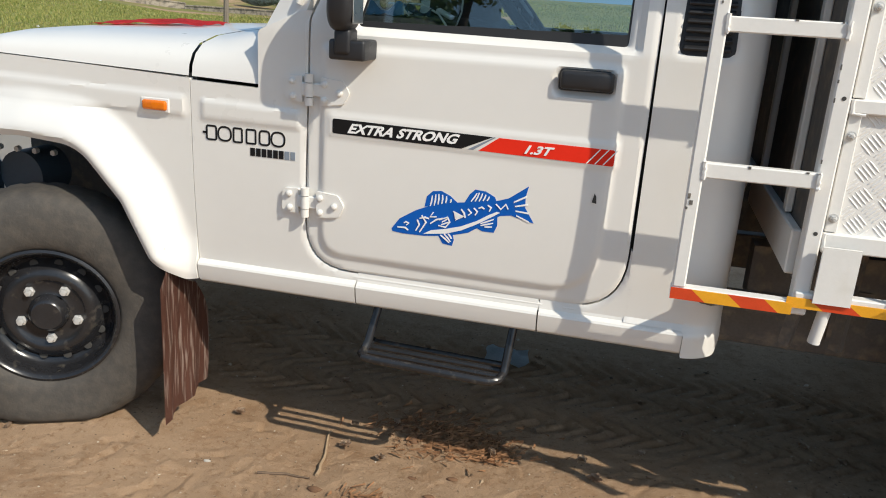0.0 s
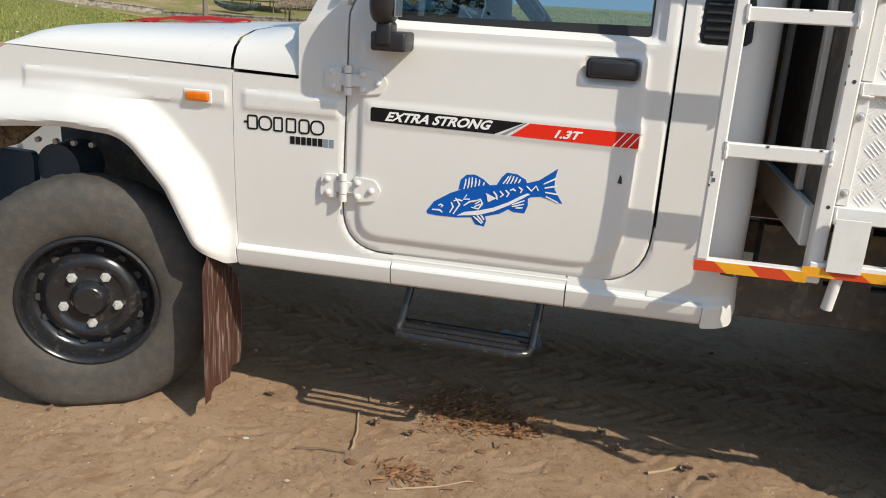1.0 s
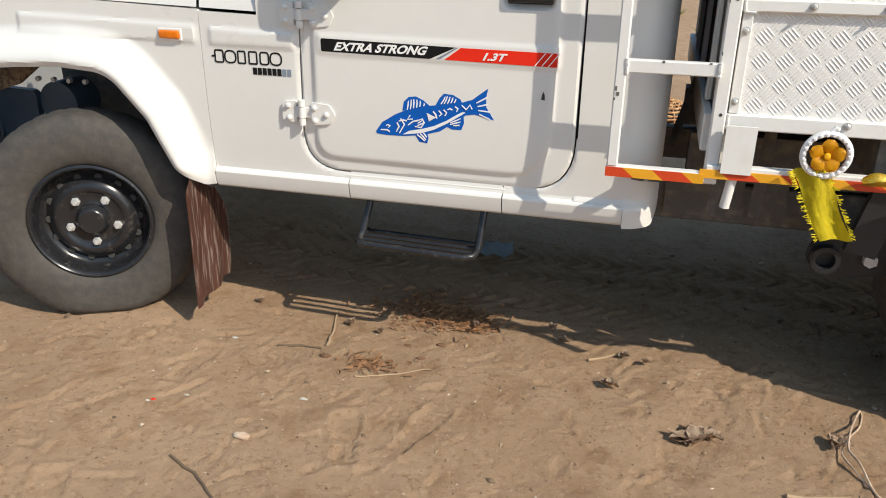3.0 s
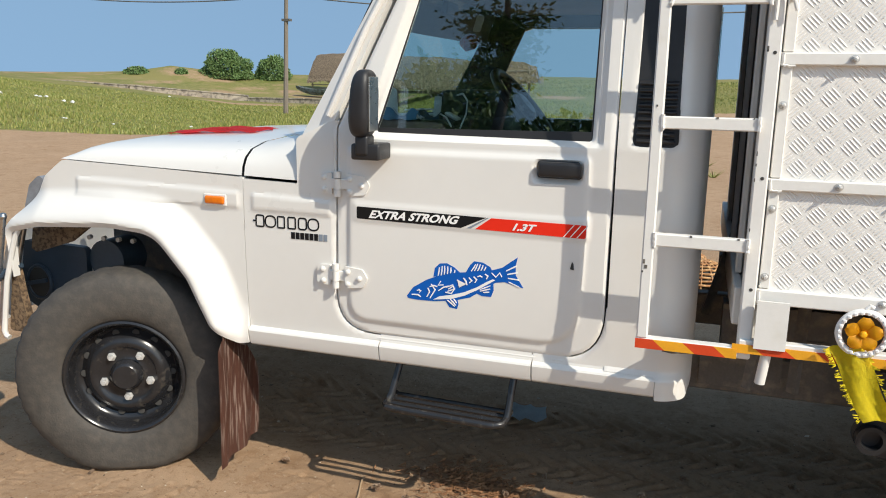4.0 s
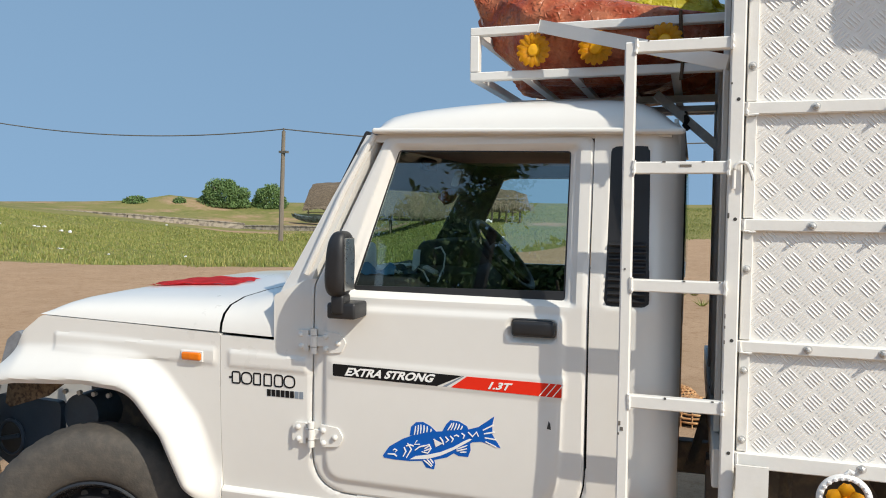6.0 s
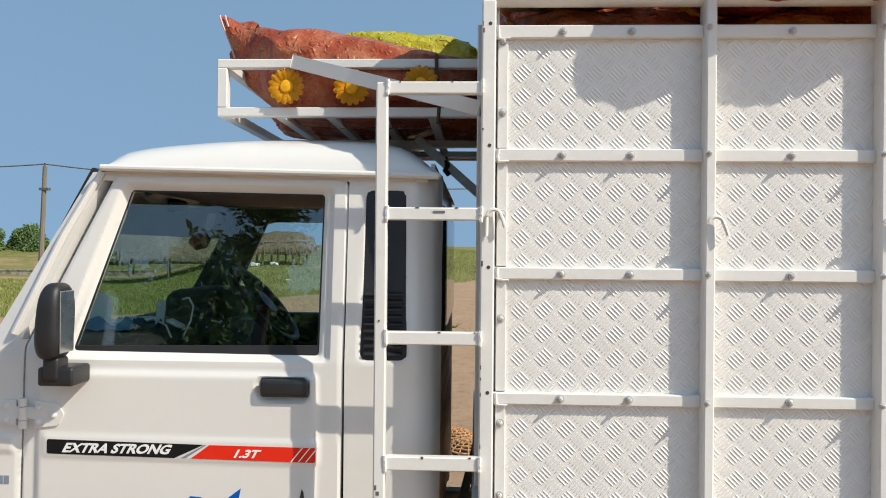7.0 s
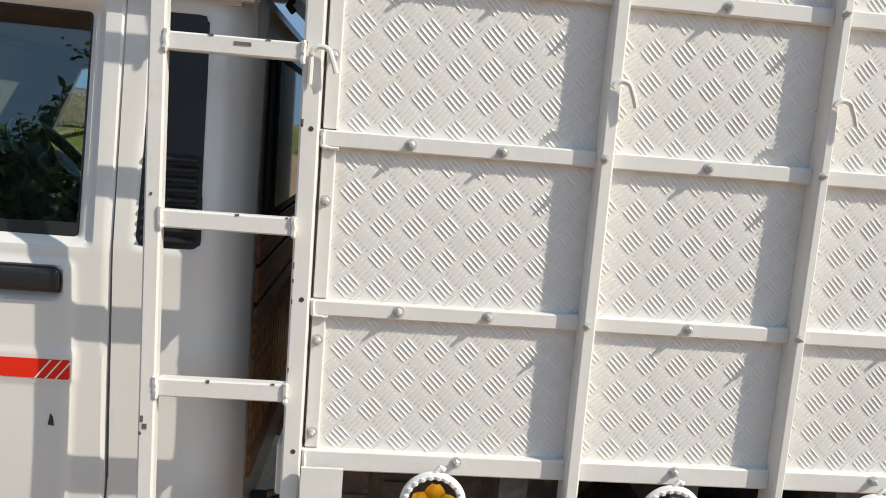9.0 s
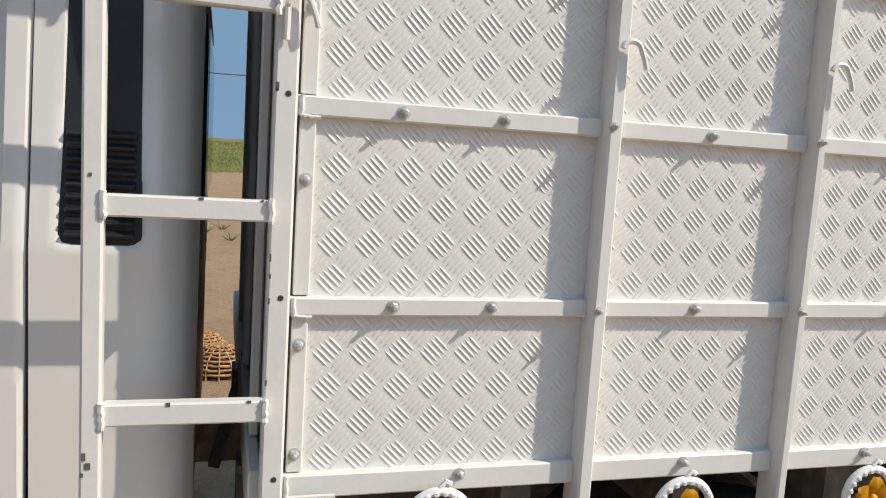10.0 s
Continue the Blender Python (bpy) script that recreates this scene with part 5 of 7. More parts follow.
band_y = DOOR_Y - 0.0150
decal("stripe_black", rounded([(-0.816, 1.030, 0.006), (-0.456, 1.024, 0), (-0.374, 1.062, 0), (-0.816, 1.070, 0.006)]), DECAL_BLACK, "black decal band", y=band_y)
decal("stripe_slash", [(-0.438, 1.0245), (-0.424, 1.0243), (-0.366, 1.0618), (-0.371, 1.062)], DECAL_GREY, "grey slash", y=band_y)
decal("stripe_red", rounded([(-0.410, 1.0235, 0), (-0.063, 1.018, 0.006), (-0.063, 1.059, 0.006), (-0.358, 1.0615, 0)]), DECAL_RED, "red decal band", y=band_y)
for k in range(3):
    x = -0.132 + 0.0205 * k
    decal("stripe_line", [(x, 1.0195), (x + 0.0035, 1.0195), (x + 0.0345, 1.0585), (x + 0.031, 1.0585)], DECAL_WHITE, "white hairline", y=band_y, lift=0.0012)


def lettering(text, x0, x1, z0, z1, shear, mat, parent, y):
    cu = bpy.data.curves.new("lettering", "FONT")
    cu.body, cu.extrude, cu.offset, cu.resolution_u = text, 0.004, 0.034, 3
    ob = bpy.data.objects.new("lettering", cu)
    scene.collection.objects.link(ob)
    dg = bpy.context.evaluated_depsgraph_get()
    me = bpy.data.meshes.new_from_object(ob.evaluated_get(dg))
    bpy.data.objects.remove(ob)
    co = np.array([v.co[:] for v in me.vertices])
    lo, hi = co.min(0), co.max(0)
    for v in me.vertices:
        u, w = (v.co.x - lo[0]) / (hi[0] - lo[0]), (v.co.y - lo[1]) / (hi[1] - lo[1])
        v.co = (x0 + (x1 - x0) * u + shear * (w - 0.5), y + (0.0008 if v.co.z > 0 else -0.0012), z0 + (z1 - z0) * w)
    me.materials.clear()
    me.materials.append(mat)
    return part("lettering", me, mat, parent, "words " + text)


lettering("EXTRA STRONG", -0.766, -0.466, 1.034, 1.061, 0.014, DECAL_WHITE, door, band_y - 0.0006)
lettering("1.3T", -0.284, -0.218, 1.028, 1.051, 0.012, DECAL_WHITE, door, band_y - 0.0006)


def fish(u, v):
    return (-0.64 + 0.000963 * (u - 215) + 0.0000624 * (v - 550), 0.781 + 0.0001222 * (u - 215) - 0.000951 * (v - 550))


def outline(*uv):
    return [fish(u, v) for u, v in uv]


FY = DOOR_Y - 0.0110
# fish decal simplified to a flat outline, fins and white streaks
emblem = decal("emblem", outline((215, 550), (240, 520), (290, 495), (340, 480), (400, 474), (460, 473), (520, 470), (553, 463), (607, 430), (599, 460), (598, 490), (622, 535), (585, 522), (560, 512), (530, 513), (480, 540), (440, 562), (380, 572), (310, 572), (250, 565), (218, 558)), DECAL_BLUE, "blue fish-shaped emblem with white streaks", y=FY)
for f in (((315, 485), (322, 455), (340, 440), (365, 440), (390, 455), (410, 475), (360, 482)), ((428, 476), (445, 450), (460, 437), (490, 443), (515, 460), (520, 474), (470, 478)), ((350, 566), (365, 595), (392, 602), (398, 585), (395, 566)), ((460, 546), (480, 558), (512, 562), (522, 540), (522, 513), (495, 528))):
    part("emblem_fin", flat(outline(*f), FY + 0.0002, FY + 0.0022), DECAL_BLUE, emblem)
streaks = [((309, 566), (332, 555), (376, 551), (420, 543), (465, 527), (498, 510), (520, 501), (529, 504), (509, 515), (465, 537), (420, 555), (376, 565))]
for u, v in ((575, 470), (578, 482), (580, 495), (582, 508)):
    streaks.append(((u - 8, v + 2), (u + 26, v - 14 + (v - 470) * 0.9), (u + 28, v - 9 + (v - 470) * 0.9), (u - 8, v + 6)))


def brush(pts, w):
    """A tapering stroke along the points."""
    pts = [Vector((215 + (p - 350) / 1.8, 550 + (q - 213) / 1.8)) for p, q in pts]
    up, down = [], []
    for k, p in enumerate(pts):
        d = (pts[min(k + 1, len(pts) - 1)] - pts[max(k - 1, 0)]).normalized()
        s = Vector((-d.y, d.x)) * w / 3.6 * (0.35 + 0.65 * math.sin(math.pi * (k + 0.5) / len(pts)))
        up.append(tuple(p + s))
        down.append(tuple(p - s))
    return tuple(up + down[::-1])


for a, b in (((560, 92), (572, 38)), ((580, 90), (590, 32)), ((600, 85), (606, 30)), ((620, 82), (625, 35)), ((640, 78), (645, 42)), ((664, 76), (668, 58)), ((770, 70), (800, 28)), ((790, 70), (812, 26)), ((810, 70), (828, 30)), ((830, 68), (845, 36)), ((850, 68), (862, 46)), ((818, 186), (885, 164)), ((818, 196), (882, 184)), ((838, 204), (876, 204)), ((610, 247), (655, 290)), ((630, 242), (662, 284)), ((650, 240), (668, 268)), ((620, 178), (650, 160)), ((615, 192), (655, 178))):
    streaks.append(brush((a, ((a[0] + b[0]) / 2 + 2, (a[1] + b[1]) / 2), b), 8))
for line in (((418, 182), (430, 176), (444, 184), (432, 194)), ((382, 204), (425, 208), (440, 222)), ((490, 165), (500, 192), (480, 224)), ((514, 142), (536, 180), (500, 232)), ((503, 158), (530, 152), (552, 160)), ((576, 126), (558, 150), (592, 150)), ((558, 186), (590, 165), (626, 158)), ((606, 166), (650, 152), (660, 178), (638, 206), (600, 196)), ((680, 120), (702, 148), (688, 166), (736, 146)), ((720, 110), (735, 132), (740, 156)), ((754, 108), (772, 130), (755, 142)), ((784, 104), (802, 124), (790, 142)), ((808, 106), (824, 100), (838, 110)), ((854, 90), (872, 104), (862, 122)), ((895, 84), (920, 112), (945, 86), (956, 112))):
    streaks.append(brush(line, 9))
for k, f in enumerate(streaks):
    part("emblem_streak", flat(outline(*f), FY - 0.0008 - k * 0.00003, FY + 0.0012), DECAL_WHITE, emblem)
for ob in [emblem] + list(emblem.children):
    for v in ob.data.vertices:
        v.co.y += max(0, 0.95 - v.co.z) ** 2 * 0.12
# maker's mark on the side panel: plain rings and bars
for k, (w, r) in enumerate(((0.030, 0.006), (0.040, 0.0195), (0.026, 0.004), (0.028, 0.004), (0.030, 0.010), (0.040, 0.0195))):
    x, z = -1.190 + k * 0.0412, 0.993
    edge = rounded([(x - w / 2, z - 0.0195, r), (x + w / 2, z - 0.0195, r), (x + w / 2, z + 0.0195, r), (x - w / 2, z + 0.0195, r)])
    bm = tube(bmesh.new(), [(u, DOOR_Y, v) for u, v in edge], 0.0030, 6, closed=True)
    for v in bm.verts:
        v.co.y = max(v.co.y, DOOR_Y - 0.0018)
    part("mark_ring", bm, DECAL_BLACK, truck)
part("mark_line", box(-1.217, -1.203, DOOR_Y - 0.0018, DOOR_Y + 0.002, 0.990, 0.996), DECAL_BLACK, truck)
for k in range(8):
    x = -1.069 + k * 0.0176
    part("mark_bar", box(x, x + 0.0140, DOOR_Y - 0.0015, DOOR_Y + 0.002, 0.939, 0.962), DECAL_BLACK if k < 6 else DECAL_GREY, truck)

# ---- nose of the truck ----
MUD = material("dried_mud", (0.19, 0.125, 0.07), 0.95, vary=0.4, scale=30, second=(0.08, 0.05, 0.03), bump=0.8, bump_scale=60)
BLUE_DARK = material("blue_grey_steel", (0.035, 0.055, 0.080), 0.45, vary=0.25, scale=10)
EDGE = [(-2.217, 0.904), (-2.241, 0.869), (-2.268, 0.80), (-2.309, 0.679), (-2.334, 0.55), (-2.347, 0.475), (-2.340, 0.455), (-2.325, 0.448)]
WRAP = ((1.990, 0.0), (2.02, -0.045), (2.07, -0.11), (2.15, -0.19), (2.30, -0.26), (2.60, -0.30), (3.10, -0.30), (3.40, -0.26), (3.62, -0.11), (3.70, 0.0))
bm = loft([[(x + dx, y, z) for x, z in EDGE] for y, dx in WRAP])
bmesh.ops.solidify(bm, geom=bm.faces[:], thickness=0.012)
bumper = part("front_bumper", bm, CAR_WHITE, truck, "white front bumper with mud inside", smooth=60)
part("bumper_edge", tube(bmesh.new(), [(x + 0.004, 1.990, z) for x, z in EDGE], 0.011, 8), CAR_WHITE, bumper)
part("mud_crust", flat(rounded([(-2.338, 0.470, 0.02), (-2.262, 0.470, 0.03), (-2.245, 0.54, 0.03), (-2.262, 0.62, 0.03), (-2.280, 0.74, 0.02), (-2.300, 0.70, 0.02)]), 2.012, 2.045), MUD, bumper, "brown dried mud")
part("lamp_bucket", flat(rounded([(-2.47, 0.56, 0.05), (-2.30, 0.47, 0.05), (-2.12, 0.46, 0.03), (-2.10, 0.79, 0.03), (-2.42, 0.80, 0.02)]), 2.20, 2.23), BLUE_DARK, truck, "dark blue steel panel in the wheel house")
ring = [(-2.351 + 0.060 * math.cos(a), 2.195, 0.625 + 0.070 * math.sin(a)) for a in np.linspace(0, 2 * math.pi, 28, endpoint=False)]
part("bucket_ring", tube(bmesh.new(), ring, 0.008, 8, closed=True), BLUE_DARK, truck)
part("bucket_hole", flat([(x, z) for x, _, z in ring], 2.192, 2.199), DARK_GAP, truck)
part("bucket_strut", bar(bmesh.new(), (-2.415, 2.18, 0.615), (-2.300, 2.18, 0.640), 0.012, 0.016), BLUE_DARK, truck)
part("fender_liner", flat(rounded([(-2.30, 0.79, 0.0), (-2.275, 0.775, 0), (-2.10, 0.83, 0), (-2.00, 0.90, 0), (-2.285, 0.875, 0.0)]), 2.12, 2.14), MUD, truck)
for k in range(4):
    part("bolt", rod(bmesh.new(), (-2.06 + k * 0.07, 2.19, 0.842), (-2.06 + k * 0.07, 2.175, 0.842), 0.010, 6), DULL_STEEL, truck)
lamp = part("headlamp", flat(rounded([(-2.255, 0.945, 0.02), (-2.225, 0.945, 0.01), (-2.140, 1.085, 0.02), (-2.165, 1.10, 0.02), (-2.215, 1.06, 0.03)]), 2.055, 2.28), material("headlamp_lens", (0.20, 0.21, 0.23), 0.08, vary=0.3, scale=20), truck, "grey clear headlamp at the corner")
guard = thing("nudge_bar", (-2.38, 2.1, 0.45), "polished steel upright bars before the bumper", "bull bar")
for (xa, ya, za), (xb, yb, zb) in (((-2.388, 1.99, 0.665), (-2.331, 1.99, 0.960)), ((-2.358, 2.00, 0.680), (-2.303, 2.00, 0.928)), ((-2.285, 2.03, 0.74), (-2.235, 2.03, 0.898))):
    up = part("upright", rod(bmesh.new(), (xa, ya, za), (xb, yb, zb), 0.0120, 14), STEEL, guard, "bright steel tube")
    part("end_knob", lathe(bmesh.new(), [(0.0, -0.016), (0.012, -0.010), (0.015, 0.0), (0.012, 0.011), (0.0, 0.016)], Matrix.Translation((xb + 0.002, yb, zb + 0.010)), 14), STEEL, up)
part("cross_tube", rod(bmesh.new(), (-2.385, 1.985, 0.672), (-2.62, 2.30, 0.672), 0.018, 14), BLUE_DARK, guard)
part("stay", rod(bmesh.new(), (-2.385, 2.0, 0.672), (-2.27, 2.03, 0.745), 0.016, 12), BLUE_DARK, guard)

# tinsel tassel blowing from the bar
GOLD = material("gold_orange_tinsel", (0.62, 0.13, 0.012), 0.22, 0.65, vary=0.6, scale=60)
TEAL = material("teal_tinsel", (0.02, 0.28, 0.40), 0.3, 0.4, vary=0.6, scale=60)
tassel = thing("tassel", (-2.378, 1.985, 0.68), "orange gold tinsel tassel with teal ends hanging from the bull bar", "tassel")


def strands(a, b, spread, count, seed, width=0.004, length=0.05):
    rnd = random.Random(seed)
    vs, fs = [], []
    a, b = Vector(a), Vector(b)
    for _ in range(count):
        t = rnd.random()
        p = a.lerp(b, t) + Vector((rnd.gauss(0, 1), rnd.gauss(0, 1), rnd.gauss(0, 0.6))) * spread * (0.5 + 0.7 * t)
        d = ((b - a).normalized() + Vector((rnd.gauss(0, 0.25), rnd.gauss(0, 0.25), rnd.gauss(0, 0.25)))).normalized() * length * rnd.uniform(0.6, 1.4)
        s = d.orthogonal().normalized()
        s.rotate(Matrix.Rotation(rnd.uniform(0, 6.28), 3, d))
        s *= width
        n = len(vs)
        vs += [tuple(p - s), tuple(p + s), tuple(p + d + s * 0.6), tuple(p + d - s * 0.6)]
        fs.append((n, n + 1, n + 2, n + 3))
    me = bpy.data.meshes.new("tinsel")
    me.from_pydata(vs, [], fs)
    return me


for nm, a, b, sp, cnt, mt, sd in (("tinsel", (-2.378, 1.985, 0.672), (-2.500, 1.975, 0.425), 0.016, 900, GOLD, 1), ("tinsel", (-2.495, 1.975, 0.440), (-2.625, 1.96, 0.250), 0.017, 800, GOLD, 4), ("tinsel_end", (-2.610, 1.96, 0.270), (-2.672, 1.95, 0.185), 0.020, 420, TEAL, 2), ("tinsel_end", (-2.60, 2.03, 0.36), (-2.76, 2.05, 0.26), 0.016, 240, TEAL, 3)):
    me = strands(a, b, sp, cnt, sd)
    me.materials.append(mt)
    tagged(part(nm, me, mt, tassel), kind="stuff")
part("cord", tube(bmesh.new(), [(-2.378, 1.985, 0.68), (-2.500, 1.975, 0.425), (-2.63, 1.96, 0.24)], 0.014, 8), GOLD, tassel)

# red cloth on the bonnet
rows = []
for i in range(25):
    x = -1.930 + i * 0.0178
    u = i / 24
    rows.append([(x + 0.010 * math.sin(j * 0.9), 2.50 + j * 0.017, bonnet_top(x) + 0.004 + 0.013 * math.sin(u * math.pi) ** 0.7 * math.sin(min(1, (j + 0.4) / 4) * math.pi / 2) + 0.003 * math.sin(j * 1.3 + i * 0.7)) for j in range(15)])
cl = loft(rows)
bmesh.ops.solidify(cl, geom=cl.faces[:], thickness=0.003)
lone("cloth", cl, material("red_cloth", (0.66, 0.03, 0.035), 0.8, vary=0.2, scale=12, bump=0.2, bump_scale=400), "red cloth spread on the white bonnet", "cloth", smooth=70)

# things in the cab
PAPER = material("paper_white", (0.82, 0.82, 0.80), 0.7, vary=0.1)
lone("paper", box(-0.93, -0.80, 2.55, 2.80, 1.338, 1.346, bev=0.002), PAPER, "sheet of paper lying on the dashboard", "paper", smooth=0)
lone("card", flat(rounded([(-0.912, 1.336, 0.0), (-0.838, 1.336, 0.0), (-0.842, 1.452, 0.025), (-0.908, 1.452, 0.025)]), 2.450, 2.453), PAPER, "white rounded card propped on the dashboard", "card")
lone("card", flat(rounded([(-0.752, 1.336, 0.0), (-0.722, 1.336, 0.0), (-0.716, 1.418, 0.004), (-0.745, 1.420, 0.004)]), 2.600, 2.603), PAPER, "narrow white card standing on the dashboard", "card")
lone("phone", bar(bmesh.new(), (-0.665, 2.50, 1.362), (-0.615, 2.50, 1.338), 0.045, 0.012, bev=0.004), PAPER, "pale phone lying tilted on the dashboard", "phone")
for k, (col, x0, y0, ln) in enumerate((((0.10, 0.25, 0.42), -0.875, 2.36, 0.15), ((0.62, 0.66, 0.70), -0.845, 2.40, 0.13), ((0.02, 0.05, 0.09), -0.80, 2.44, 0.14))):
    rows = []
    for i in range(15):
        u = i / 14
        rows.append([(x0 + ln * u, y0 + 0.05 * (v - 0.5) + 0.02 * math.sin(3 * u + k), 1.340 + 0.040 * math.sin(math.pi * v) * (0.6 + 0.4 * math.sin(9 * u + 2 * k)) + 0.010 * noise.noise((u * 6, v * 4, k))) for v in np.linspace(0, 1, 8)])
    lone("rag", loft(rows), material("rag_%s" % ("blue", "pale", "navy")[k], col, 0.85, vary=0.25, scale=30), ("crumpled blue rag on the dashboard", "crumpled pale rag on the dashboard", "crumpled navy rag on the dashboard")[k], "rag", smooth=70)
for pts in ([(-0.80, 2.42, 1.372), (-0.70, 2.44, 1.375), (-0.64, 2.42, 1.350), (-0.60, 2.36, 1.320)], [(-0.655, 2.60, 1.425), (-0.625, 2.58, 1.432), (-0.598, 2.55, 1.405), (-0.588, 2.50, 1.360), (-0.592, 2.44, 1.310)]):
    q = [Vector(p) for p in pts]
    fine = [q[i].lerp(q[i + 1], k / 6) for i in range(len(q) - 1) for k in range(6)] + [q[-1]]
    lone("cable", tube(bmesh.new(), fine, 0.0032, 6), PAPER, "white charging cable trailing over the dashboard", "cable")
lone("toy", tube(bmesh.new(), [(-0.722, 2.85, 1.632), (-0.70, 2.85, 1.628), (-0.672, 2.85, 1.636), (-0.648, 2.85, 1.646)], lambda t: 0.036 * math.sin(0.35 + t * 2.4), 12), material("dark_red_ornament", (0.30, 0.04, 0.02), 0.5), "dark red ornament hanging behind the windscreen", "ornament")
lone("toy_card", flat(rounded([(-0.672, 1.672, 0.014), (-0.640, 1.672, 0.014), (-0.620, 1.738, 0.014), (-0.652, 1.740, 0.014)]), 2.846, 2.852), PAPER, "pale card hanging above the ornament", "ornament")

# ---- flowers and flags on the box ----
YELLOW = material("yellow_plastic", (0.86, 0.42, 0.008), 0.38, vary=0.12, scale=30)
WHITE_PL = material("white_plastic", (0.82, 0.81, 0.79), 0.35, vary=0.05, scale=30, bump=0.2, bump_scale=120)


def petal(bm, c, ang, r0, r1, w, lift, ridges=1):
    """A cupped petal in the x-z plane round c."""
    ca, sa = math.cos(ang), math.sin(ang)
    rows = []
    for i in range(6):
        t = i / 5
        r = r0 + (r1 - r0) * t
        half = w * math.sin(math.pi * (0.12 + 0.80 * t)) ** 0.7
        row = []
        for j in range(-2, 3):
            o = half * j / 2
            y = c[1] - lift * math.sin(t * 2.4) - 0.35 * w * (1 - (j / 2) ** 2) * (0.5 + 0.5 * ridges * math.cos(j * 3.14)) * 0.8
            row.append((c[0] + ca * r - sa * o, y, c[2] + sa * r + ca * o))
        rows.append(row)
    loft(rows, bm)
    return bm


def daisy(c, r=0.056, n=15):
    fl = thing("flower_ornament", c, "yellow plastic daisy tied to the carrier rail", "ornament", "daisies on the carrier")
    for k in range(n):
        bm = petal(bmesh.new(), c, 2 * math.pi * k / n, 0.014, r, 0.0125, 0.010)
        bmesh.ops.solidify(bm, geom=bm.faces[:], thickness=0.0015)
        part("petal", bm, YELLOW, fl, smooth=70)
    part("flower_heart", lathe(bmesh.new(), [(0.021, 0.0), (0.021, 0.006), (0.016, 0.012), (0.0, 0.014)], Matrix.Translation(c) @ Euler((radians(90), 0, 0)).to_matrix().to_4x4(), 20), YELLOW, fl)
    part("backing", rod(bmesh.new(), (c[0], c[1] + 0.002, c[2]), (c[0], c[1] + 0.012, c[2]), 0.03, 20), YELLOW, fl)
    return fl


first = daisy((-0.212, 2.271, 2.102))
for x, z in ((-0.011, 2.099), (0.201, 2.110)):
    copy_thing(first, Matrix.Translation((x, 2.271, z)))


def ring_flower(c):
    fl = thing("flower_ring", c, "white plastic ring with a yellow flower hung under the box", "ornament", "flower rings along the box")
    pts = [(c[0] + 0.058 * math.cos(a), c[1], c[2] + 0.058 * math.sin(a)) for a in np.linspace(0, 2 * math.pi, 48, endpoint=False)]
    rg = part("ring", tube(bmesh.new(), pts, 0.0085, 8, closed=True), WHITE_PL, fl, "white plastic ring")
    for k in range(22):
        a = 2 * math.pi * k / 22
        bm = bmesh.new()
        bmesh.ops.create_icosphere(bm, subdivisions=1, radius=0.0065, matrix=Matrix.Translation((c[0] + 0.056 * math.cos(a), c[1] - 0.006, c[2] + 0.056 * math.sin(a))))
        part("bead", bm, WHITE_PL, rg)
    part("hook_loop", tube(bmesh.new(), [(c[0], c[1], c[2] + 0.064), (c[0] + 0.01, c[1], c[2] + 0.075), (c[0] + 0.02, c[1], c[2] + 0.070)], 0.005, 6), WHITE_PL, rg)
    for k in range(5):
        bm = petal(bmesh.new(), (c[0], c[1] - 0.004, c[2]), 2 * math.pi * k / 5 + 0.25, 0.008, 0.046, 0.021, 0.010, 0.6)
        bmesh.ops.solidify(bm, geom=bm.faces[:], thickness=0.0018)
        part("petal", bm, YELLOW, fl, smooth=70)
    part("flower_heart", lathe(bmesh.new(), [(0.009, 0.0), (0.009, 0.010), (0.006, 0.014), (0.0, 0.015)], Matrix.Translation((c[0], c[1] - 0.004, c[2])) @ Euler((radians(90), 0, 0)).to_matrix().to_4x4(), 16), YELLOW, fl)
    return fl


first = ring_flower((0.684, BY - 0.036, 0.852))
for x in (1.168, 1.602, 2.03, 2.46):
    copy_thing(first, Matrix.Translation((x, BY - 0.036, 0.845)))

CLOTH_Y = material("yellow_cloth", (0.82, 0.66, 0.012), 0.7, vary=0.15, scale=10, second=(0.50, 0.38, 0.02), bump=0.25, bump_scale=500, cut=(0.6, 0.8))
GOLD_CLOTH = material("gold_shiny_cloth", (0.62, 0.40, 0.03), 0.32, 0.35, vary=0.5, scale=25, second=(0.75, 0.60, 0.10), bump=0.5, bump_scale=90)
flag = thing("flag", (0.68, BY - 0.045, 0.80), "bright yellow fringed cloth flag hanging from the rail", "flag")
rows = []
for i in range(14):
    t = i / 13
    rows.append([(0.606 + 0.082 * j / 6 + 0.100 * t + 0.005 * math.sin(t * 7), BY - 0.036 + 0.008 * math.sin(j * 1.2 + t * 4) - 0.01 * t, 0.804 - 0.192 * t + 0.004 * math.sin(j) + 0.012 * j / 6) for j in range(7)])
bm = loft(rows)
bmesh.ops.solidify(bm, geom=bm.faces[:], thickness=0.002)
part("cloth", bm, CLOTH_Y, flag, smooth=70)
rnd = random.Random(8)
vs, fs = [], []
for k in range(150):
    t, s = rnd.random(), rnd.choice((-1, 1))
    p = Vector((0.606 + 0.100 * t + (0.082 if s > 0 else 0), BY - 0.038 - 0.01 * t, 0.804 - 0.192 * t + (0.012 if s > 0 else 0)))
    d = Vector((s * rnd.uniform(0.004, 0.016), rnd.uniform(-0.008, 0.004), rnd.uniform(-0.010, 0.004)))
    n = len(vs)
    vs += [tuple(p), tuple(p + Vector((0, 0, 0.003))), tuple(p + d + Vector((0, 0, 0.002))), tuple(p + d)]
    fs.append((n, n + 1, n + 2, n + 3))
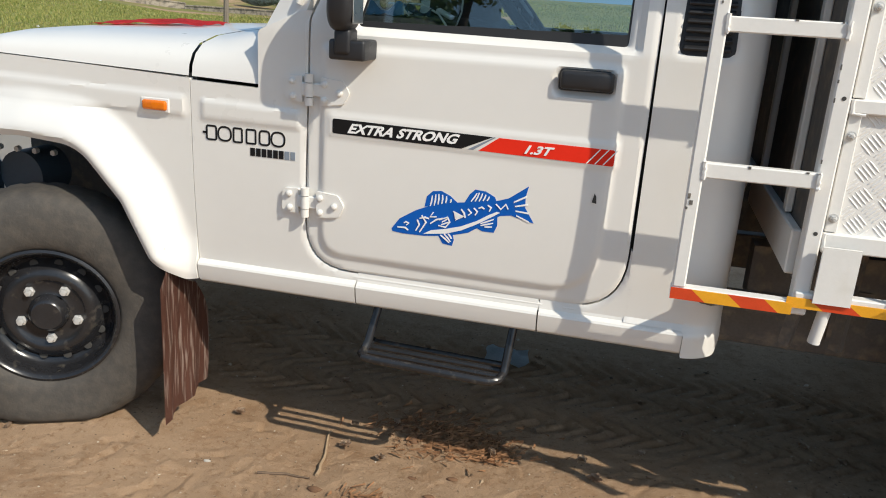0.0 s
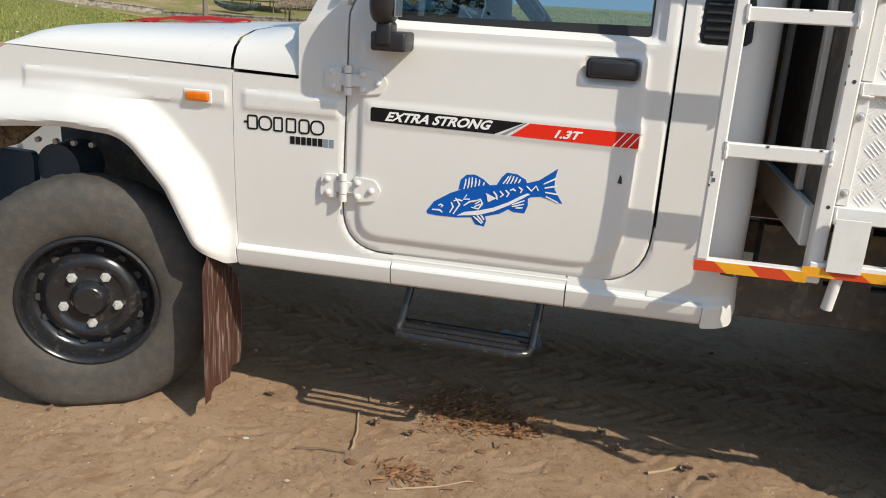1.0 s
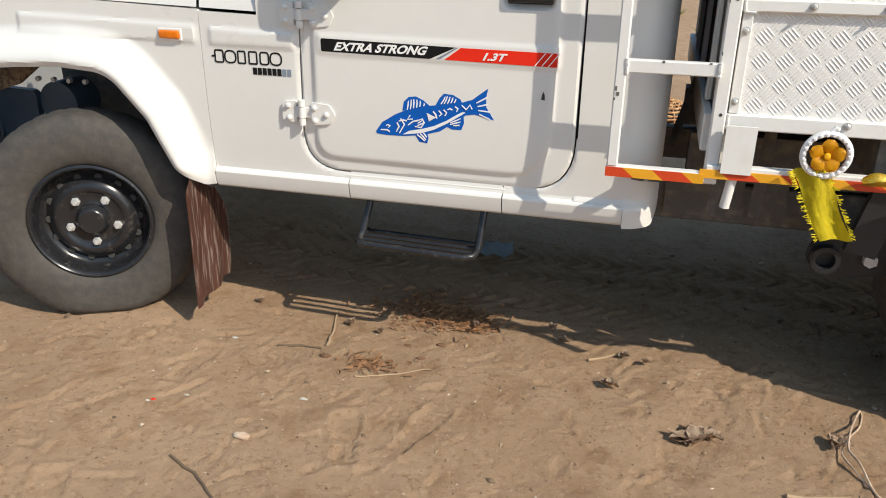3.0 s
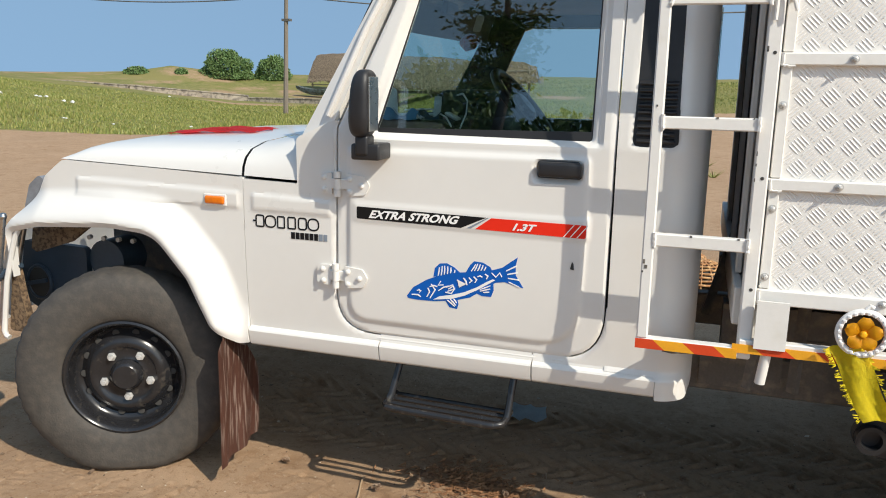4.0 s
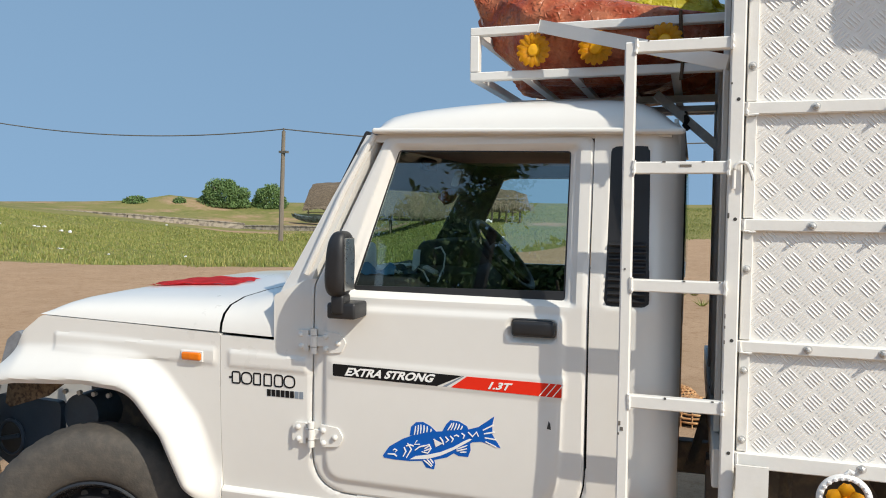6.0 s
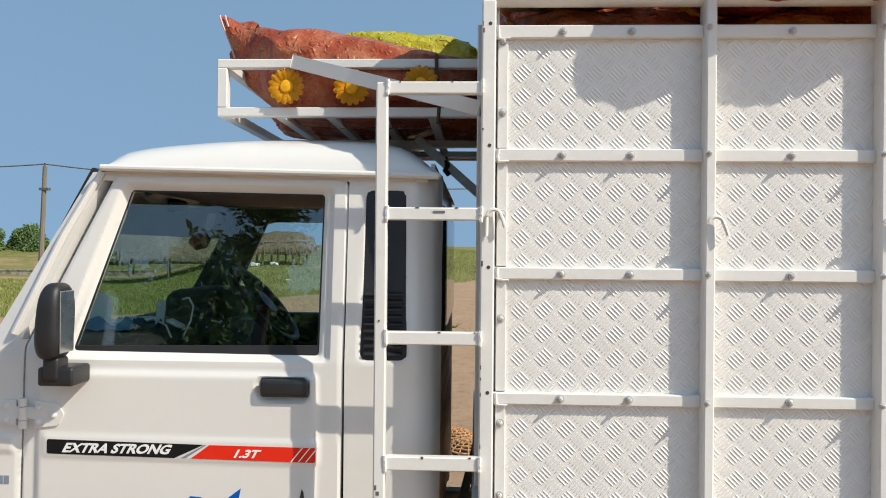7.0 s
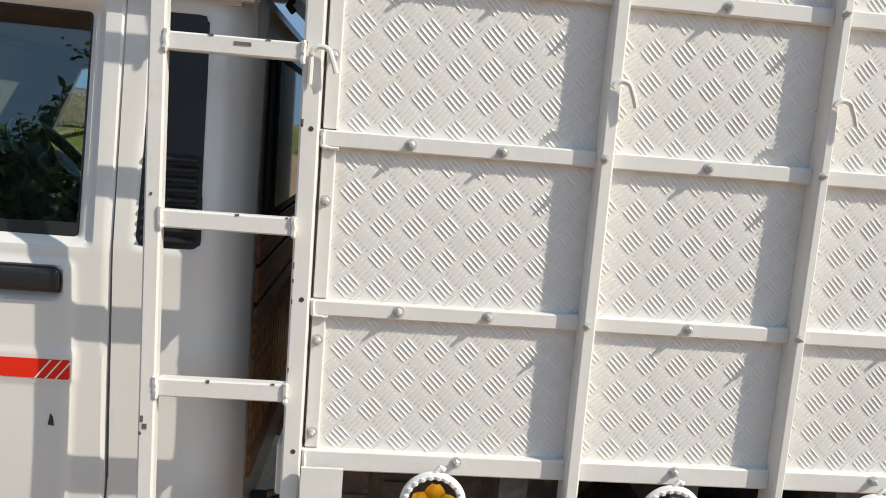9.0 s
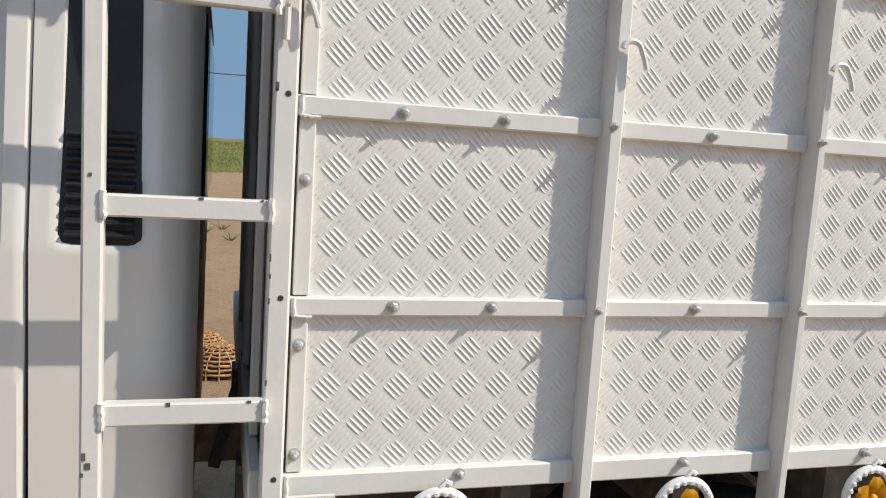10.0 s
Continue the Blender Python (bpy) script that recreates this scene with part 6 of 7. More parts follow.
me = bpy.data.meshes.new("fringe")
me.from_pydata(vs, [], fs)
me.materials.append(CLOTH_Y)
tagged(part("fringe", me, CLOTH_Y, flag), kind="stuff")
rows = []
for i in range(26):
    t = i / 25
    x = 0.78 + 0.42 * t
    zc = 0.792 + 0.072 * max(0, (t - 0.45) / 0.55) ** 1.2 + 0.006 * math.sin(t * 17)
    w = 0.012 + 0.030 * math.sin(math.pi * min(1, t * 0.9 + 0.12)) + 0.012 * math.sin(t * 23)
    rows.append([(x + 0.003 * math.sin(j * 2.2), BY - 0.052 + 0.010 * math.sin(j * 1.5 + t * 9), zc + w * (0.5 - j / 5)) for j in range(6)])
bm = loft(rows)
bmesh.ops.solidify(bm, geom=bm.faces[:], thickness=0.003)
lone("drape", bm, GOLD_CLOTH, "shiny gold cloth draped along the lower rail", "cloth", smooth=70)

# label and strings on the sacks
front = [yellow_sack.matrix_basis @ v.co for v in yellow_sack.data.vertices]
ly = min(p.y for p in front if abs(p.x - 0.605) < 0.045 and abs(p.z - 2.370) < 0.045)
tag = lone("sack_label", box(0.570, 0.640, ly - 0.003, ly + 0.001, 2.336, 2.404, bev=0.001), PAPER, "white printed label on the yellow sack", "label", smooth=0)
for k, (w, h, mt) in enumerate(((0.050, 0.018, DECAL_RED), (0.046, 0.005, DECAL_GREY), (0.050, 0.007, DECAL_BLUE))):
    part("print_bar", box(0.605 - w / 2, 0.605 + w / 2, ly - 0.0045, ly - 0.0028, 2.384 - k * 0.014 - h / 2, 2.384 - k * 0.014 + h / 2), mt, tag)
STRING = material("straw_string", (0.62, 0.50, 0.33), 0.8, vary=0.2)
for seed, p, q in ((1, (1.205, 1.80, 2.265), (1.290, 1.87, 2.275)), (2, (1.425, 1.82, 2.275), (1.465, 1.885, 2.205)), (3, (1.425, 1.82, 2.275), (1.435, 1.885, 2.16)), (4, (1.435, 1.76, 2.43), (1.425, 1.80, 2.28))):
    rnd = random.Random(seed)
    p, q = Vector(p), Vector(q)
    pts = [p.lerp(q, i / 8) + Vector((rnd.uniform(-1, 1), rnd.uniform(-0.4, 0.2), rnd.uniform(-1, 1))) * 0.008 for i in range(9)]
    lone("string", tube(bmesh.new(), pts, 0.0025, 5), STRING, "frayed straw-coloured tie string on a sack", "string")
pts = [(0.80, 1.880, 2.470), (0.84, 1.868, 2.452), (0.90, 1.86, 2.43), (0.95, 1.86, 2.41), (0.99, 1.865, 2.42)]
lone("sack_tie", tube(bmesh.new(), pts, lambda t: 0.011 * (1 - 0.7 * t), 8), material("orange_green_ribbon", (0.60, 0.30, 0.03), 0.5, vary=0.3, scale=20, second=(0.10, 0.35, 0.15)), "orange and green ribbon tie between two sacks", "ribbon")
lone("rope", tube(bmesh.new(), [(0.246, 2.279, 2.202), (0.249, 2.275, 2.145), (0.258, 2.279, 2.07), (0.252, 2.29, 1.99)], 0.006, 6), material("dark_rope", (0.09, 0.055, 0.03), 0.9), "dark rope tied round the carrier rail", "rope")
lone("rope", tube(bmesh.new(), [(0.262, 2.66, 1.93), (0.27, 2.64, 1.90), (0.262, 2.63, 1.885), (0.275, 2.64, 1.87)], 0.010, 6), DARK_GAP, "dark knotted rope under the carrier", "rope")

# ---- litter on the sand ----
STRAW = material("dry_straw", (0.38, 0.265, 0.16), 0.85, vary=0.2, scale=20)
TWIG = material("twig_brown", (0.15, 0.10, 0.065), 0.9, vary=0.3, scale=30)
LEAF = material("dry_leaf", (0.46, 0.32, 0.22), 0.85, vary=0.3, scale=20, second=(0.58, 0.45, 0.33))


def on_sand(pts, r, lift=0.0):
    return [(x, y, floor_at(x, y) + r + lift) for x, y in pts]


def stick(pts, r, mat, label, seed, name="twig"):
    rnd = random.Random(seed)
    fine = []
    for a, b in zip(pts, pts[1:]):
        k = max(2, int(math.dist(a, b) / 0.03))
        fine += [(a[0] + (b[0] - a[0]) * i / k + rnd.gauss(0, 0.003), a[1] + (b[1] - a[1]) * i / k + rnd.gauss(0, 0.003)) for i in range(k)]
    fine.append(pts[-1])
    return lone(name, tube(bmesh.new(), on_sand(fine, r), lambda t: r * (1 - 0.45 * t), 6), mat, label, name)


stick([(-0.672, 1.832), (-0.425, 1.945)], 0.0042, STRAW, "pale dry straw stalk lying on sand", 1, "straw")
stick([(0.69, 1.585), (0.93, 1.631)], 0.007, STRAW, "flat pale straw strip on sand", 2, "straw")
stick([(-1.04, 1.284), (-0.937, 1.242), (-0.80, 1.14), (-0.665, 1.071), (-0.50, 0.99), (-0.377, 0.92)], 0.0045, TWIG, "long thin dark twig lying on sand", 3)
stick([(-1.226, 0.942), (-1.05, 0.915), (-0.883, 0.918)], 0.003, TWIG, "thin curved grass stem on sand", 4)
stick([(-0.842, 2.012), (-0.87, 2.13), (-0.898, 2.256)], 0.006, STRAW, "short straw stalk in the step's shade", 5, "straw")
stick([(0.261, 1.399), (0.316, 1.349)], 0.005, TWIG, "short dark twig on sand", 6)
stick([(-1.861, 1.867), (-1.87, 1.95)], 0.007, TWIG, "short dark twig by the front wheel", 7)
stick([(0.10, 2.16), (0.24, 2.26)], 0.006, STRAW, "broken straw by the truck's shade", 8, "straw")
stick([(-1.02, 1.96), (-0.94, 1.985), (-0.86, 1.99)], 0.005, TWIG, "dark twig on sand", 9)
pts = []
for i in range(26):
    t = i / 25
    pts.append((0.99 - 0.10 * math.sin(t * 2.2) + 0.14 * max(0, t - 0.55), 2.10 - 0.50 * t, -0.06 + 0.012 + 0.04 * math.sin(t * math.pi) + 0.008 * math.sin(t * 20)))
vine = thing("dry_vine", (0.95, 1.85, -0.06), "dry brown vine stems bent over the sand", "dry vine")
part("stem", tube(bmesh.new(), pts, 0.0035, 6), LEAF, vine)
part("stem", tube(bmesh.new(), [(x + 0.02 * math.sin(i * 0.3), y, z * 0.6 - 0.02) for i, (x, y, z) in enumerate(pts)], 0.003, 6), LEAF, vine)


def crumpled(x, y, r, seed, label, mat=LEAF):
    rnd = random.Random(seed)
    bm = bmesh.new()
    z = floor_at(x, y)
    for k in range(9):
        a = rnd.uniform(0, 6.28)
        rows = []
        L, W = r * rnd.uniform(0.7, 1.3), r * rnd.uniform(0.2, 0.4)
        for i in range(6):
            t = i / 5
            rows.append([(x + math.cos(a) * L * (t - 0.3) - math.sin(a) * W * j * math.sin(math.pi * (0.1 + 0.85 * t)), y + math.sin(a) * L * (t - 0.3) + math.cos(a) * W * j * math.sin(math.pi * (0.1 + 0.85 * t)), z + 0.008 + r * 0.22 * math.sin(t * 2.6 + k) ** 2 + 0.012 * abs(j) + 0.004 * rnd.random()) for j in (-1, -0.4, 0.4, 1)])
        loft(rows, bm)
    bmesh.ops.solidify(bm, geom=bm.faces[:], thickness=0.0015)
    return lone("dry_leaf", bm, mat, label, "leaf", smooth=60)


crumpled(0.454, 1.776, 0.085, 1, "crumpled dry leaves heaped on sand")
crumpled(0.50, 1.80, 0.05, 2, "curled brown dry leaf on sand")
crumpled(0.185, 2.009, 0.04, 3, "small curled dry leaf on sand")
crumpled(0.871, 1.856, 0.05, 4, "dry leaf clump beside the vine")
rnd = random.Random(21)
for k in range(26):
    x, y = rnd.uniform(-1.3, 1.3), rnd.uniform(2.15, 3.1)
    crumpled(x, y, rnd.uniform(0.015, 0.03), 100 + k, "small dry leaf lying under the truck")
MESS = material("damp_dung", (0.17, 0.088, 0.045), 0.9, vary=0.4, scale=20, bump=0.6, bump_scale=60)
for k in range(22):
    a, q = rnd.uniform(0, 6.28), rnd.random() ** 0.5
    x, y, r = -0.55 + 0.20 * q * math.cos(a), 2.42 + 0.16 * q * math.sin(a), rnd.uniform(0.006, 0.015)
    bm = bmesh.new()
    bmesh.ops.create_icosphere(bm, subdivisions=2, radius=r)
    for v in bm.verts:
        v.co = v.co * (1 + 0.5 * noise.noise(v.co * 60 + Vector((k, 0, 0))))
        v.co = Vector((x + v.co.x * 1.4, y + v.co.y, floor_at(x, y) + v.co.z * 0.7 + r * 0.3))
    lone("clod", bm, MESS, "dark damp clod on the sand", "clod", "clods under the truck", smooth=60)
# trodden dung fibres, scraps and stones by the edge of the shade
vs, fs = [], []
for k in range(900):
    if k < 700:
        x, y = rnd.gauss(-0.52, 0.13), rnd.gauss(2.36, 0.07)
    else:
        x, y = rnd.gauss(-0.38 if k % 2 else -0.66, 0.05), rnd.gauss(2.30 if k % 2 else 1.92, 0.03)
    a, L, w = rnd.gauss(0.2, 0.7), rnd.uniform(0.012, 0.045), rnd.uniform(0.0012, 0.003)
    z, n = floor_at(x, y) + rnd.uniform(0.002, 0.012), len(vs)
    dx, dy = math.cos(a), math.sin(a)
    vs += [(x - dy * w, y + dx * w, z), (x + dy * w, y - dx * w, z), (x + dx * L + dy * w, y + dy * L - dx * w, z + rnd.uniform(-0.004, 0.010)), (x + dx * L - dy * w, y + dy * L + dx * w, z + rnd.uniform(-0.004, 0.010))]
    fs.append((n, n + 1, n + 2, n + 3))
me = bpy.data.meshes.new("dung_fibres")
me.from_pydata(vs, [], fs)
me.materials.append(material("red_brown_fibre", (0.27, 0.135, 0.062), 0.9, vary=0.5, scale=40))
tagged(new("dung_fibres", me), "reddish brown trodden fibres on the sand", "fibres", kind="stuff")
SCRAP = material("pale_scrap", (0.52, 0.48, 0.42), 0.7, vary=0.2, scale=40)
for x, y, r, mt, what in ((-1.249, 1.519, 0.007, DECAL_RED, "tiny red plastic scrap on sand"), (-1.262, 1.505, 0.006, SCRAP, "tiny white scrap on sand"), (-1.193, 1.955, 0.008, SCRAP, "small pale scrap on sand"), (-0.787, 1.670, 0.010, SCRAP, "small white plastic scrap on sand"), (-1.161, 1.576, 0.006, SCRAP, "tiny pale shell on sand"), (-0.484, 2.016, 0.011, MESS, "small dark clod on sand"), (-0.56, 2.10, 0.009, MESS, "small dark clod on sand"), (-0.44, 2.13, 0.012, MESS, "small dark clod on sand"), (-0.884, 1.428, 0.020, LEAF, "flat pale pebble on sand"), (-0.821, 1.938, 0.016, MESS, "dark clod at the foot of a straw")):
    bm = bmesh.new()
    bmesh.ops.create_icosphere(bm, subdivisions=2, radius=r)
    for v in bm.verts:
        v.co = v.co * (1 + 0.45 * noise.noise(v.co * (1.2 / r) + Vector((x * 9, y * 7, 0))))
        v.co = Vector((x + v.co.x * 1.5, y + v.co.y * 0.8, floor_at(x, y) + v.co.z * 0.45 + r * 0.2))
    lone("scrap" if mt in (SCRAP, DECAL_RED) else "clod", bm, mt, what, "litter", smooth=50)
# blue scrap of cloth under the truck
rows = [[(-0.52 + 0.026 * i + 0.010 * math.sin(j), 2.97 + 0.032 * j, floor_at(-0.44, 3.05) + 0.012 + 0.022 * abs(math.sin(i * 1.1 + j * 0.7))) for j in range(6)] for i in range(8)]
bm = loft(rows)
bmesh.ops.solidify(bm, geom=bm.faces[:], thickness=0.003)
lone("rag", bm, material("blue_rag", (0.60, 0.66, 0.68), 0.85, vary=0.2, scale=12), "pale blue crumpled rag on the sand under the truck", "rag", smooth=60)
# small crumbs, pebbles and chaff
vs, fs = [], []
for k in range(5200):
    x, y = rnd.uniform(-2.6, 2.0), rnd.uniform(0.5, 3.3)
    r = rnd.uniform(0.0014, 0.0042) * (2.4 if rnd.random() < 0.05 else 1)
    z = floor_at(x, y) + r * 0.3
    n = len(vs)
    a = rnd.uniform(0, 6.28)
    lx, ly = r * rnd.uniform(0.8, 2.2), r
    for ux, uy, uz in ((1, 0, 0), (0, 1, 0), (-1, 0, 0), (0, -1, 0), (0, 0, 1), (0, 0, -1)):
        vs.append((x + (ux * lx * math.cos(a) - uy * ly * math.sin(a)), y + (ux * lx * math.sin(a) + uy * ly * math.cos(a)), z + uz * r * 0.7))
    fs += [(n, n + 1, n + 4), (n + 1, n + 2, n + 4), (n + 2, n + 3, n + 4), (n + 3, n, n + 4)]
me = bpy.data.meshes.new("sand_crumbs")
me.from_pydata(vs, [], fs)


def crumb_material():
    m = material("crumb_mixed", (0.30, 0.21, 0.135), 0.9, vary=0.2)
    n, l = m.node_tree.nodes, m.node_tree.links
    g, r, mx = n.new("ShaderNodeNewGeometry"), n.new("ShaderNodeValToRGB"), None
    l.new(g.outputs["Random Per Island"], r.inputs["Fac"])
    e = r.color_ramp.elements
    e[0].color, e[1].color = (0.10, 0.065, 0.04, 1), (0.60, 0.52, 0.42, 1)
    e.new(0.55).color = (0.27, 0.18, 0.11, 1)
    e.new(0.85).color = (0.38, 0.28, 0.18, 1)
    l.new(r.outputs["Color"], n["Principled BSDF"].inputs["Base Color"])
    return m


me.materials.append(crumb_material())
tagged(new("sand_crumbs", me), "small pebbles, chaff and crumbs strewn on the sand", "gravel", kind="stuff")

part("door_scuff", flat([(-0.106, 0.920), (-0.094, 0.918), (-0.096, 0.936), (-0.101, 0.944)], FY - 0.001, FY + 0.002), DARK_GAP, door, "small dark scuff")

# ---- distance ----
def land_at(x, y):
    return floor_at(x, y)


CONCRETE = material("weathered_concrete", (0.40, 0.34, 0.27), 0.9, vary=0.25, scale=1.5, second=(0.20, 0.17, 0.14), bump=0.4, bump_scale=8)
THATCH = material("grey_thatch", (0.36, 0.28, 0.20), 0.95, vary=0.4, scale=2.5, stretch=(3, 3, 0.6), second=(0.19, 0.145, 0.10), bump=0.8, bump_scale=14)
POLE_WOOD = material("pole_grey", (0.20, 0.165, 0.13), 0.9, vary=0.25, scale=2, stretch=(4, 4, 0.5))


def utility_pole(x, y, top, lean=0.0):
    z = land_at(x, y)
    po = thing("utility_pole", (x, y, z), "weathered concrete power pole standing in grass", "pole", "power poles")
    part("shaft", rod(bmesh.new(), (x, y, z - 0.3), (x + lean, y, top), 0.15, 8, 0.11), POLE_WOOD, po)
    part("cap_bracket", box(x + lean - 0.25, x + lean + 0.25, y - 0.14, y + 0.14, top - 1.25, top - 1.12), DARK_METAL, po)
    part("insulator", rod(bmesh.new(), (x + lean, y, top), (x + lean, y, top + 0.18), 0.05, 8), DARK_METAL, po)
    return Vector((x + lean, y, top + 0.12))


t1 = utility_pole(-22.37, 39.8, 5.80, 0.22)
t2 = utility_pole(-46.4, 37.6, 7.45, -0.25)
t3 = Vector((8.0, 44.0, 5.4))
t0 = Vector((-80.0, 34.0, 9.0))


def wire(a, b, sag):
    pts = [a.lerp(b, i / 24) - Vector((0, 0, sag * 4 * (i / 24) * (1 - i / 24))) for i in range(25)]
    lone("overhead_wire", tube(bmesh.new(), pts, 0.035, 5), DARK_METAL, "dark power line sagging between poles", "wire", "power lines")


wire(t2, t1, 0.95)
wire(t1, t3, 0.7)
wire(t0, t2, 1.0)

# low wall along the grass
wall = thing("boundary_wall", (-56, 75, -0.65), "low weathered concrete wall beyond the grass", "wall", kind="structure")
for wa, wb, za, zb, pieces, h in (((-38.5, 61.7), (-47.9, 57.7), -0.66, 0.12, 5, 0.50), ((-47.95, 57.65), (-53.2, 55.7), 0.13, 0.42, 3, 0.48), ((-53.25, 55.65), (-59.0, 53.2), 0.43, 0.72, 3, 0.46), ((-38.2, 61.5), (-25.0, 61.0), -0.70, -0.62, 7, 0.36)):
    wa, wb = Vector((*wa, za)), Vector((*wb, zb))
    for k in range(pieces):
        p, q = wa.lerp(wb, k / pieces), wa.lerp(wb, (k + 0.97) / pieces)
        part("wall_length", bar(bmesh.new(), p + Vector((0, 0, h / 2 - 0.6)), q + Vector((0, 0, h / 2 - 0.6)), 0.35, h + 1.2, bev=0.03), CONCRETE, wall)
        part("wall_coping", bar(bmesh.new(), p + Vector((0, 0, h + 0.04)), q + Vector((0, 0, h + 0.04)), 0.45, 0.08), CONCRETE, wall)

# thatched shelter with a boat before it
def shelter(c, w, d, eave, ridge, label, seed, turn=0.0):
    rnd = random.Random(seed)
    x0, y0 = c
    z = land_at(*c)
    hut = thing("thatched_hut", (x0, y0, z), label, "hut")
    R = Matrix.Translation((x0, y0, 0)) @ Matrix.Rotation(turn, 4, "Z")
    P = lambda u, v, h: R @ Vector((u, v, h))
    for u in (-w / 2, -w / 6, w / 6, w / 2):
        for v in (-d / 2, d / 2):
            part("post", rod(bmesh.new(), P(u, v, z - 0.2), P(u + rnd.uniform(-0.08, 0.08), v, eave + 0.1), 0.06, 7), POLE_WOOD, hut)
    for h in (eave, z + (eave - z) * 0.5):
        for v in (-d / 2, d / 2):
            part("rail", rod(bmesh.new(), P(-w / 2 - 0.2, v, h), P(w / 2 + 0.2, v, h + rnd.uniform(-0.1, 0.1)), 0.045, 6), POLE_WOOD, hut)
    rows = []
    for i in range(17):
        t = i / 16
        u = -w / 2 - 0.5 + (w + 1.0) * t
        row = []
        for s in np.linspace(-1, 1, 13):
            hgt = ridge - (ridge - eave + 0.3) * abs(s) ** 1.35 - 0.25 * (abs(2 * t - 1)) ** 3 + 0.14 * noise.noise((u * 1.7, s * 4, seed)) - (0.22 * rnd.random() if abs(s) > 0.95 else 0)
            row.append(P(u + 0.12 * noise.noise((s * 5, u, 2)), s * (d / 2 + 0.45), hgt))
        rows.append(row)
    bm = loft(rows)
    bmesh.ops.solidify(bm, geom=bm.faces[:], thickness=0.16)
    roof = part("thatch_roof", bm, THATCH, hut, "ragged grey palm thatch")
    vs, fs = [], []
    for k in range(420):
        u, s = rnd.uniform(-w / 2 - 0.6, w / 2 + 0.6), rnd.choice((-1, 1))
        p = P(u, s * (d / 2 + 0.48), eave - 0.3 + rnd.uniform(-0.05, 0.15))
        n = len(vs)
        L = rnd.uniform(0.15, 0.55)
        vs += [tuple(p), tuple(p + Vector((0.05, 0, 0))), tuple(p + Vector((0.03 + rnd.uniform(-0.1, 0.1), rnd.uniform(-0.1, 0.1), -L)))]
        fs.append((n, n + 1, n + 2))
    me = bpy.data.meshes.new("thatch_fringe")
    me.from_pydata(vs, [], fs)
    me.materials.append(THATCH)
    tagged(part("thatch_fringe", me, THATCH, roof), kind="stuff")
    return hut


shelter((-35.6, 77.0), 6.6, 4.0, 1.65, 4.1, "open palm-thatched shelter behind the sand wall", 3)
shelter((-17.8, 48.5), 6.6, 4.0, 1.30, 2.95, "long low thatched hut standing in the grass", 8, turn=0.36)
shelter((-10.3, 42.5), 2.4, 2.4, 1.95, 2.55, "timber hut with a ragged thatch roof in the grass", 5, turn=0.4)
rows = []
for i in range(19):
    t = i / 18
    x = -38.6 + 4.6 * t
    hw = 0.75 * math.sin(math.pi * (0.06 + 0.9 * t)) ** 0.6
    rise = 0.35 * abs(2 * t - 1) ** 2.2
    rows.append([(x, 71.0 - hw * math.cos(a), 0.42 + rise - 0.62 * math.sin(a) * (0.6 + 0.4 * math.sin(math.pi * t))) for a in np.linspace(0, math.pi, 9)])
bm = loft(rows)
bmesh.ops.solidify(bm, geom=bm.faces[:], thickness=0.06)
boat = lone("boat", bm, material("boat_grey_green", (0.22, 0.27, 0.26), 0.6, vary=0.2, scale=2, second=(0.12, 0.13, 0.12)), "grey wooden fishing boat drawn up on land", "boat", smooth=50)

# grass, bushes
def leaf_material(name, a, b):
    m = material(name, a, 0.6, vary=0.3, scale=1.0)
    n, l = m.node_tree.nodes, m.node_tree.links
    g, r = n.new("ShaderNodeNewGeometry"), n.new("ShaderNodeValToRGB")
    l.new(g.outputs["Random Per Island"], r.inputs["Fac"])
    r.color_ramp.elements[0].color, r.color_ramp.elements[1].color = (*a, 1), (*b, 1)
    l.new(r.outputs["Color"], n["Principled BSDF"].inputs["Base Color"])
    return m


GRASS = leaf_material("grass_blades", (0.115, 0.165, 0.026), (0.32, 0.290, 0.085))
BUSH = leaf_material("bush_leaves", (0.065, 0.130, 0.034), (0.16, 0.235, 0.075))

rs = np.random.RandomState(12)
N = 175000
az = np.radians(np.concatenate([rs.uniform(-62, -18, int(N * 0.62)), rs.uniform(-20, 14, N - int(N * 0.62))]))
dd = 17 + 47 * rs.uniform(0, 1, N) ** 0.95
px, py = dd * np.sin(az), dd * np.cos(az)
cov = grass_cover(px, py)
keep = cov > rs.uniform(0.25, 1.0, N)
px, py, dd = px[keep], py[keep], dd[keep]
pz = ground_z(px, py)
tall = np.array([0.5 + 0.8 * max(0, noise.noise((x * 0.3, y * 0.3, 7)) + 0.25) for x, y in zip(px, py)])
hh = rs.uniform(0.06, 0.17, len(px)) * tall * np.where(az[keep] > radians(-20), 0.7, 1.0)
ww = 0.006 + 0.0006 * dd
an = rs.uniform(0, 6.28, len(px))
lx, ly = rs.uniform(-0.5, 0.5, len(px)) * hh, rs.uniform(-0.5, 0.5, len(px)) * hh
V = np.stack([np.stack([px - ww * np.cos(an), py - ww * np.sin(an), pz - 0.02], -1), np.stack([px + ww * np.cos(an), py + ww * np.sin(an), pz - 0.02], -1), np.stack([px + lx, py + ly, pz + hh], -1)], 1).reshape(-1, 3)
me = bpy.data.meshes.new("grass")
me.from_pydata(V.tolist(), [], np.arange(len(V)).reshape(-1, 3).tolist())
me.materials.append(GRASS)
tagged(new("grass", me), "rough green and yellowing grass growing on the sand", "grass", kind="stuff")


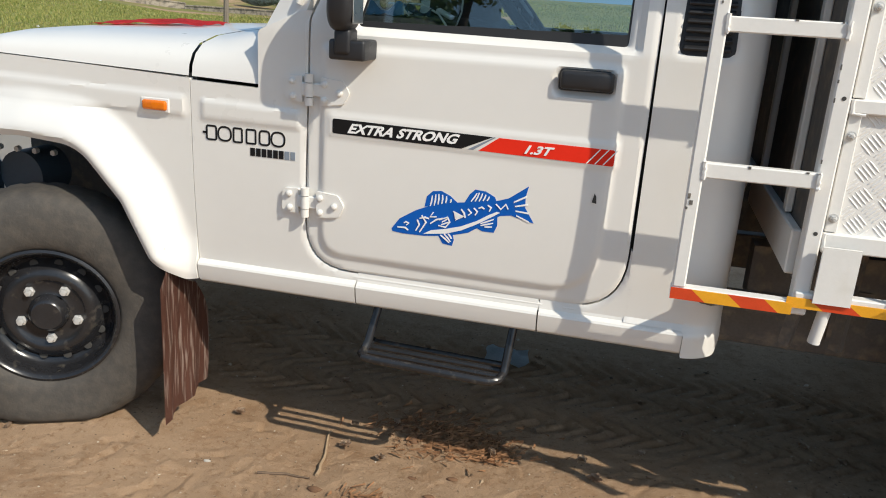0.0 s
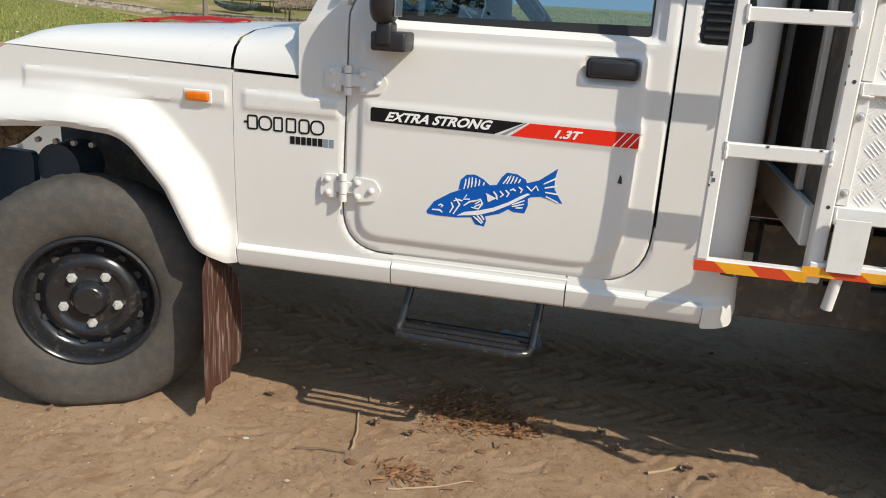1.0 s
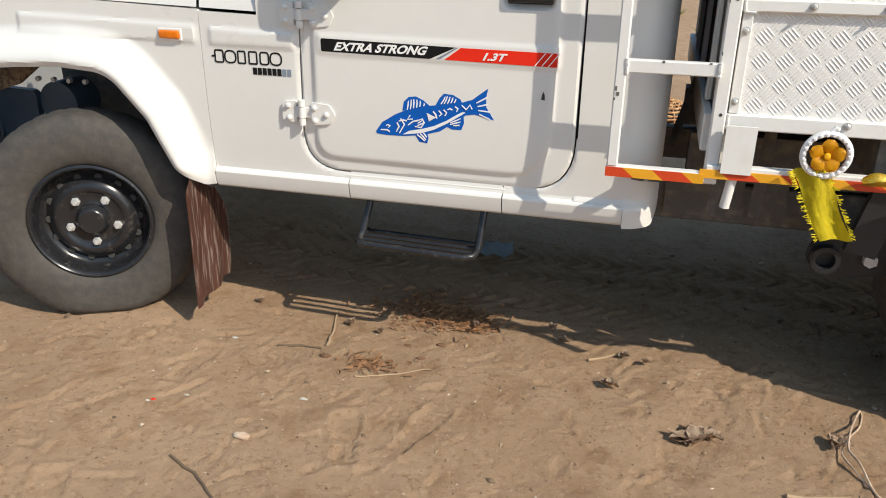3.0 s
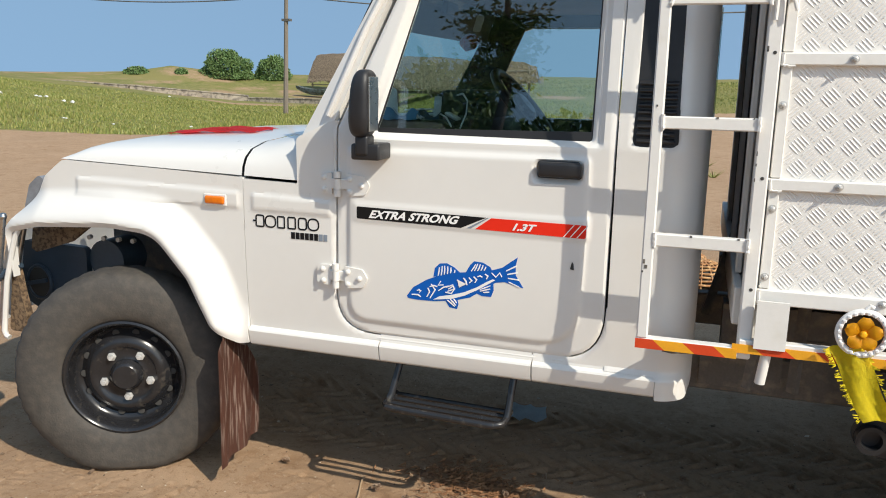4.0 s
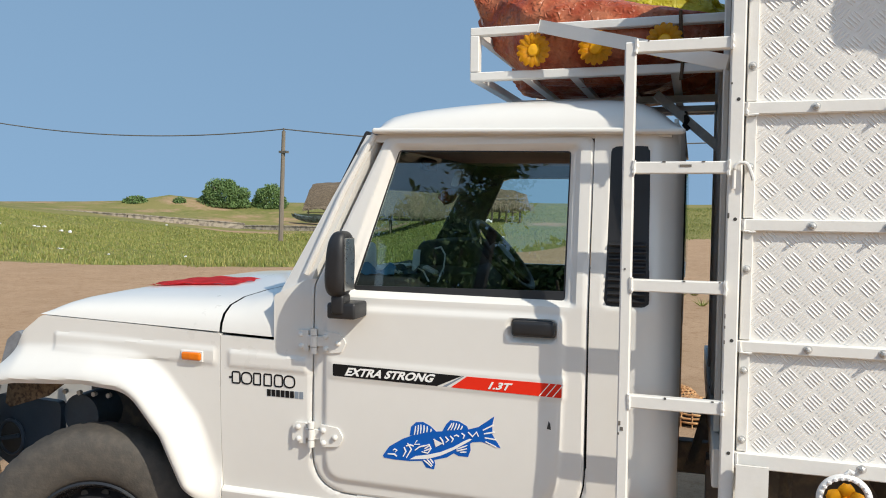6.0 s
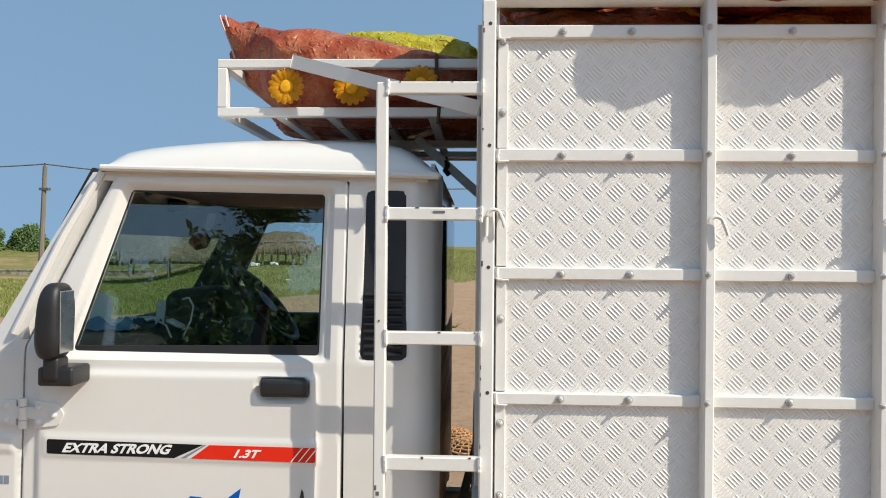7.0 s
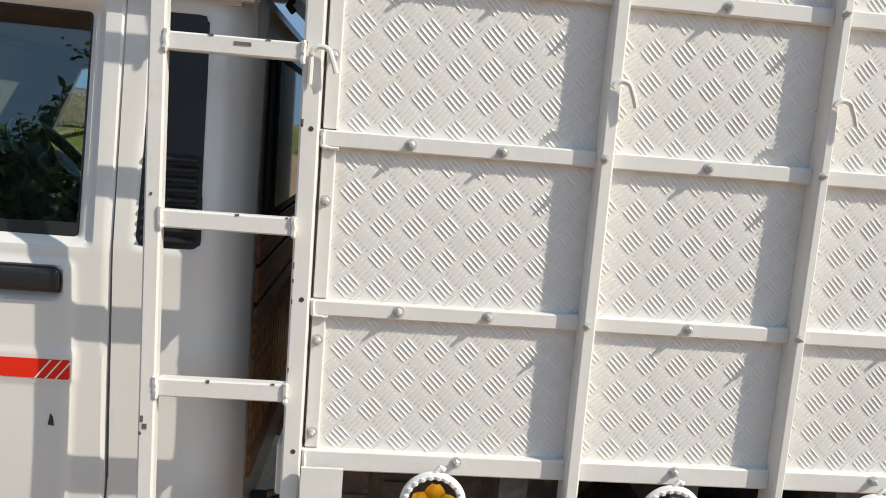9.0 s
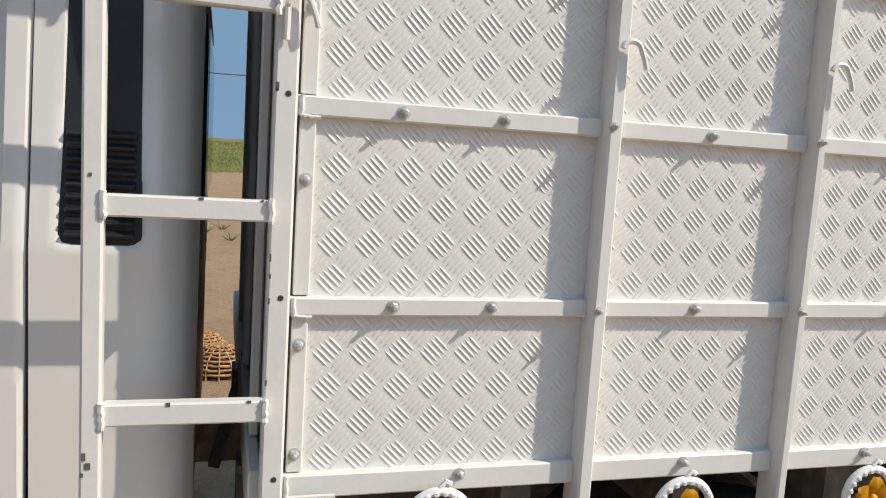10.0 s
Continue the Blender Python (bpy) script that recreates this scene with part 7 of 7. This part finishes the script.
def bush(x, y, w, h, seed, n=5200):
    n = n * 2
    rr = np.random.RandomState(seed)
    z = land_at(x, y)
    b = thing("bush", (x, y, z), "dense dark green bush", "bush", "bushes on the dune")
    trunk = bmesh.new()
    for k in range(5):
        a = rr.uniform(0, 6.28)
        tube(trunk, [(x, y, z - 0.3), (x + 0.15 * w * math.cos(a), y + 0.15 * w * math.sin(a), z + 0.3 * h), (x + 0.3 * w * math.cos(a), y + 0.3 * w * math.sin(a), z + 0.65 * h)], lambda t: 0.12 * (1 - 0.7 * t), 6)
    part("trunk", trunk, POLE_WOOD, b)
    th, u = rr.uniform(0, 6.28, n), rr.uniform(0.0, 1, n)
    rad = rr.uniform(0.72, 1.0, n)
    cx, cz = np.sqrt(1 - u ** 2) * np.cos(th), u
    lump = np.array([1 + 0.22 * noise.noise((a * 3, c * 3, seed)) + 0.12 * noise.noise((a * 8, c * 8, seed)) for a, c in zip(cx, cz)])
    X = x + cx * w / 2 * rad * lump
    Y = y + np.sqrt(1 - u ** 2) * np.sin(th) * w / 2.6 * rad * lump
    Z = z - 0.2 + cz * h * rad * lump
    s = rr.uniform(0.08, 0.19, n)
    d1, d2 = rr.normal(0, 1, (n, 3)), rr.normal(0, 1, (n, 3))
    d1 = d1 / np.linalg.norm(d1, axis=1)[:, None] * s[:, None]
    d2 = d2 / np.linalg.norm(d2, axis=1)[:, None] * s[:, None] * 0.5
    C = np.stack([X, Y, Z], -1)
    Q = np.stack([C - d1, C + d2, C + d1, C - d2], 1).reshape(-1, 3)
    me = bpy.data.meshes.new("foliage")
    me.from_pydata(Q.tolist(), [], np.arange(len(Q)).reshape(-1, 4).tolist())
    me.materials.append(BUSH)
    tagged(part("foliage", me, BUSH, b), kind="stuff")


bush(-52.0, 79.4, 6.4, 3.3, 1, 6500)
bush(-47.6, 81.8, 4.4, 2.9, 2, 3600)
bush(-60.8, 74.6, 3.4, 0.95, 3, 1200)
bush(-56.2, 76.5, 1.6, 0.7, 4, 700)

# rubbish in the grass
rnd = random.Random(5)
RUB = material("white_rubbish", (0.70, 0.70, 0.68), 0.7, vary=0.1)
SPOTS = [(-31.6, 28.0, 0.19)] * 5 + [(-31.3, 31.3, 0.10)] * 4 + [(-29.4, 31.0, 0.12)] * 3 + [(-37.7, 50.7, 0.16)] + [(-21.1, 17.6, 0.09)] * 2 + [(-19.8, 20.8, 0.09)] * 2 + [(-17.6, 20.2, 0.05)] + [(-14.5, 20.4, 0.05)] + [(-11.0, 40.6, 0.18)] * 9 + [(-7.0, 30.0, 0.06)] * 3
for x, y, r in SPOTS:
    x, y, r = x + rnd.gauss(0, 2.2 * r), y + rnd.gauss(0, 2.2 * r), r * rnd.uniform(0.4, 1.0)
    bm = bmesh.new()
    bmesh.ops.create_icosphere(bm, subdivisions=1, radius=r)
    for v in bm.verts:
        v.co = Vector((x + v.co.x * 1.5, y + v.co.y, land_at(x, y) + 0.10 + v.co.z * 0.6)) + Vector((rnd.uniform(-1, 1), rnd.uniform(-1, 1), rnd.uniform(-0.5, 1))) * r * 0.3
    lone("rubbish", bm, RUB, "crumpled white plastic rubbish in the grass", "rubbish", "rubbish in the grass")
# wicker baskets upside down on the sand behind the truck
CANE = material("brown_cane", (0.40, 0.19, 0.075), 0.7, vary=0.35, scale=14, second=(0.55, 0.33, 0.15))


def basket(x, y, r, h, seed):
    """A woven dome on short cane feet."""
    rr = random.Random(seed)
    z = land_at(x, y) + 0.04
    b = thing("basket", (x, y, z - 0.04), "brown wicker basket turned upside down on sand", "basket", "wicker baskets")
    prof = [(r * math.cos(a), h * math.sin(a)) for a in np.linspace(0.0, 1.5, 9)]
    part("lining", lathe(bmesh.new(), [(q * 0.95, v * 0.95) for q, v in prof], Matrix.Translation((x, y, z)), 24), DARK_GAP, b)
    for k, (q, v) in enumerate(prof):
        pts = [(x + (q + 0.006 * math.sin(a * 11 + k * math.pi)) * math.cos(a), y + (q + 0.006 * math.sin(a * 11 + k * math.pi)) * math.sin(a), z + v + rr.uniform(-0.004, 0.004)) for a in np.linspace(0, 2 * math.pi, 44, endpoint=False)]
        part("weaver", tube(bmesh.new(), pts, 0.009, 6, closed=True), CANE, b)
    for k in range(16):
        a = 2 * math.pi * k / 16
        pts = [(x + q * 1.02 * math.cos(a), y + q * 1.02 * math.sin(a), z + v) for q, v in prof]
        part("stake", tube(bmesh.new(), [(x + r * math.cos(a), y + r * math.sin(a), z - 0.05)] + pts, 0.006, 5), CANE, b)


basket(0.33, 5.95, 0.21, 0.15, 1)
basket(0.22, 6.45, 0.16, 0.12, 2)
for k in range(9):
    x, y = 0.3 + rnd.uniform(-1.0, 1.0), rnd.uniform(9.5, 16)
    vs, fs = [], []
    for j in range(40):
        a, L = rnd.uniform(0, 6.28), rnd.uniform(0.08, 0.28)
        z = land_at(x, y)
        n = len(vs)
        vs += [(x + 0.03 * math.cos(a), y, z), (x + 0.03 * math.cos(a) + 0.012, y, z), (x + L * math.cos(a), y + L * 0.7 * math.sin(a), z + L * 0.6)]
        fs.append((n, n + 1, n + 2))
    me = bpy.data.meshes.new("grass_tuft")
    me.from_pydata(vs, [], fs)
    me.materials.append(GRASS)
    tagged(new("grass_tuft", me), "sparse dry grass tuft on the sand", "grass", "grass tufts", "stuff")


# leafy tree behind the camera, seen mirrored in the side window
def tree(x, y, top, seed):
    rr = random.Random(seed)
    t = thing("tree", (x, y, 0), "slender leafy tree standing behind the viewer", "tree")
    ground_z = floor_at(x, y) - 0.1
    trunk = tube(bmesh.new(), [(x, y, ground_z), (x + 0.10, y, 1.2), (x - 0.05, y + 0.1, 2.3), (x + 0.1, y, 3.4), (x, y, top)], lambda s: 0.14 * (1 - 0.8 * s) + 0.015, 10)
    part("trunk", trunk, material("dark_bark", (0.045, 0.036, 0.028), 0.95, vary=0.3, scale=12, bump=0.5, bump_scale=40), t)
    limbs, vs, fs = bmesh.new(), [], []
    for k in range(15):
        a, z0, L = rr.uniform(0, 6.28), rr.uniform(3.5, top - 0.2), rr.uniform(0.35, 0.80)
        p = Vector((x, y, z0))
        way = Vector((math.cos(a), math.sin(a), rr.uniform(-0.1, 0.6))).normalized()
        line = [p + way * L * s + Vector((0, 0, -0.25 * L * s * s)) + Vector((rr.gauss(0, 0.04), rr.gauss(0, 0.04), rr.gauss(0, 0.04))) * s for s in (0, 0.25, 0.5, 0.75, 1.0)]
        tube(limbs, line, lambda s: 0.028 * (1 - 0.85 * s) + 0.003, 5)
        for j in range(150):
            s = rr.uniform(0.2, 1.05)
            i = min(3, int(s * 4))
            c = line[i].lerp(line[i + 1], s * 4 - i) + Vector((rr.gauss(0, 0.13), rr.gauss(0, 0.13), rr.gauss(0, 0.11)))
            u = Vector((rr.gauss(0, 1), rr.gauss(0, 1), rr.gauss(0, 0.6))).normalized() * rr.uniform(0.035, 0.07)
            w = u.orthogonal().normalized() * u.length * 0.42
            n = len(vs)
            vs += [tuple(c - u), tuple(c + w), tuple(c + u), tuple(c - w)]
            fs.append((n, n + 1, n + 2, n + 3))
    part("limbs", limbs, POLE_WOOD, t)
    me = bpy.data.meshes.new("leaves")
    me.from_pydata(vs, [], fs)
    me.materials.append(BUSH)
    tagged(part("leaves", me, BUSH, t), kind="stuff")


tree(-2.6, -6.6, 4.75, 3)
# unseen bushes added behind the viewer to darken the side window's reflection
for q in ((-10.0, -15.0, 9.0, 5.6, 21, 11000), (-6.2, -15.5, 9.0, 6.3, 22, 11000), (-2.2, -16.5, 9.0, 5.4, 23, 11000)):
    bush(*q)
